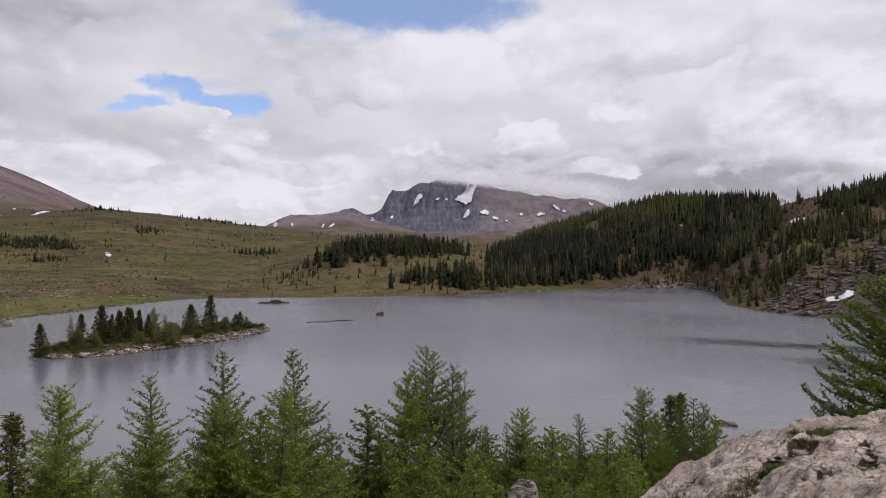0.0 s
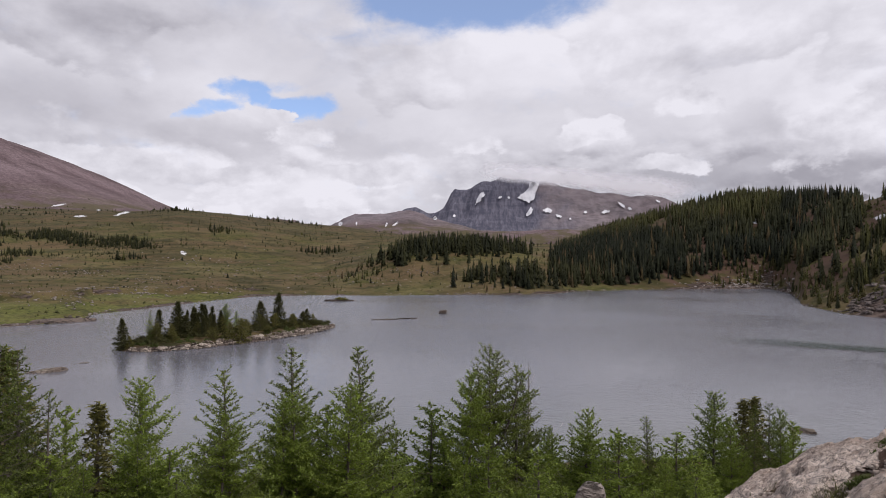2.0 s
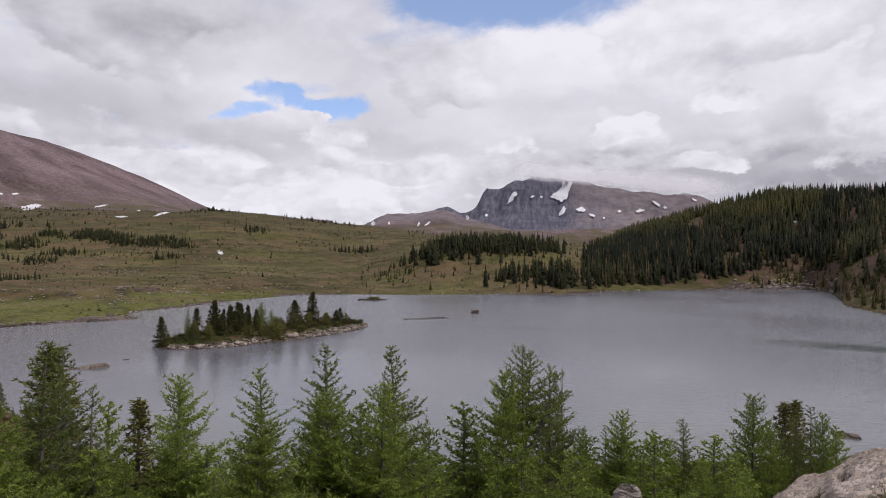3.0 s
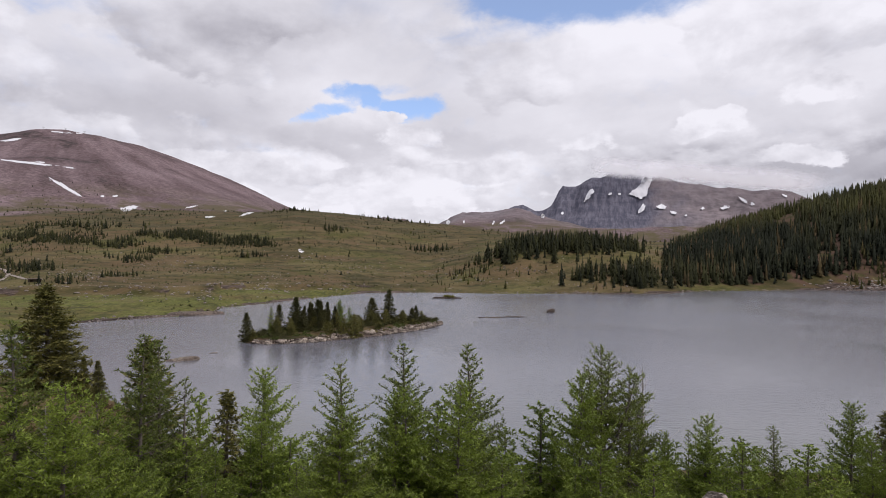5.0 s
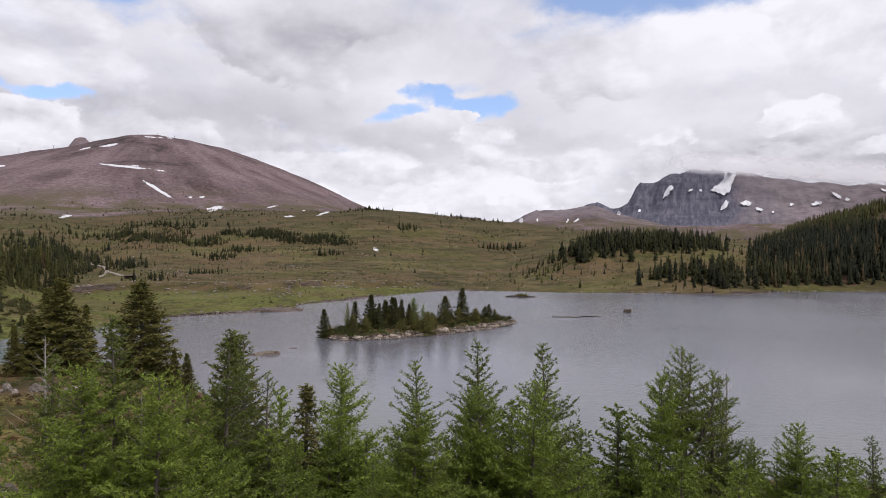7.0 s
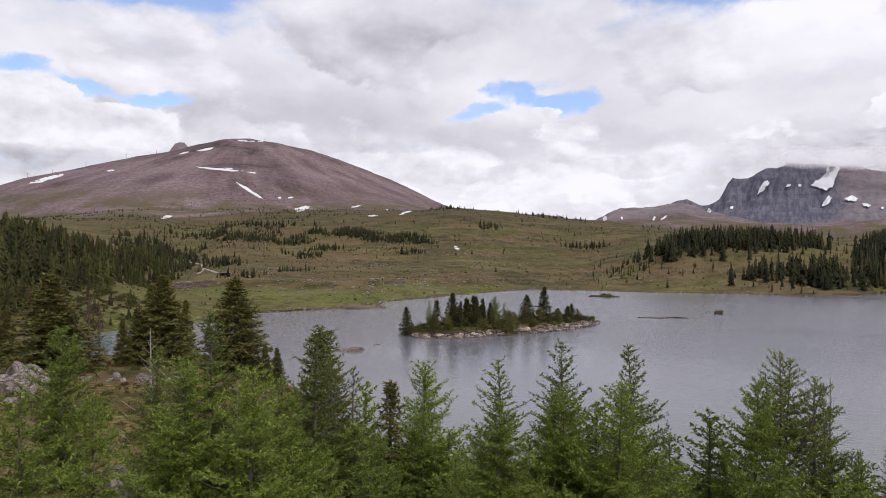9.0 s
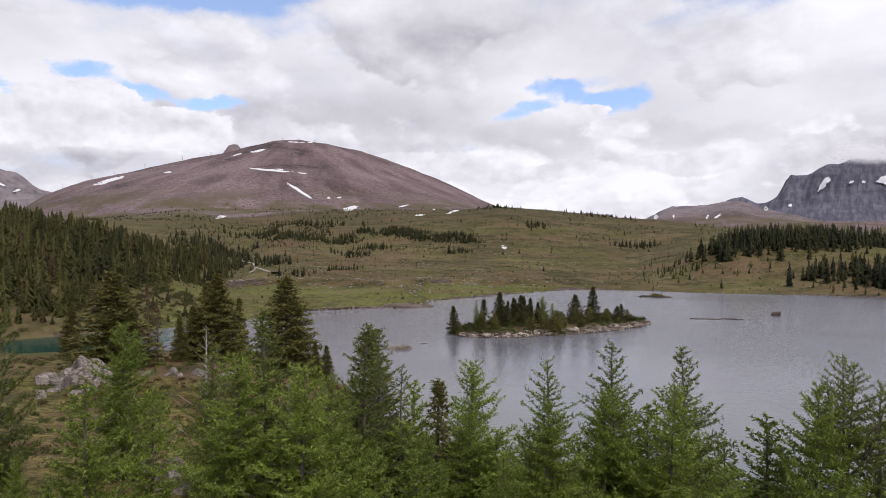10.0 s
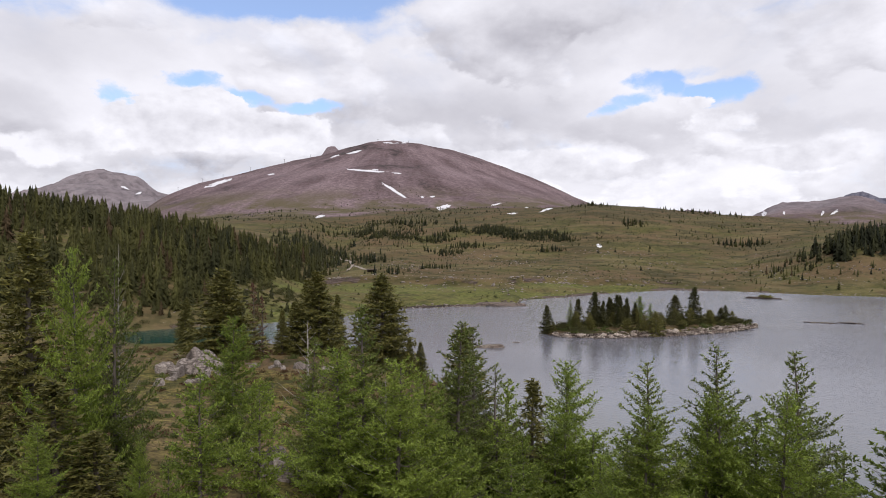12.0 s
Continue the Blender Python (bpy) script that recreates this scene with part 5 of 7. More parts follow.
# larches of the near slope: bearing, slope of sight to the top, distance, kind, width, spin
for turn, top, r, kind, wide, spin in (
        (71.0, -0.010, 34, 2, 0.62, 10), (68.2, -0.020, 37, 0, 0.8, 80), (62.2, -0.186, 29, 4, 1.15, 30), (59.3, -0.108, 47, 2, 1.0, 200), (52.9, -0.140, 42, 0, 1.0, 140),
        (48.4, -0.092, 33, 0, 1.2, 15), (45.8, -0.178, 29, 2, 1.2, 70), (50.6, -0.160, 31, 2, 1.3, 250), (43.0, -0.200, 32, 2, 1.1, 300), (40.3, -0.119, 38, 0, 1.1, 120), (38.6, -0.128, 41, 1, 1.1, 33),
        (37.0, -0.185, 40, 5, 1.0, 190), (35.9, -0.208, 43, 4, 1.0, 77), (30.4, -0.180, 47, 2, 0.95, 222), (30.9, -0.258, 42, 2, 0.9, 20), (23.8, -0.173, 29, 1, 1.1, 60), (24.4, -0.240, 28, 2, 0.95, 140), (19.6, -0.225, 33, 2, 0.8, 15), (18.7, -0.143, 36, 1, 1.1, 150),
        (18.3, -0.215, 33, 2, 0.95, 260), (12.6, -0.146, 36, 0, 1.0, 310), (14.0, -0.205, 32, 2, 0.95, 100), (15.8, -0.235, 38, 4, 1.1, 5), (9.6, -0.272, 40, 4, 1.1, 280), (6.5, -0.235, 40, 4, 1.3, 200), (8.2, -0.330, 38, 4, 1.2, 20),
        (1.4, -0.143, 41, 3, 0.95, 40), (3.2, -0.190, 39, 2, 0.9, 130), (-1.6, -0.205, 43, 0, 0.9, 230), (-3.6, -0.268, 42, 2, 0.7, 90), (-5.6, -0.262, 47, 5, 0.8, 45), (-6.8, -0.239, 44, 2, 1.0, 66), (-9.6, -0.265, 45, 4, 1.3, 170), (-10.7, -0.275, 41, 2, 0.9, 20), (-0.8, -0.178, 42.5, 5, 1.0, 211),
        (-11.9, -0.243, 43, 0, 1.0, 210), (-14.2, -0.262, 42, 4, 1.5, 320), (-13.2, -0.300, 38, 2, 1.0, 30), (-17.0, -0.201, 52, 2, 1.0, 0), (-20.0, -0.214, 47, 0, 0.8, 118), (-21.1, -0.209, 50, 5, 1.0, 57),
        (-21.9, -0.217, 49, 2, 0.75, 300), (-22.9, -0.232, 52, 4, 1.2, 190), (-18.4, -0.235, 46, 2, 0.8, 260), (73.6, -0.230, 27, 2, 1.0, 40), (66.8, -0.270, 26, 2, 0.8, 90), (57.4, -0.200, 34, 4, 1.0, 190),
        (64.6, -0.305, 27, 4, 1.2, 10), (27.6, -0.300, 48, 4, 1.2, 110), (-8.4, -0.300, 40, 4, 1.1, 0), (-15.6, -0.320, 36, 4, 1.2, 75), (21.3, -0.290, 45, 4, 1.1, 210), (34.6, -0.290, 36, 2, 0.9, 10), (-2.4, -0.33, 34, 4, 1.3, 140)):
    h = EYE + top * r - float(land(turn, r))
    plant(larches[kind], turn, r, h, spin=spin, wide=wide * float(by(turn, 5, 1.0, 11, 1.1, 32, 1.15, 36, 1.0)), group="larches on the near slope")

plant(near_larch, -35.0, 14.5, EYE - 0.03 * 14.5 - float(land(-35.0, 14.5)), spin=45, wide=1.1)

# young larches that close the gaps below
rng = np.random.RandomState(17)
for i in range(54):
    turn = -16 + 66 * (i + rng.uniform(0, 1)) / 54
    r = rng.uniform(30, 50)
    top = -rng.uniform(0.265, 0.36) if turn < 34 else -rng.uniform(0.25, 0.34)
    h = EYE + top * r - float(land(turn, r))
    if h > 1.2:
        plant(larches[4], turn, r, h, spin=rng.uniform(0, 360), wide=rng.uniform(1.2, 1.7), group="young larches", label="young green larch on the grassy slope")

# spruces of the near slope
for turn, top, r, kind, wide in ((73.9, 0.018, 40, 3, 1.0), (69.6, -0.25, 30, 2, 2.0), (72.4, -0.175, 31, 2, 1.6), (33.7, -0.203, 44, 2, 1.0), (59.7, -0.034, 112, 0, 1.3), (51.8, -0.040, 118, 1, 1.3), (52.6, -0.052, 122, 1, 1.2),
                                 (53.9, -0.085, 120, 1, 1.1), (46.4, -0.045, 122, 0, 1.2), (50.3, -0.076, 130, 1, 0.8), (55.0, -0.098, 118, 1, 0.9), (62.7, -0.075, 135, 0, 0.7), (-19.5, -0.206, 56, 2, 1.0), (-20.3, -0.202, 58, 2, 1.1),
                                 (44.0, -0.145, 120, 1, 0.9), (43.0, -0.15, 122, 1, 0.9), (39.3, -0.125, 48, 2, 1.2)):
    h = EYE + top * r - float(land(turn, r))
    plant(spruces[kind], turn, r, h, wide=wide, spin=turn * 37 % 360, group="spruces on the near slope")
for turn, top, r in ((57.3, -0.055, 118), (56.6, -0.075, 120)):
    plant(dry_spruce, turn, r, EYE + top * r - float(land(turn, r)), spin=turn * 11, group="dying spruces")


# ---- the island ----
ISLE_U = np.array([0.556, 0.831])
ISLE_V = np.array([0.831, -0.556])
ISLE_C = np.array([-94.0, 222.0])


def isle_half(u):
    """Half width towards the viewpoint, and away from it, along the island (-1 to 1)."""
    body = np.sqrt(np.clip(1 - np.abs(u) ** 3.5, 0, 1)) * (1 - 0.42 * np.clip(u, 0, 1))
    return 17.0 * body, 10.0 * body


def isle_height(u, w):
    """Height of the island at u along it and w from -1 (back shore) to 1 (front shore)."""
    x, y = ISLE_C[0] + ISLE_U[0] * u * 43 + ISLE_V[0] * w * 14, ISLE_C[1] + ISLE_U[1] * u * 43 + ISLE_V[1] * w * 14
    rim = np.clip((1 - np.abs(w)) / 0.22, 0, 1) * np.clip((1 - np.abs(u)) / 0.06, 0, 1)
    return -0.5 + rim * (1.5 + 0.5 * fbm(x, y, 5, 3, 81)) + 1.0 * np.clip(1 - w * w, 0, 1) * np.clip(1 - u * u, 0, 1) + 0.25 * fbm(x, y, 2.5, 2, 85)


def isle_spot(u, w):
    front, back = isle_half(np.asarray(u, dtype=float))
    v = np.where(np.asarray(w) > 0, w * front, w * back)
    wob = 1.2 * fbm(np.asarray(u) * 43, np.asarray(w) * 5.0, 9, 2, 87)
    return ISLE_C[0] + ISLE_U[0] * u * 43 + ISLE_V[0] * (v + wob), ISLE_C[1] + ISLE_U[1] * u * 43 + ISLE_V[1] * (v + wob)


def build_island():
    u, w = np.meshgrid(np.linspace(-1, 1, 120), np.linspace(-1, 1, 50), indexing="ij")
    x, y = isle_spot(u, w)
    V = np.stack([x, y, isle_height(u, w)], -1).reshape(-1, 3)
    i, j = np.meshgrid(np.arange(119), np.arange(49), indexing="ij")
    q = (i * 50 + j).ravel()
    one = np.ones(len(V))
    me = mesh("island", V, np.stack([q, q + 50, q + 51, q + 1], -1), M_GROUND, True, scree=one * 0, cliff=one * 0, lush=one * 0.0, bare=one * 0.9, slab=np.clip(1.2 - (1 - np.abs(w.ravel())) / 0.34, 0, 1) * 0.9, light=one * 0)
    return tagged(new("island", me), "small rocky wooded island in the lake", "island", kind="structure")


island = build_island()


def lump(seed, cuts=2, squash=0.65, rough=0.28, facets=True):
    """An angular boulder of about a metre, as arrays."""
    rng = np.random.RandomState(seed)
    bm = bmesh.new()
    bmesh.ops.create_icosphere(bm, subdivisions=cuts, radius=0.5)
    V = np.array([v.co[:] for v in bm.verts])
    F = np.array([[v.index for v in f.verts] for f in bm.faces])
    bm.free()
    if facets:
        for _ in range(9):
            n = rng.normal(size=3)
            n /= np.linalg.norm(n)
            d = rng.uniform(0.26, 0.42)
            over = np.clip(V @ n - d, 0, None)
            V = V - over[:, None] * n
    V = V * (1 + rough * 0.4 * rng.normal(size=(len(V), 1)) * 0.25)
    return V * np.array([1, rng.uniform(0.6, 0.95), squash * rng.uniform(0.8, 1.2)]), F


boulder_meshes = [mesh("boulder", *lump(200 + i, 2, 0.7), M_BOULDER) for i in range(6)]


def put_boulder(x, y, z, size, k, parent=None, label="", spin=None, group="", name="boulder"):
    ob = new(name, boulder_meshes[k % 6])
    rng = np.random.RandomState(int(abs(x * 31 + y * 17) * 10) % 100000)
    ob.matrix_basis = pose(float(x), float(y), float(z), *rng.uniform(-18, 18, 2), rng.uniform(0, 360)) @ Matrix.Diagonal((size * rng.uniform(0.8, 1.4), size, size * rng.uniform(0.7, 1.1), 1))
    if parent:
        ob.parent = parent
    else:
        tagged(ob, label, "boulder", group)
    return ob


rim_meshes = [mesh("boulder", *lump(230 + i, 2, 0.55), M_RIM) for i in range(6)]


def put_rim(x, y, z, size, k, parent):
    ob = put_boulder(x, y, z, size, k, parent)
    ob.data = rim_meshes[k % 6]


rng = np.random.RandomState(19)
for i in range(285):
    u = rng.uniform(-0.97, 0.99)
    w = 0.99 - (0.30 if u > -0.4 else 0.18) * rng.rand() ** 1.3 if i < 262 else -rng.uniform(0.85, 0.97)
    x, y = isle_spot(u, w)
    put_rim(x, y, float(isle_height(u, w)) * 0.5 + rng.uniform(0.2, 0.8), (0.6 + 1.9 * rng.rand() ** 2.0) * (1.0 if u < 0.75 else 0.6), i, island)

# rubble between the larger stones of the rim
rng = np.random.RandomState(20)
kinds = [lump(250 + i, 1, 0.7) for i in range(5)]
pieces = []
for i in range(1100):
    u = rng.uniform(-0.98, 1.0)
    w = (1.0 - (0.36 if u > -0.5 else 0.2) * rng.rand() ** 1.2) * (1 if i < 950 else -1)
    x, y = isle_spot(u, w)
    V, F = kinds[i % 5]
    s, a = 0.35 + 1.0 * rng.rand() ** 2, rng.uniform(0, 6.28)
    W = V * s * np.array([1.3, 1.0, 1.0])
    pieces.append((np.stack([x + W[:, 0] * np.cos(a) - W[:, 1] * np.sin(a), y + W[:, 0] * np.sin(a) + W[:, 1] * np.cos(a), max(0.0, float(isle_height(u, w))) + W[:, 2] + 0.15 * s], -1), F))
tagged(part("rubble", mesh("rubble", *join(pieces), M_RIM), island), "pale broken stones round the island", kind="stuff")

ISLE = dict(twigs=False, first=0.02, droop=0.6, lift=0.25, ragged=0.6, twig_gap=0.42, tuft_gap=0.40, leaf=0.55, leaf_w=0.24, leaves=3, twig_len=0.4)
isle_trees = [stock("spruce_tree", 71 + i, mat, lab, "spruce tree", girth=1.25, height=10.0, reach=re, count=c, **{**ISLE, **more}) for i, (re, c, mat, lab, more) in enumerate((
    (3.0, 96, M_BUSH, "dark green spruce standing on the rocky island", dict(power=1.0, ragged=0.4)),
    (1.7, 74, M_BUSH, "slim dark spruce standing on the rocky island", dict(power=0.75, bare=0.1)),
    (3.9, 80, M_SPRUCE, "broad bushy olive spruce on the rocky island", dict(power=0.5, ragged=0.7)),
    (1.3, 66, M_BUSH, "thin ragged spruce on the rocky island", dict(power=0.6, bare=0.25, ragged=0.8)),
))]


def isle_tree(tree, u, w, h, wide, spin, **kw):
    x, y = isle_spot(u, w)
    plant(tree, math.degrees(math.atan2(-float(x), float(y))), math.hypot(float(x), float(y)), h, z=float(isle_height(u, w)) - 0.1, wide=wide, spin=spin, **kw)


# island trees: place along and across, height, kind, width
for u, w, h, kind, wide in ((-0.96, 0.10, 9.2, 0, 1.0), (-0.93, 0.3, 3.5, 2, 1.0), (-0.72, 0.1, 6.0, 2, 0.8), (-0.53, -0.1, 12.0, 0, 1.0), (-0.50, 0.1, 7.5, 0, 1.2), (-0.42, -0.35, 8.5, 1, 0.8), (-0.35, -0.5, 9.9, 1, 0.9), (-0.31, -0.3, 10.6, 3, 1.1), (-0.27, -0.4, 10.2, 1, 0.9), (-0.22, -0.3, 9.5, 1, 0.9),
                            (-0.16, -0.1, 6.0, 2, 0.8), (0.21, 0.0, 9.8, 0, 1.25), (0.15, 0.2, 5.5, 2, 0.9), (0.30, 0.2, 5.5, 2, 0.9), (0.42, -0.3, 12.4, 0, 0.95), (0.52, 0.0, 4.5, 2, 0.9), (0.63, 0.1, 5.6, 0, 1.5), (0.70, 0.0, 6.0, 0, 1.2), (0.77, 0.0, 4.0, 2, 0.9), (-0.22, 0.90, 7.5, 2, 0.95), (-0.27, 0.7, 5.5, 2, 1.0), (-0.17, 0.75, 4.5, 2, 1.0), (-0.62, 0.15, 5.0, 2, 0.8)):
    isle_tree(isle_trees[kind], u, w, h, wide, (u * 400) % 360, group="spruces on the island")
rng = np.random.RandomState(23)
for i in range(52):
    block = i < 20
    u = rng.normal(-0.33, 0.13) if block else rng.uniform(-0.9, 0.85)
    w = rng.uniform(-0.75, 0.2) if block else rng.uniform(-0.4, 0.66)
    h = rng.uniform(5.0, 10.0) if block else 1.8 + 3.6 * rng.rand() ** 1.5
    isle_tree(isle_trees[(1, 3, 1, 0)[i % 4] if block else 2], u, w, h, rng.uniform(0.7, 1.2) if block else rng.uniform(0.8, 1.4), rng.uniform(0, 360), group="spruces on the island")
for u, w, h, kind in ((-0.76, 0.05, 10.0, 1), (-0.09, -0.3, 10.0, 2), (0.02, -0.35, 7.0, 4)):
    x, y = isle_spot(u, w)
    plant(larches[kind], math.degrees(math.atan2(-float(x), float(y))), math.hypot(float(x), float(y)), h, z=float(isle_height(u, w)) - 0.1, group="larches on the island", label="green larch standing on the rocky island")


# ---- rocks and islets in the lake ----
def rock_mass(name, turn, r, long, deep, high, seed, label, category="rock", spin=0.0, z=0.0, material=None, flat=0.5, cuts=4):
    """A weathered rock with facets and cracks; its foot sinks a little into what it stands on."""
    V, F = lump(seed, cuts, 1.0, 0.0)
    x, y, w = V.T
    V = V * (1 + 0.10 * fbm(x * 3 + 5 * w, y * 3 + 7, 0.7, 4, seed)[:, None])
    V[:, 2] = np.where(V[:, 2] > 0, V[:, 2] * (1 - flat * 0.5 * np.clip(V[:, 2] * 2, 0, 1)), V[:, 2] * 0.6)
    V = V * np.array([long / 1.0, deep / 1.0, high / 0.42])
    px, py = spot(turn, r)
    ob = new(name, mesh(name, V, F, material or M_BOULDER))
    ob.matrix_basis = pose(float(px), float(py), float(z) - 0.12 * high, 0, 0, spin)
    return tagged(ob, label, category)


rock_mass("islet", 14.75, 401, 21, 9, 2.6, 301, "low dark rocky islet with a few shrubs", "islet", 14, material=M_WET, flat=1.2)
rock_mass("islet", 10.6, 287, 13, 3.2, 1.1, 302, "thin dark rock shelf just above the water", "islet", 12, material=M_WET, flat=1.2)
rock_mass("islet", 8.7, 291, 9, 2.6, 1.0, 303, "thin dark rock shelf just above the water", "islet", 6, material=M_WET, flat=1.2)
rock_mass("rock", 5.48, 316, 4.8, 3.4, 3.2, 304, "single dark rock standing out of the lake", "rock", 30, material=M_WET, flat=0.8)
rock_mass("islet", 36.7, 190, 10.5, 4.5, 2.6, 305, "low pale brown rock islet in the lake", "islet", 40, material=M_RIM, flat=1.2)
rock_mass("islet", 34.5, 200, 3.4, 1.3, 0.6, 306, "small flat rock awash in the lake", "islet", 30, flat=1.2)
rock_mass("rock", -23.7, 124, 5.0, 3.5, 1.6, 307, "brown flat topped slab at the water's edge", "rock", -20, material=M_WET, flat=1.5)
rock_mass("islet", 0.4, 420, 5, 1.2, 0.3, 308, "small flat rock awash in the lake", "islet", 5, material=M_WET, flat=1.2)

rock_mass("rocky_spit", 35.6, 322, 30, 17, 4.2, 309, "low brown rocky spit reaching into the lake", "rock", 28, material=M_WET, flat=1.2)

# boulders and outcrops of the near slope
for i, (turn, r, long, deep, high) in enumerate(((-7.1, 14, 1.2, 1.2, 3.3), (55.8, 49, 2.4, 1.8, 1.6), (57.8, 50, 1.6, 1.2, 1.0), (59.5, 48, 1.5, 1.2, 0.9), (55.2, 43.5, 2.0, 1.5, 1.5), (53.2, 46, 2.2, 1.6, 1.2), (55.9, 47, 2.2, 1.5, 1.3), (57.6, 46, 1.8, 1.4, 1.0), (52.2, 44, 1.2, 1.0, 0.8), (51.0, 43, 1.0, 0.8, 0.6), (54.4, 45, 2.4, 1.8, 1.7), (56.6, 44, 1.6, 1.2, 0.9), (68.6, 40, 2.2, 1.3, 0.9), (61.9, 96, 4.6, 3.2, 3.4), (60.7, 99, 4.0, 3.0, 3.2), (63.4, 93, 4.0, 2.8, 2.2), (62.7, 99, 4.2, 3.0, 3.0), (61.2, 101, 3.6, 3.0, 4.2), (60.0, 95, 2.6, 2.0, 1.8), (62.2, 102, 4.4, 3.0, 4.4), (64.3, 96, 3.2, 2.4, 2.2), (61.4, 89, 2.6, 2.0, 1.4), (61.2, 94, 2.6, 2.0, 1.6), (62.6, 97, 2.4, 2.0, 1.8), (61.6, 91, 2.2, 1.6, 1.0), (60.3, 96, 1.8, 1.5, 0.9), (63.9, 90, 1.6, 1.2, 0.8),
                                                (62.3, 88, 2.4, 1.8, 1.2), (55.4, 104, 3.0, 2.0, 1.3), (57.4, 103, 2.4, 1.8, 1.1), (56.0, 102, 1.6, 1.2, 0.8), (55.0, 101, 1.4, 1.0, 0.8), (53.4, 101, 3.0, 2.0, 1.6), (51.3, 99, 2.6, 2.0, 1.2), (64.8, 86, 2.4, 2.0, 1.4), (33.2, 62, 1.4, 1.0, 0.7),
                                                (28.9, 58, 1.0, 0.8, 0.5), (47.5, 52, 1.3, 1.0, 0.7), (70.6, 62, 2.6, 1.8, 1.2))):
    rock_mass("boulder", turn, r, long, deep, high, 320 + i, "pale weathered limestone boulder on the grassy slope", "boulder", i * 57, float(land(turn, r)), M_BOULDER, 0.7)


# rocks strewn over the meadow and along the shores, far off
def strewn(name, label, turns, dists, sizes, seed, material):
    rng = np.random.RandomState(seed)
    kinds = [lump(seed + i, 1, 0.6) for i in range(6)]
    x, y = spot(turns, dists)
    z = land(turns, dists)
    Vs, Fs, k = [], [], 0
    for i in range(len(x)):
        V, F = kinds[i % 6]
        a, s = rng.uniform(0, 6.28), sizes[i]
        c, w = np.cos(a), np.sin(a)
        Vs.append(np.stack([x[i] + s * 1.4 * (V[:, 0] * c - V[:, 1] * w), y[i] + s * 1.4 * (V[:, 0] * w + V[:, 1] * c), z[i] + s * (V[:, 2] + 0.1)], -1))
        Fs.append(F + k)
        k += len(V)
    return tagged(new(name, mesh(name, np.concatenate(Vs), np.concatenate(Fs), material)), label, "rocks", kind="stuff")


rng = np.random.RandomState(91)
t, r = scatter(rng, 5200, -6, 54, 380, 800, lambda t, r: np.clip(0.10 + 0.8 * fbm(*spot(t, r), 55, 4, 93), 0, 0.8) * np.clip((900 - r) / 350, 0.15, 1))
strewn("meadow_rocks", "pale stones strewn over the grassy meadow", t, r, 0.35 + 1.5 * rng.rand(len(t)) ** 3.0, 400, M_BOULDER)
# a broken scarp of pale blocks along the ledge, and heaps of stones on the meadow
t = np.concatenate([c + rng.normal(0, w, n) for c, w, n in ((45.5, 1.6, 40), (41.0, 1.4, 50), (36.5, 1.8, 70), (31.8, 1.2, 50), (30.1, 0.3, 30), (27.5, 1.8, 40), (50.5, 1.3, 40), (23.0, 2.0, 40))])
r = ledge_at(t, *spot(t, far_shore(t) + 80)) + rng.normal(6, 8.0, len(t))
strewn("scarp_rocks", "pale broken blocks along the low scarp in the meadow", t, r, 0.5 + 2.2 * rng.rand(len(t)) ** 2.6, 500, M_BOULDER)
ts, rs = [], []
for c, s, w, n in ((43.4, -0.0345, 1.0, 60), (44.6, -0.0300, 1.2, 40), (38.0, -0.020, 2.4, 60), (34.0, -0.028, 2.4, 60), (30.0, -0.040, 2.0, 50), (41.0, -0.067, 2.8, 45), (35.0, -0.070, 2.0, 40), (8.0, -0.030, 4.0, 60), (1.0, -0.050, 3.0, 50), (12.0, -0.045, 3.0, 50), (-3.0, -0.045, 2.0, 40), (22.0, -0.030, 3.5, 60), (26.0, -0.012, 3.0, 50), (48.0, -0.020, 2.0, 40), (16.0, -0.038, 3.0, 50)):
    a = c + rng.normal(0, w * 0.5, n)
    d, _ = march(a, s + rng.normal(0, 0.0035, n), 300.0)
    ts.append(a)
    rs.append(d)
t, r = np.concatenate(ts), np.concatenate(rs)
ok = (land(t, r) > 0.4) & (r < 1300)
strewn("stone_heaps", "heaps of pale limestone blocks on the meadow", t[ok], r[ok], (0.5 + 1.7 * rng.rand(ok.sum()) ** 2.6) * np.clip(r[ok] / 600, 0.8, 1.4), 520, M_ROCK)
a = 34.9 + rng.normal(0, 0.9, 80)
strewn("spit_rocks", "brown and pale stones on the spit", a, 326 + rng.normal(0, 6, 80) + (a - 34.9) * -3, 0.4 + 1.5 * rng.rand(80) ** 2, 540, M_WET)
t = rng.uniform(-27, 52, 1500)
strewn("shore_rocks", "stones along the far shore of the lake", t, far_shore(t) + rng.uniform(-1.5, 6, 1500) * by(t, -27, 1, 0, 1.0, 40, 1.6), (0.3 + 1.5 * rng.rand(1500) ** 2.5) * np.clip(fbm(t * 3, t * 0, 9, 3, 94) + 0.75, 0.15, 1), 420, M_BOULDER)
t, r = scatter(rng, 2600, -24, -13.5, 530, 660, lambda t, r: np.clip(1 - np.abs(t + 19.5) / 5.5, 0, 1) * np.clip(1 - (r - far_shore(t)) / by(t, -24, 60, -20, 52, -14, 24), 0, 1))
strewn("talus", "pale blocks of a talus slope at the lake", t, r, 0.8 + 2.4 * rng.rand(len(t)) ** 2, 440, M_ROCK)
t, r = scatter(rng, 3600, -39, -26.5, 347, 520, lambda t, r: np.clip(1 - (r - far_shore(t)) / 110, 0.1, 1) * np.clip(0.5 + fbm(*spot(t, r), 26, 3, 95), 0, 1))
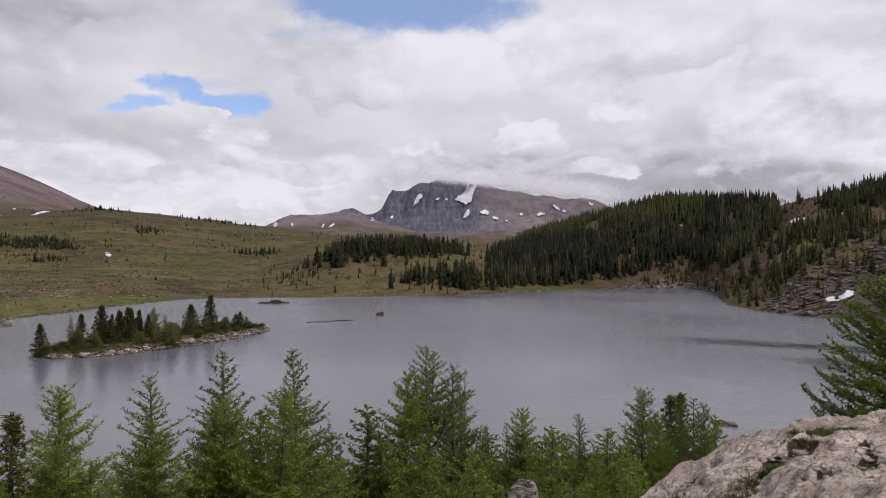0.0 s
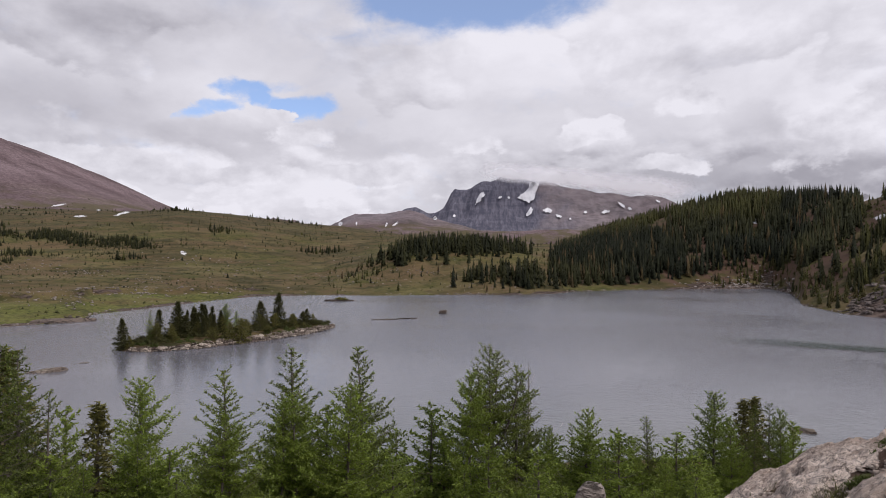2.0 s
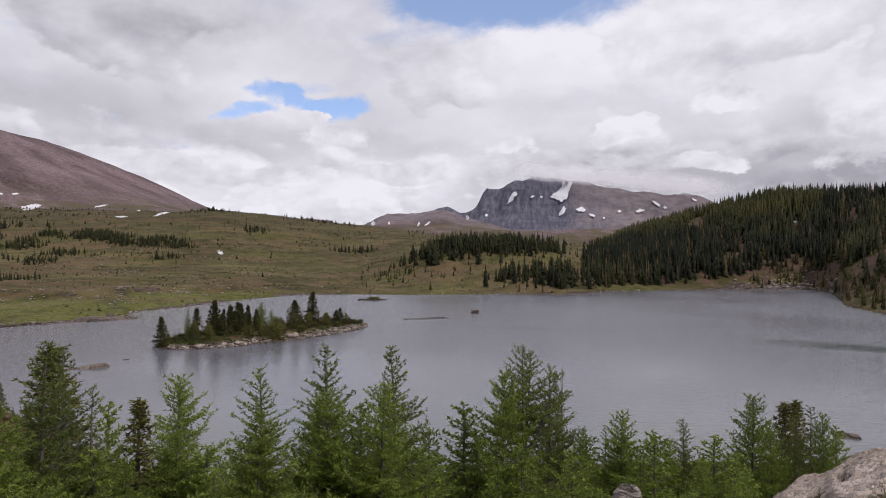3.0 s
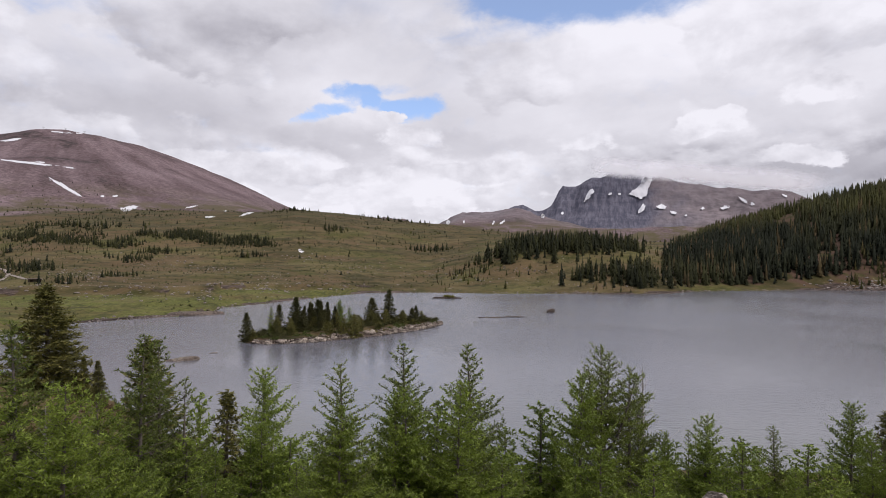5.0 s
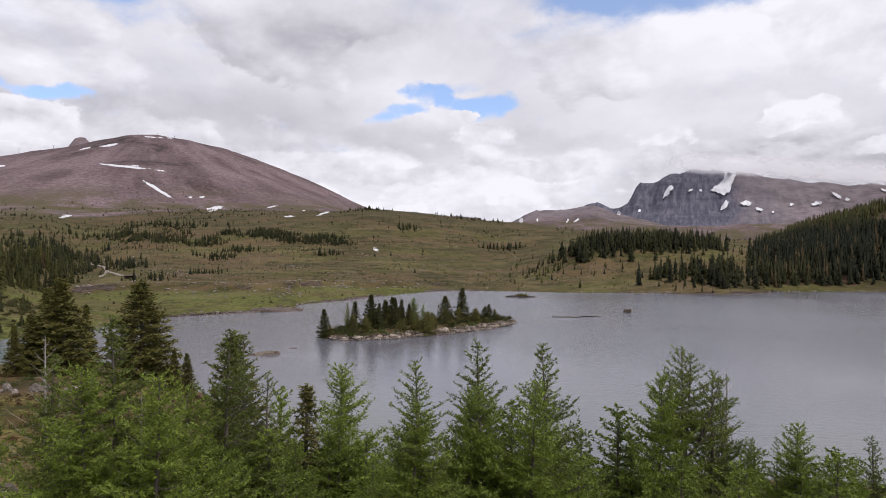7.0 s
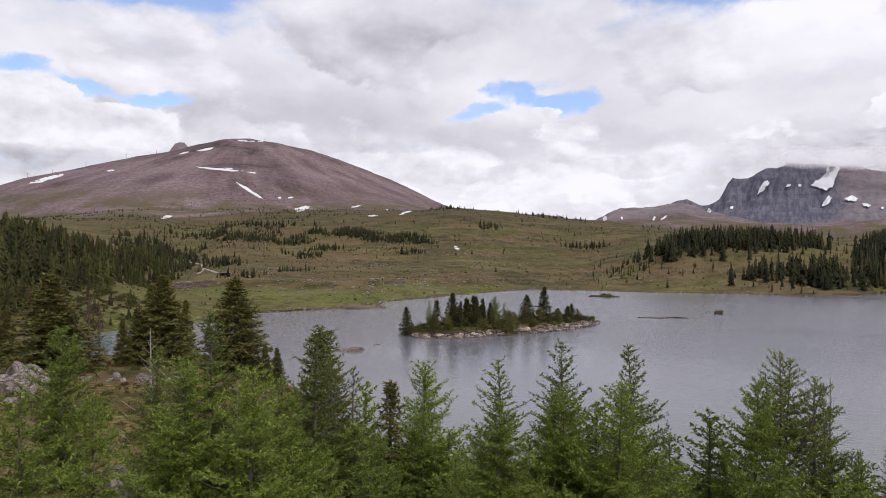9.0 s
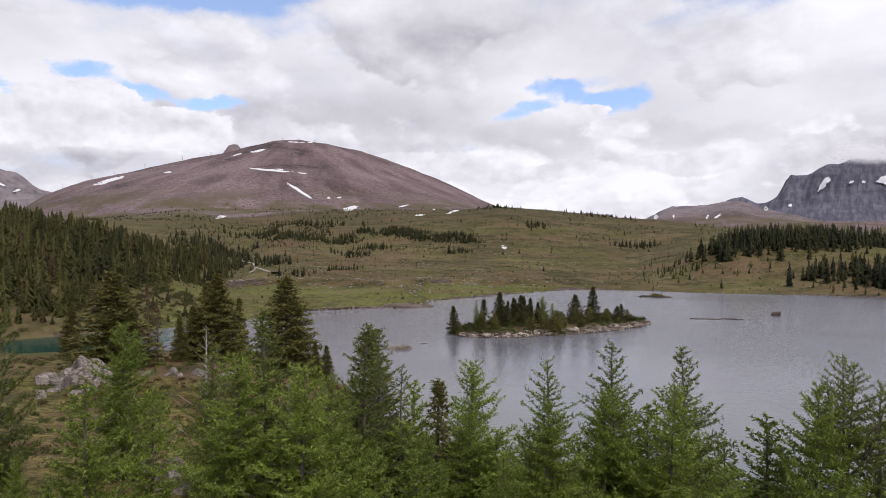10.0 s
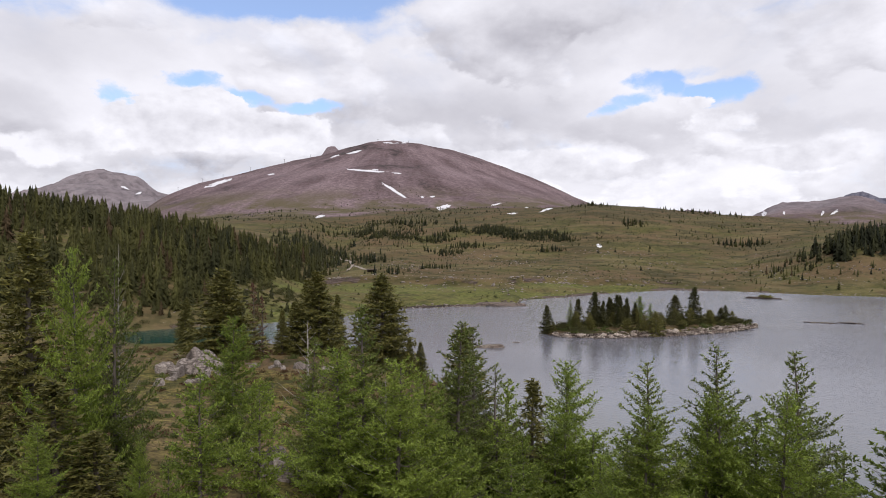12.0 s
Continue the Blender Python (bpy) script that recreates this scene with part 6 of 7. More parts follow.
strewn("slab_rocks", "brown tilted rock slabs and blocks above the shore", t, r, 0.9 + 3.6 * rng.rand(len(t)) ** 2.2, 460, M_SLAB)


def ledges(turns, dists, seed):
    """Long tilted beds of rock that stand out of the slope, one over the other."""
    rng = np.random.RandomState(seed)
    kinds = [lump(seed + i, 2, 1.0, 0.5) for i in range(6)]
    z = land(turns, dists)
    x, y = spot(turns, dists)
    pieces = []
    for i in range(len(x)):
        V, F = kinds[i % 6]
        long = 4.0 + 9.0 * rng.rand() ** 1.6
        W = V * np.array([long, rng.uniform(2.0, 4.5), rng.uniform(1.0, 2.4)])
        a, dip = radians(turns[i] + rng.uniform(-22, 10)), radians(rng.uniform(14, 32))
        W = np.stack([W[:, 0] * math.cos(dip) - W[:, 2] * math.sin(dip), W[:, 1], W[:, 0] * math.sin(dip) + W[:, 2] * math.cos(dip)], -1)
        pieces.append((np.stack([x[i] + W[:, 0] * math.cos(a) - W[:, 1] * math.sin(a), y[i] + W[:, 0] * math.sin(a) + W[:, 1] * math.cos(a), z[i] + W[:, 2] + 0.2], -1), F))
    tagged(new("rock_ledges", mesh("rock_ledges", *join(pieces), M_SLAB)), "long tilted beds of brown rock above the lake shore", "rocks", kind="stuff")


t, r = scatter(rng, 900, -39, -26.6, 349, 520, lambda t, r: np.clip(1.1 - (r - far_shore(t)) / slab_reach(t), 0, 1) * np.clip(0.7 + 0.8 * fbm(*spot(t, r), 40, 3, 97), 0, 1))
ledges(t, r, 580)
t, r = scatter(rng, 700, 52, 78, 250, 330, lambda t, r: np.clip(0.2 + fbm(*spot(t, r), 20, 3, 96), 0, 1))
strewn("bank_rocks", "stones on the grassy bank below the forest", t, r, 0.4 + 1.6 * rng.rand(len(t)) ** 3, 480, M_BOULDER)


# ---- snow ----
def snow_patch(turn, slope, wide, high, tilt, seed, label="patch of old snow on the mountainside", ragged=0.85):
    """A drift lying on the land, centred on a line of sight, with a ragged rim; wide and high in degrees."""
    nu, nv = (40, 18) if wide > 1.8 * high else (26, 40)
    u, v = np.meshgrid(np.linspace(-1.3, 1.3, nu), np.linspace(-1.3, 1.3, nv), indexing="ij")
    rag = 1.0 * fbm(u * 2.2 * min(3.0, wide / high) + seed * 3.1, v * 2.2 + seed * 1.7, 1.0, 3, 99) + 0.8 * fbm(u * 1.3 + seed, v * 1.3 - seed, 1.0, 2, 98)
    inside = (0.85 - u * u - v * v + ragged * rag * np.sqrt(u * u + v * v)) > 0
    du, dv = u * wide / 2, v * high / 2
    c, s = math.cos(radians(tilt)), math.sin(radians(tilt))
    ts, ss = (turn - (du * c - dv * s)).ravel(), (slope + np.tan(np.radians(du * s + dv * c))).ravel()
    mid = float(march(turn, slope, 330.0)[0][0])
    d, z = march(ts, ss, mid * 0.86, min(mid * 1.16, 4850), 90)
    lift = 0.9985 if mid < 3000 else 0.993
    x, y = spot(ts, d * lift)
    V = np.stack([x, y, EYE + (z - EYE) * lift], -1)
    i, j = np.meshgrid(np.arange(nu - 1), np.arange(nv - 1), indexing="ij")
    q = (i * nv + j)
    ok = inside[:-1, :-1] & inside[1:, :-1] & inside[1:, 1:] & inside[:-1, 1:]
    q = q[ok]
    if len(q) < 2:
        return None
    F = np.stack([q, q + nv, q + nv + 1, q + 1], -1)
    used, back = np.unique(F, return_inverse=True)
    ob = new("snow_patch", mesh("snow_patch", V[used], back.reshape(F.shape), M_SNOW, True))
    return tagged(ob, label, "snow", "snow patches")


SNOW = (
    (47.8, 0.1135, 4.2, 0.19, -4, 1), (45.2, 0.0835, 3.3, 0.27, -34, 2), (40.85, 0.0575, 1.5, 0.42, 10, 3), (60.0, 0.0895, 2.6, 0.32, 20, 4), (51.6, 0.0430, 0.9, 0.26, 10, 5), (48.6, 0.1415, 1.7, 0.18, 14, 6),
    (45.5, 0.1565, 1.6, 0.16, 0, 7), (31.8, 0.0535, 1.4, 0.20, 14, 8), (34.8, 0.0480, 0.9, 0.16, 8, 9), (55.7, 0.1050, 0.6, 0.16, 12, 10), (41.8, 0.0740, 0.45, 0.16, 10, 11), (42.7, 0.0735, 0.4, 0.14, 0, 12), (50.3, 0.1350, 0.9, 0.14, 20, 13),
    (27.35, -0.0015, 0.62, 0.36, -20, 14), (46.8, 0.1150, 0.7, 0.12, 0, 15), (44.3, 0.1570, 0.5, 0.12, 0, 16), (44.9, 0.1100, 0.9, 0.12, -4, 17), (36.2, 0.0620, 0.9, 0.14, 14, 18),
    (2.25, 0.0830, 0.45, 1.2, -36, 21), (2.0, 0.0880, 0.5, 0.5, 0, 43), (-2.1, 0.0610, 0.38, 1.0, -38, 24), (-3.7, 0.0630, 0.85, 0.46, -6, 25), (-4.6, 0.0545, 0.7, 0.3, -24, 26), (-8.5, 0.0600, 0.75, 0.3, 12, 27),
    (-9.9, 0.0700, 0.9, 0.26, -40, 28), (-10.6, 0.0640, 0.4, 0.24, -20, 29), (0.45, 0.0840, 0.4, 0.22, 12, 30), (-0.3, 0.0835, 0.22, 0.24, 0, 31), (-6.9, 0.0600, 0.3, 0.22, 0, 32), (14.5, 0.0420, 0.3, 0.45, -20, 33), (9.7, 0.0430, 0.75, 0.20, 38, 34),
    (10.5, 0.0420, 0.20, 0.50, -28, 35), (6.2, 0.0520, 0.4, 0.35, -40, 36), (-12.9, 0.0740, 0.5, 0.18, -30, 37), (13.1, 0.0430, 0.2, 0.3, 0, 38), (-5.6, 0.0500, 0.3, 0.2, -20, 39), (4.5, 0.0560, 0.25, 0.3, -30, 40),
    (-27.6, 0.0715, 0.65, 0.40, 4, 52), (-28.7, 0.0455, 1.1, 0.34, 12, 53), (-16.4, 0.0340, 0.3, 0.6, -8, 54), (-20.2, 0.0420, 0.35, 0.4, 0, 55), (-18.0, 0.0070, 0.35, 0.35, 0, 62), (-24.0, 0.0330, 0.35, 0.3, 0, 63), (-12.6, 0.0200, 0.2, 0.3, 0, 64), (-31.9, 0.0550, 0.8, 0.25, 30, 56), (-33.0, 0.0700, 0.8, 0.25, 30, 57),
    (33.5, 0.0570, 0.3, 0.10, 0, 58), (66.0, 0.0720, 0.5, 0.2, 20, 59), (67.0, 0.0790, 0.6, 0.2, -20, 60))
for row in SNOW:
    snow_patch(*row)


def snow_field(corners, label):
    """A larger drift on the far peak, bounded by corners given as bearing and slope, with a frayed rim."""
    c = np.array(corners)
    n = 46
    u, v = np.meshgrid(np.linspace(c[:, 0].min(), c[:, 0].max(), n), np.linspace(c[:, 1].min(), c[:, 1].max(), n), indexing="ij")
    pu = u + 0.18 * fbm(u * 3, v * 170, 1.0, 4, 151)
    pv = v + 0.003 * fbm(u * 3, v * 170, 1.0, 4, 155)
    inside = np.zeros(u.shape, dtype=bool)
    for (t0, s0), (t1, s1) in zip(c, np.roll(c, -1, axis=0)):
        cross = ((s0 > pv) != (s1 > pv)) & (pu < (t1 - t0) * (pv - s0) / (s1 - s0 + 1e-12) + t0)
        inside ^= cross
    d, z = march(u.ravel(), v.ravel(), 3700.0, 4500.0, 160)
    x, y = spot(u.ravel(), d * 0.993)
    V = np.stack([x, y, EYE + (z - EYE) * 0.993], -1)
    i, j = np.meshgrid(np.arange(n - 1), np.arange(n - 1), indexing="ij")
    q = (i * n + j)[inside[:-1, :-1] & inside[1:, :-1] & inside[1:, 1:] & inside[:-1, 1:]]
    F = np.stack([q, q + n, q + n + 1, q + 1], -1)
    used, back = np.unique(F, return_inverse=True)
    tagged(new("snow_patch", mesh("snow_patch", V[used], back.reshape(F.shape), M_SNOW, True)), label, "snow", "snow patches")


snow_field(((-2.1, 0.1075), (-2.95, 0.1075), (-2.80, 0.0930), (-2.55, 0.0790), (-2.1, 0.0745), (-1.6, 0.0790), (-1.05, 0.0830), (-1.5, 0.0890), (-1.95, 0.0980)), "steep wedge of old snow under the summit")


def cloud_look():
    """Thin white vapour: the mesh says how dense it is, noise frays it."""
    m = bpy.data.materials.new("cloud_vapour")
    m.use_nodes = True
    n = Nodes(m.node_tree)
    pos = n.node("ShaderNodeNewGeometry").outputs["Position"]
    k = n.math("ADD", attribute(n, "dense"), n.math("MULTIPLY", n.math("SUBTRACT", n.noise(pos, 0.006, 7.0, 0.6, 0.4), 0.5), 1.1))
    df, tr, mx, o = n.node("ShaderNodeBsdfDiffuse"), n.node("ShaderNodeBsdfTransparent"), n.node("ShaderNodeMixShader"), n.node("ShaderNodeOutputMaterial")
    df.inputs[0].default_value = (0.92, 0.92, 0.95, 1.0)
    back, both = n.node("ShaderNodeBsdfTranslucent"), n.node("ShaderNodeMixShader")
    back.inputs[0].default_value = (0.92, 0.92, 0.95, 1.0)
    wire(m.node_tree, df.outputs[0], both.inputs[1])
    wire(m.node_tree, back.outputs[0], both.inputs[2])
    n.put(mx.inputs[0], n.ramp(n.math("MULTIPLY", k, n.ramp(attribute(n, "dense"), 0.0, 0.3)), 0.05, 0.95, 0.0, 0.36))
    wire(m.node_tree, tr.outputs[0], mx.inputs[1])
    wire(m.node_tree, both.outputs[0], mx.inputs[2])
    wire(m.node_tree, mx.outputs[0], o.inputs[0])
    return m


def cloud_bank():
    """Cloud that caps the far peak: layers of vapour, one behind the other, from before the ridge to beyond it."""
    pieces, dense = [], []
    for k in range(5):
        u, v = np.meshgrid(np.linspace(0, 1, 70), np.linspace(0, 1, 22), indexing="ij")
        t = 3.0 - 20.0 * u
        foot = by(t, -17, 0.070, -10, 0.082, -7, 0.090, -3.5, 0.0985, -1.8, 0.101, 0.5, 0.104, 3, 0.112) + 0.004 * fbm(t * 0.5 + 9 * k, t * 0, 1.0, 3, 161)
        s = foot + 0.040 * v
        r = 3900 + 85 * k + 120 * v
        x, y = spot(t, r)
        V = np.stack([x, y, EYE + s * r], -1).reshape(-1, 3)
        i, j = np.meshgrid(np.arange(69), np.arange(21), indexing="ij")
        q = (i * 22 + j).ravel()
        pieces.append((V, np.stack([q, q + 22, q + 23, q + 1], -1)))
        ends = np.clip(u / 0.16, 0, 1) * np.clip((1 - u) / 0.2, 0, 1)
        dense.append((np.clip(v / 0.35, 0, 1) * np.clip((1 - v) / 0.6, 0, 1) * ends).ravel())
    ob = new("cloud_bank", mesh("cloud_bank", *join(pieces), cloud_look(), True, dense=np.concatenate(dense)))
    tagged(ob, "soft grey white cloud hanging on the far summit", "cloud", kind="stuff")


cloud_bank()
snow_patch(-31.3, -0.0585, 2.3, 0.50, 15, 51, "clean wedge of old snow between the slabs", 0.25)
snow_patch(-31.9, -0.0530, 1.2, 0.5, 20, 61, "clean wedge of old snow between the slabs", 0.25)


# ---- the rock in front of the viewpoint ----
def outcrop_top(t, r):
    """Height of the rock's upper face."""
    crest = by(t, -60, 28.35, -40, 28.07, -34.3, 28.00, -28.2, 27.88, -24.2, 27.54, -19.9, 27.17, -14.7, 26.64, -12.5, 26.25)
    back = by(t, -60, 28.3, -34, 28.2, -26, 27.8, -20, 27.3, -14, 26.5)
    return back + (crest - back) * np.clip((r - 4) / 5, 0, 1) ** 1.5


def build_outcrop():
    """A whaleback of limestone, split into plates, with earth in the joints."""
    rng = np.random.RandomState(77)
    t, r = np.meshgrid(np.linspace(-44, -11.5, 240), np.concatenate([np.linspace(3.4, 10.2, 160), np.linspace(10.25, 11.6, 14)]), indexing="ij")
    x, y = spot(t, r)
    z = outcrop_top(t, r)
    # plates: nearest of many seeds, drawn out along one strike
    s = np.stack([rng.uniform(0.2, 10, 240), rng.uniform(0.5, 10, 240)], -1)
    ca, sa = math.cos(radians(34)), math.sin(radians(34))
    wx, wy = x + 0.45 * fbm(x, y, 1.1, 4, 101), y + 0.45 * fbm(x, y, 1.1, 4, 105)
    pu, pv = (wx * ca + wy * sa) * 0.55, -wx * sa + wy * ca
    su, sv = (s[:, 0] * ca + s[:, 1] * sa) * 0.55, -s[:, 0] * sa + s[:, 1] * ca
    d = np.sqrt((pu[..., None] - su) ** 2 + (pv[..., None] - sv) ** 2)
    order = np.argsort(d, axis=-1)[..., :2]
    d1, d2 = np.take_along_axis(d, order[..., :1], -1)[..., 0], np.take_along_axis(d, order[..., 1:], -1)[..., 0]
    lift = rng.uniform(-0.05, 0.045, 240)[order[..., 0]]
    tilt = rng.uniform(-0.11, 0.11, (240, 2))[order[..., 0]]
    z = z + lift + tilt[..., 0] * (x - s[order[..., 0], 0]) + tilt[..., 1] * (y - s[order[..., 0], 1])
    joint = np.clip(1 - (d2 - d1) / 0.09, 0, 1)
    wide = np.clip(fbm(x, y, 1.6, 3, 109) * 2.6 + 0.15, 0, 1)  # some joints are broad and full of earth
    z = z - joint * (0.03 + 0.07 * wide)
    z = z + 0.035 * fbm(x, y, 0.9, 5, 111) + 0.05 * fbm(pu, pv * 1.6, 0.30, 4, 113, True) + 0.022 * fbm(pu * 0.7, pv * 2.2, 0.35, 3, 115, True) + 0.045 * fbm(x, y, 0.16, 3, 119, True)
    pocket = 0.0  # hollows that hold earth: bearing, distance, half width and half length
    for ct, cr, wt, wr in ((-30.8, 8.7, 1.5, 0.30), (-29.0, 8.0, 1.0, 0.22), (-27.3, 7.7, 1.2, 0.20), (-25.6, 7.3, 1.3, 0.20), (-24.2, 6.95, 1.6, 0.26), (-20.8, 8.3, 0.9, 0.22), (-19.4, 7.9, 1.2, 0.25), (-30.5, 6.9, 1.2, 0.16), (-33.3, 7.6, 0.6, 0.6), (-22.0, 7.0, 0.8, 0.3)):
        pocket = np.maximum(pocket, np.exp(-((t - ct) / wt) ** 2 - ((r - cr) / wr) ** 2))
    pocket = np.clip(pocket * (1.2 + 1.4 * fbm(x, y, 0.4, 4, 121)), 0, 1)
    z = z - 0.07 * pocket
    soil = np.clip(joint * 0.7 * (0.1 + wide) + pocket, 0, 1)
    # rounded far and left sides, which go down into the slope
    far = 9.3 + 0.5 * fbm(t * 0.12, t * 0, 1.0, 3, 123) + by(t, -58, 1.0, -34, 0.3, -20, 0, -13, -0.9)
    fall = np.clip((r - far + 0.5) / 1.6, 0, 1)
    z = z - 2.4 * fall**1.8
    side = np.clip((t + 13.6 + 0.8 * fbm(r, r * 0, 1.2, 3, 125)) / 2.6, 0, 1)
    z = z - 2.2 * side**1.5
    near = np.clip((3.9 - r) / 0.5, 0, 1)
    z = z - 0.5 * near
    n = t.shape[1]
    V = np.stack([x, y, z], -1).reshape(-1, 3)
    i, j = np.meshgrid(np.arange(t.shape[0] - 1), np.arange(n - 1), indexing="ij")
    q = (i * n + j).ravel()
    F = np.stack([q, q + n, q + n + 1, q + 1], -1)[:, ::-1]
    root = thing("rock_outcrop", Matrix.Identity(4), "pale cracked limestone outcrop with soil and grass in its joints", "rock")
    # the plates, gathered into the few large slabs that the main joints part
    heads = s[:: 24]
    owner = np.argmin(((s[:, None] - heads[None]) ** 2).sum(-1), axis=1)[order[..., 0]].ravel()[F[:, 0]]
    for k in range(len(heads)):
        f = F[owner == k]
        if len(f) < 60:
            f = f[:0]
        if len(f):
            used, back = np.unique(f, return_inverse=True)
            part("slab", mesh("slab", V[used], back.reshape(f.shape), M_OUTCROP, True, soil=soil.ravel()[used]), root)
    return V, soil.ravel()


rock_verts, rock_soil = build_outcrop()


def blades(name, label, places, rng, count, length, width, material, spread=0.08):
    """Tufts of narrow blades at places (n, 3)."""
    c = np.repeat(places, count, axis=0) + rng.normal(size=(len(places) * count, 3)) * np.array([spread, spread, 0.0])
    n = len(c)
    d = np.stack([rng.normal(0, 0.42, n), rng.normal(0, 0.42, n), np.ones(n)], -1)
    d /= np.linalg.norm(d, axis=1, keepdims=True)
    s = np.stack([rng.normal(size=n), rng.normal(size=n), np.zeros(n)], -1)
    s /= np.linalg.norm(s, axis=1, keepdims=True)
    ln = length * rng.uniform(0.5, 1.3, (n, 1))
    bend = np.stack([d[:, 0], d[:, 1], np.zeros(n)], -1) * ln * 0.8
    a, b = c - s * width / 2, c + s * width / 2
    m = c + d * ln * 0.6
    V = np.stack([a, b, m + s * width * 0.35, m - s * width * 0.35, c + d * ln + bend - np.array([0, 0, 0.1]) * ln], 1).reshape(-1, 3)
    k = np.arange(n)[:, None] * 5
    F = np.concatenate([k + [0, 1, 2], k + [0, 2, 3], k + [3, 2, 4]])
    return tagged(new(name, mesh(name, V, F, material)), label, "grass", kind="stuff")


rng = np.random.RandomState(131)
ok = np.where((rock_soil > 0.55) & (np.hypot(rock_verts[:, 0], rock_verts[:, 1]) < 9.3))[0]
pick = rng.choice(ok, 420)
clump = fbm(rock_verts[pick, 0], rock_verts[pick, 1], 0.7, 2, 133) > -0.05
blades("rock_grass", "short grass tufts growing in the rock joints", rock_verts[pick[clump]], rng, 8, 0.11, 0.006, M_BLADE, 0.06)


def chips():
    """Loose flakes of stone lying in the joints of the rock."""
    rng = np.random.RandomState(135)
    ok = np.where((rock_soil > 0.35) & (np.hypot(rock_verts[:, 0], rock_verts[:, 1]) < 9.0))[0]
    kinds = [lump(560 + i, 1, 0.5) for i in range(6)]
    pieces = []
    for i, v in enumerate(rng.choice(ok, 420)):
        V, F = kinds[i % 6]
        s, a = 0.03 + 0.13 * rng.rand() ** 2.2, rng.uniform(0, 6.28)
        W = V * s * np.array([1.5, 1.0, 0.8])
        pieces.append((rock_verts[v] + np.stack([W[:, 0] * np.cos(a) - W[:, 1] * np.sin(a), W[:, 0] * np.sin(a) + W[:, 1] * np.cos(a), W[:, 2] + 0.12 * s], -1), F))
    tagged(new("stone_chips", mesh("stone_chips", *join(pieces), M_OUTCROP)), "loose pale stone flakes lying on the rock", "stones", kind="stuff")


chips()


def leaf_heap(name, label, centres, sizes, rng, leaves, leaf, width, material, category="shrub"):
    """Low shrubs: heaps of small leaves round a few stems, joined into one."""
    Cs, As = [], []
    for c, s in zip(centres, sizes):
        d = rng.normal(size=(leaves, 3))
        d[:, 2] = np.abs(d[:, 2])
        d /= np.linalg.norm(d, axis=1, keepdims=True)
        rad = s * rng.uniform(0.35, 1.0, (leaves, 1)) * (1 + 0.35 * np.sin(d[:, :1] * 5 + s * 9))
        Cs.append(c + d * rad * np.array([1, 1, 0.62]))
        As.append(d)
    V, F = tufts(np.concatenate(Cs), np.concatenate(As), rng, leaf, width, 3)
    return tagged(new(name, mesh(name, V, F, material)), label, category, kind="stuff")


# low juniper and heath on the crown of the rock
pts = []
for turn, r, n, w in ((-29.6, 8.5, 16, 0.55), (-31.4, 8.6, 16, 0.6), (-16.6, 8.6, 8, 0.35), (-27.0, 7.4, 5, 0.2)):
    for _ in range(n):
        t2, r2 = turn + rng.normal(0, 1.6 * w), r + rng.normal(0, 0.35 * w)
        x, y = spot(t2, r2)
        pts.append((float(x), float(y), float(outcrop_top(t2, r2)) - 0.02))
leaf_heap("juniper_mat", "low green juniper mat on the rock", np.array(pts), rng.uniform(0.05, 0.11, len(pts)), rng, 80, 0.030, 0.012, M_SHRUB)

# shrubs and long grass of the near slope
t, r = scatter(rng, 620, -24, 78, 27, 100, lambda t, r: np.clip(0.35 + 0.9 * fbm(*spot(t, r), 14, 3, 135), 0, 1))
keep = r < near_shore(t) - 2
t, r = t[keep], r[keep]
x, y = spot(t, r)
leaf_heap("willow_shrubs", "low green willow and heath shrubs on the slope", np.stack([x, y, land(t, r)], -1), rng.uniform(0.35, 1.0, len(t)), rng, 70, 0.20, 0.085, M_SHRUB)
t, r = scatter(rng, 330, -22, 36, 58, 98)
keep = r < near_shore(t) - 1
t, r = t[keep], r[keep]
x, y = spot(t, r)
leaf_heap("shore_shrubs", "green willow shrubs along the near shore", np.stack([x, y, land(t, r)], -1), rng.uniform(0.6, 1.5, len(t)), rng, 60, 0.26, 0.11, M_SHRUB)
t, r = scatter(rng, 4200, -24, 78, 24, 112)
keep = r < near_shore(t) - 0.5
t, r = t[keep], r[keep]
x, y = spot(t, r)
blades("slope_grass", "long green and straw coloured grass on the slope", np.stack([x, y, land(t, r)], -1), rng, 7, 0.42, 0.035, M_BLADE, 0.28)
t, r = scatter(rng, 2600, 40, 79, 36, 135, lambda t, r: np.clip(0.35 + 1.2 * fbm(*spot(t, r), 11, 3, 137), 0, 1))
x, y = spot(t, r)
leaf_heap("heath", "rusty brown low heath on the slope", np.stack([x, y, land(t, r)], -1), rng.uniform(0.3, 0.85, len(t)), rng, 26, 0.22, 0.10, M_HEATH)
t, r = scatter(rng, 420, 44, 79, 45, 135, lambda t, r: np.clip(0.45 - 1.2 * fbm(*spot(t, r), 11, 3, 137), 0, 1))
x, y = spot(t, r)
leaf_heap("dwarf_willow", "low green dwarf willow on the slope", np.stack([x, y, land(t, r)], -1), rng.uniform(0.4, 1.1, len(t)), rng, 50, 0.22, 0.1, M_SHRUB)
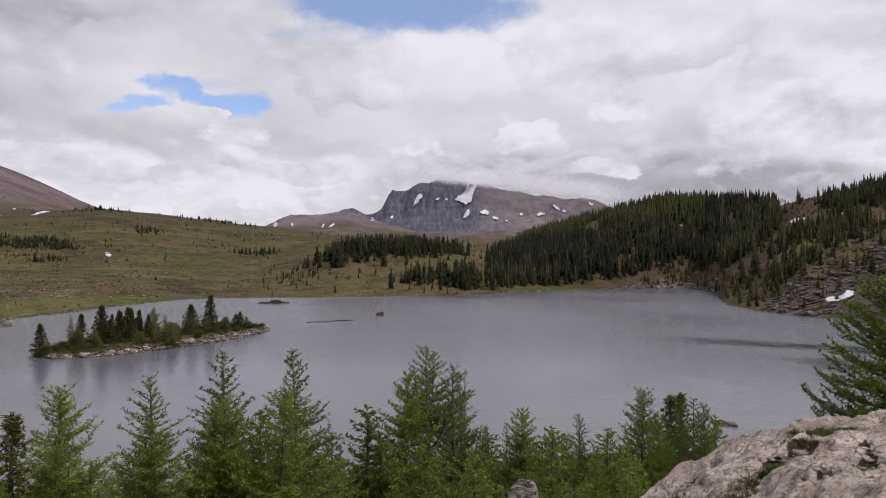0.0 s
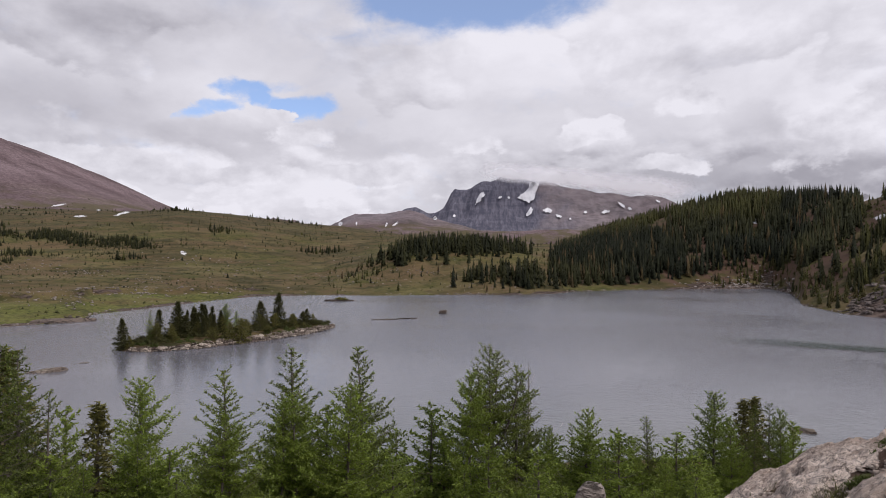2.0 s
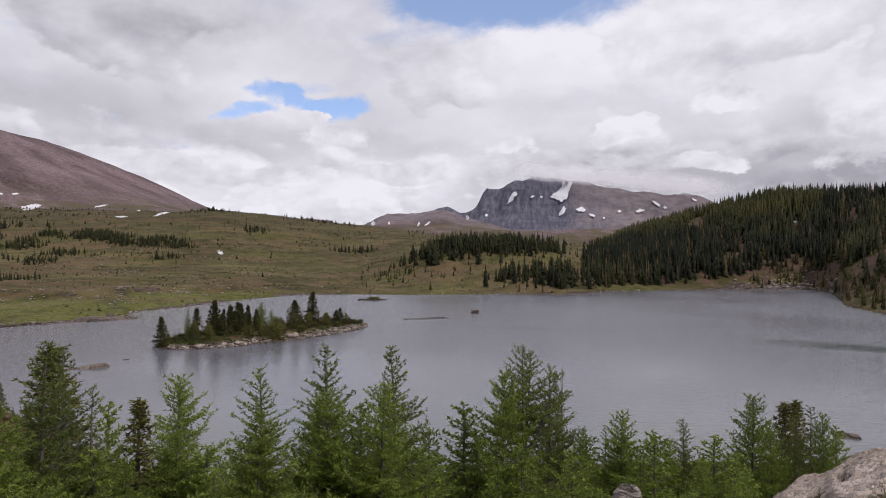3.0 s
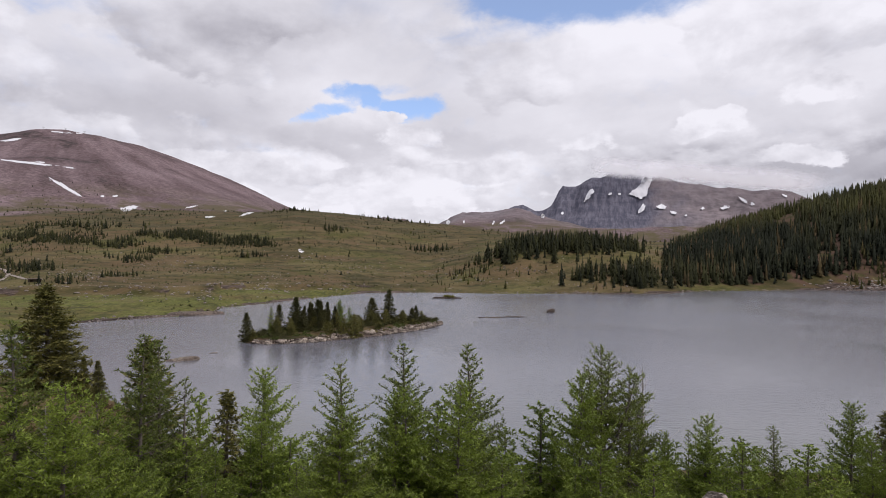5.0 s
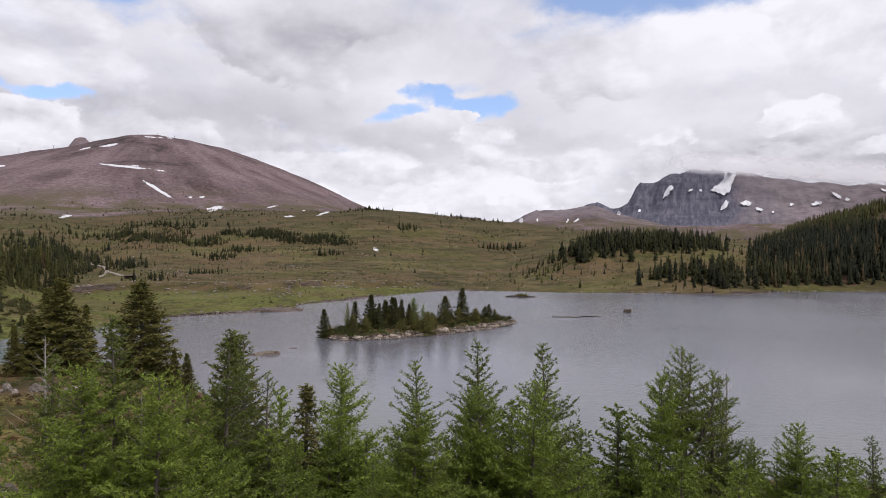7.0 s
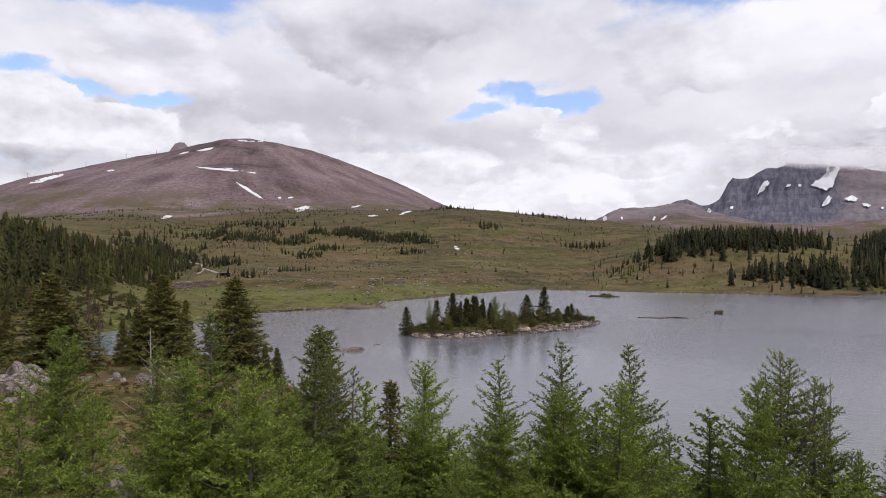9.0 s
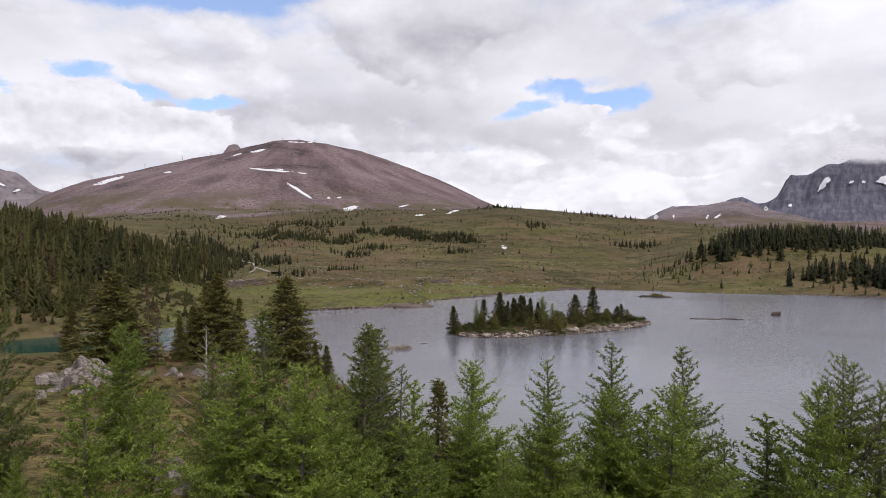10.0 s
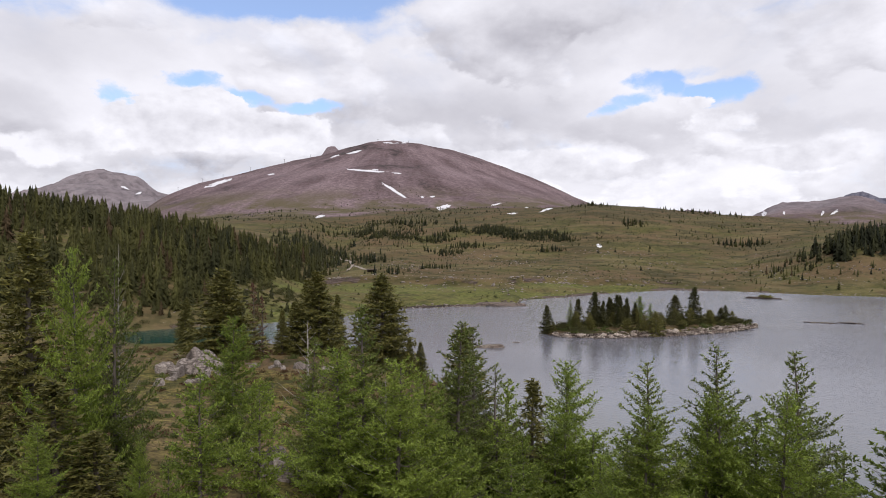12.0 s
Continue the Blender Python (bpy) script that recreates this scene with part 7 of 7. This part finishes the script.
# shrubs of the island and the far islet
u, w = rng.uniform(-0.95, 0.9, 150), rng.uniform(-0.8, 0.80, 150)
x, y = isle_spot(u, w)
leaf_heap("island_shrubs", "low green and brown shrubs covering the island", np.stack([x, y, isle_height(u, w)], -1), rng.uniform(0.6, 1.7, 150), rng, 50, 0.42, 0.20, M_SHRUB)
u, w = rng.uniform(-0.92, 0.87, 110), rng.uniform(-0.7, 0.68, 110)
x, y = isle_spot(u, w)
leaf_heap("dwarf_spruces", "dense dark dwarf spruce between the island trees", np.stack([x, y, isle_height(u, w) + 0.6], -1), rng.uniform(0.9, 2.4, 110), rng, 80, 0.5, 0.22, M_BUSH)
x, y = spot(14.6 + rng.normal(0, 0.35, 8), 401 + rng.normal(0, 1.2, 8))
leaf_heap("islet_shrubs", "dark shrubs on the low islet", np.stack([x, y, np.full(8, 0.9)], -1), rng.uniform(0.9, 2.2, 8), rng, 60, 0.6, 0.25, M_SPRUCE)

t, r = scatter(rng, 1100, 53, 79, 246, 340, lambda t, r: np.clip(0.55 + 0.9 * fbm(*spot(t, r), 22, 3, 139), 0, 1))
x, y = spot(t, r)
leaf_heap("bank_shrubs", "dark green shrubs on the bank below the forest", np.stack([x, y, land(t, r)], -1), rng.uniform(0.8, 2.2, len(t)), rng, 50, 0.5, 0.24, M_BUSH)

# dead trees
for turn, top, r, spin, wide in ((53.2, -0.112, 44, 30, 0.9), (29.9, -0.285, 43, 120, 1.3), (68.0, 0.002, 37.3, 200, 0.35), (-1.9, -0.17, 44, 20, 1.0), (46.8, -0.20, 30, 70, 1.0)):
    plant(snag, turn, r, EYE + top * r - float(land(turn, r)), spin=spin, wide=wide, group="dead trees")
x, y = isle_spot(0.04, -0.3)
plant(snag, math.degrees(math.atan2(-float(x), float(y))), math.hypot(float(x), float(y)), 8.5, z=float(isle_height(0.04, -0.3)) - 0.1, wide=0.7, tilt=-24, spin=60, label="dead leaning tree on the island", group="dead trees")


# ---- trail over the meadow ----
def trail(name, points, width, label):
    t = np.interp(np.linspace(0, 1, 60), np.linspace(0, 1, len(points)), [p[0] for p in points])
    s = np.interp(np.linspace(0, 1, 60), np.linspace(0, 1, len(points)), [p[1] for p in points])
    t = t + 0.10 * fbm(np.arange(60) * 0.2, np.zeros(60), 1.0, 3, 141)
    d, _ = march(t, s, 330.0)
    c = np.stack(spot(t, d), -1)
    g = np.gradient(c, axis=0)
    g /= np.linalg.norm(g, axis=1, keepdims=True) + 1e-9
    side = np.stack([-g[:, 1], g[:, 0]], -1) * width / 2
    V = []
    for k in (-1, -0.33, 0.33, 1):
        p = c + side * k
        V.append(np.stack([p[:, 0], p[:, 1], land(np.degrees(np.arctan2(-p[:, 0], p[:, 1])), np.hypot(p[:, 0], p[:, 1])) + 0.35], -1))
    V = np.concatenate(V)
    i = np.arange(59)
    F = np.concatenate([np.stack([k * 60 + i, k * 60 + i + 1, (k + 1) * 60 + i + 1, (k + 1) * 60 + i], -1) for k in range(3)])
    return tagged(new(name, mesh(name, V, F, M_GRAVEL, True)), label, "path", kind="structure")


trail("path", ((50.6, -0.0190), (50.1, -0.0207), (49.1, -0.0256), (48.75, -0.0310), (48.9, -0.035), (49.3, -0.0397)), 2.6, "pale gravel trail winding over the meadow")
trail("path", ((48.85, -0.0315), (48.3, -0.0350), (47.7, -0.0385), (46.9, -0.040)), 2.2, "pale gravel branch of the trail, leading to the shelter")


# ---- a low shelter by the trail, and lift pylons on the rounded mountain ----
def box(name, size, at, material, parent, label="", bevel=0.03, tilt=0.0):
    bm = bmesh.new()
    bmesh.ops.create_cube(bm, size=1.0)
    bmesh.ops.scale(bm, vec=size, verts=bm.verts)
    bmesh.ops.bevel(bm, geom=bm.edges[:], offset=bevel, segments=1, affect="EDGES")
    me = bpy.data.meshes.new(name)
    bm.to_mesh(me)
    bm.free()
    me.materials.append(material)
    ob = part(name, me, parent, label)
    ob.matrix_basis = pose(*at, tilt, 0, 0)
    return ob


def wood_look(n, pos):
    k = n.noise(pos, 2.0, 5.0, 0.6)
    return n.mix(k, (0.050, 0.036, 0.028), (0.130, 0.100, 0.080)), k, 0.02


def steel_look(n, pos):
    k = n.noise(pos, 3.0, 4.0, 0.6)
    return n.mix(k, (0.16, 0.16, 0.165), (0.30, 0.30, 0.31)), k, 0.01, 0.5


M_WOOD = surface("dark_timber", wood_look, 0.85, 0.2)
M_STEEL = surface("galvanised_steel", steel_look, 0.5, 0.4)


def shelter(turn, slope):
    d = float(march(turn, slope, 330.0)[0][0])
    x, y = spot(turn, d)
    hut = thing("shelter", pose(float(x), float(y), float(land(turn, d)) - 0.1, 0, 0, turn + 12), "small low dark timber shelter beside the trail", "hut")
    box("wall", (6.4, 0.2, 1.7), (0, 1.4, 0.85), M_WOOD, hut)
    box("wall", (0.2, 2.8, 1.7), (-3.1, 0, 0.85), M_WOOD, hut)
    box("wall", (0.2, 2.8, 1.7), (3.1, 0, 0.85), M_WOOD, hut)
    for k in (-2.9, 0.0, 2.9):
        box("post", (0.18, 0.18, 1.6), (k, -1.4, 0.8), M_WOOD, hut)
    box("roof", (7.4, 4.2, 0.22), (0, 0, 1.9), M_WOOD, hut, "dark plank roof", 0.05, 5.0)


shelter(47.2, -0.0415)


def pylon(turn, r, height):
    x, y = spot(turn, r)
    root = thing("lift_pylon", pose(float(x), float(y), float(land(turn, r)) - 1.0, 0, 0, turn), "thin grey steel ski lift pylon on the ridge", "pylon", "ski lift pylons")
    V, F = tube([(0, 0, 0), (0, 0, height * 0.5), (0, 0, height)], [0.7, 0.55, 0.4], 8)
    part("mast", mesh("mast", V, F, M_STEEL, True), root)
    box("crossarm", (7.0, 0.7, 0.6), (0, 0, height - 0.4), M_STEEL, root)
    for k in (-3.0, 3.0):
        box("sheave_beam", (0.5, 2.6, 0.5), (k, 0, height - 0.9), M_STEEL, root)


for turn, r, h in ((66.3, 2440, 13), (64.7, 2440, 13), (63.1, 2445, 12), (61.2, 2450, 13), (59.6, 2450, 12), (57.4, 2450, 14), (54.6, 2450, 13), (52.4, 2450, 12), (46.6, 2455, 12), (45.2, 2455, 10), (43.9, 2455, 11)):
    pylon(turn, r, h)
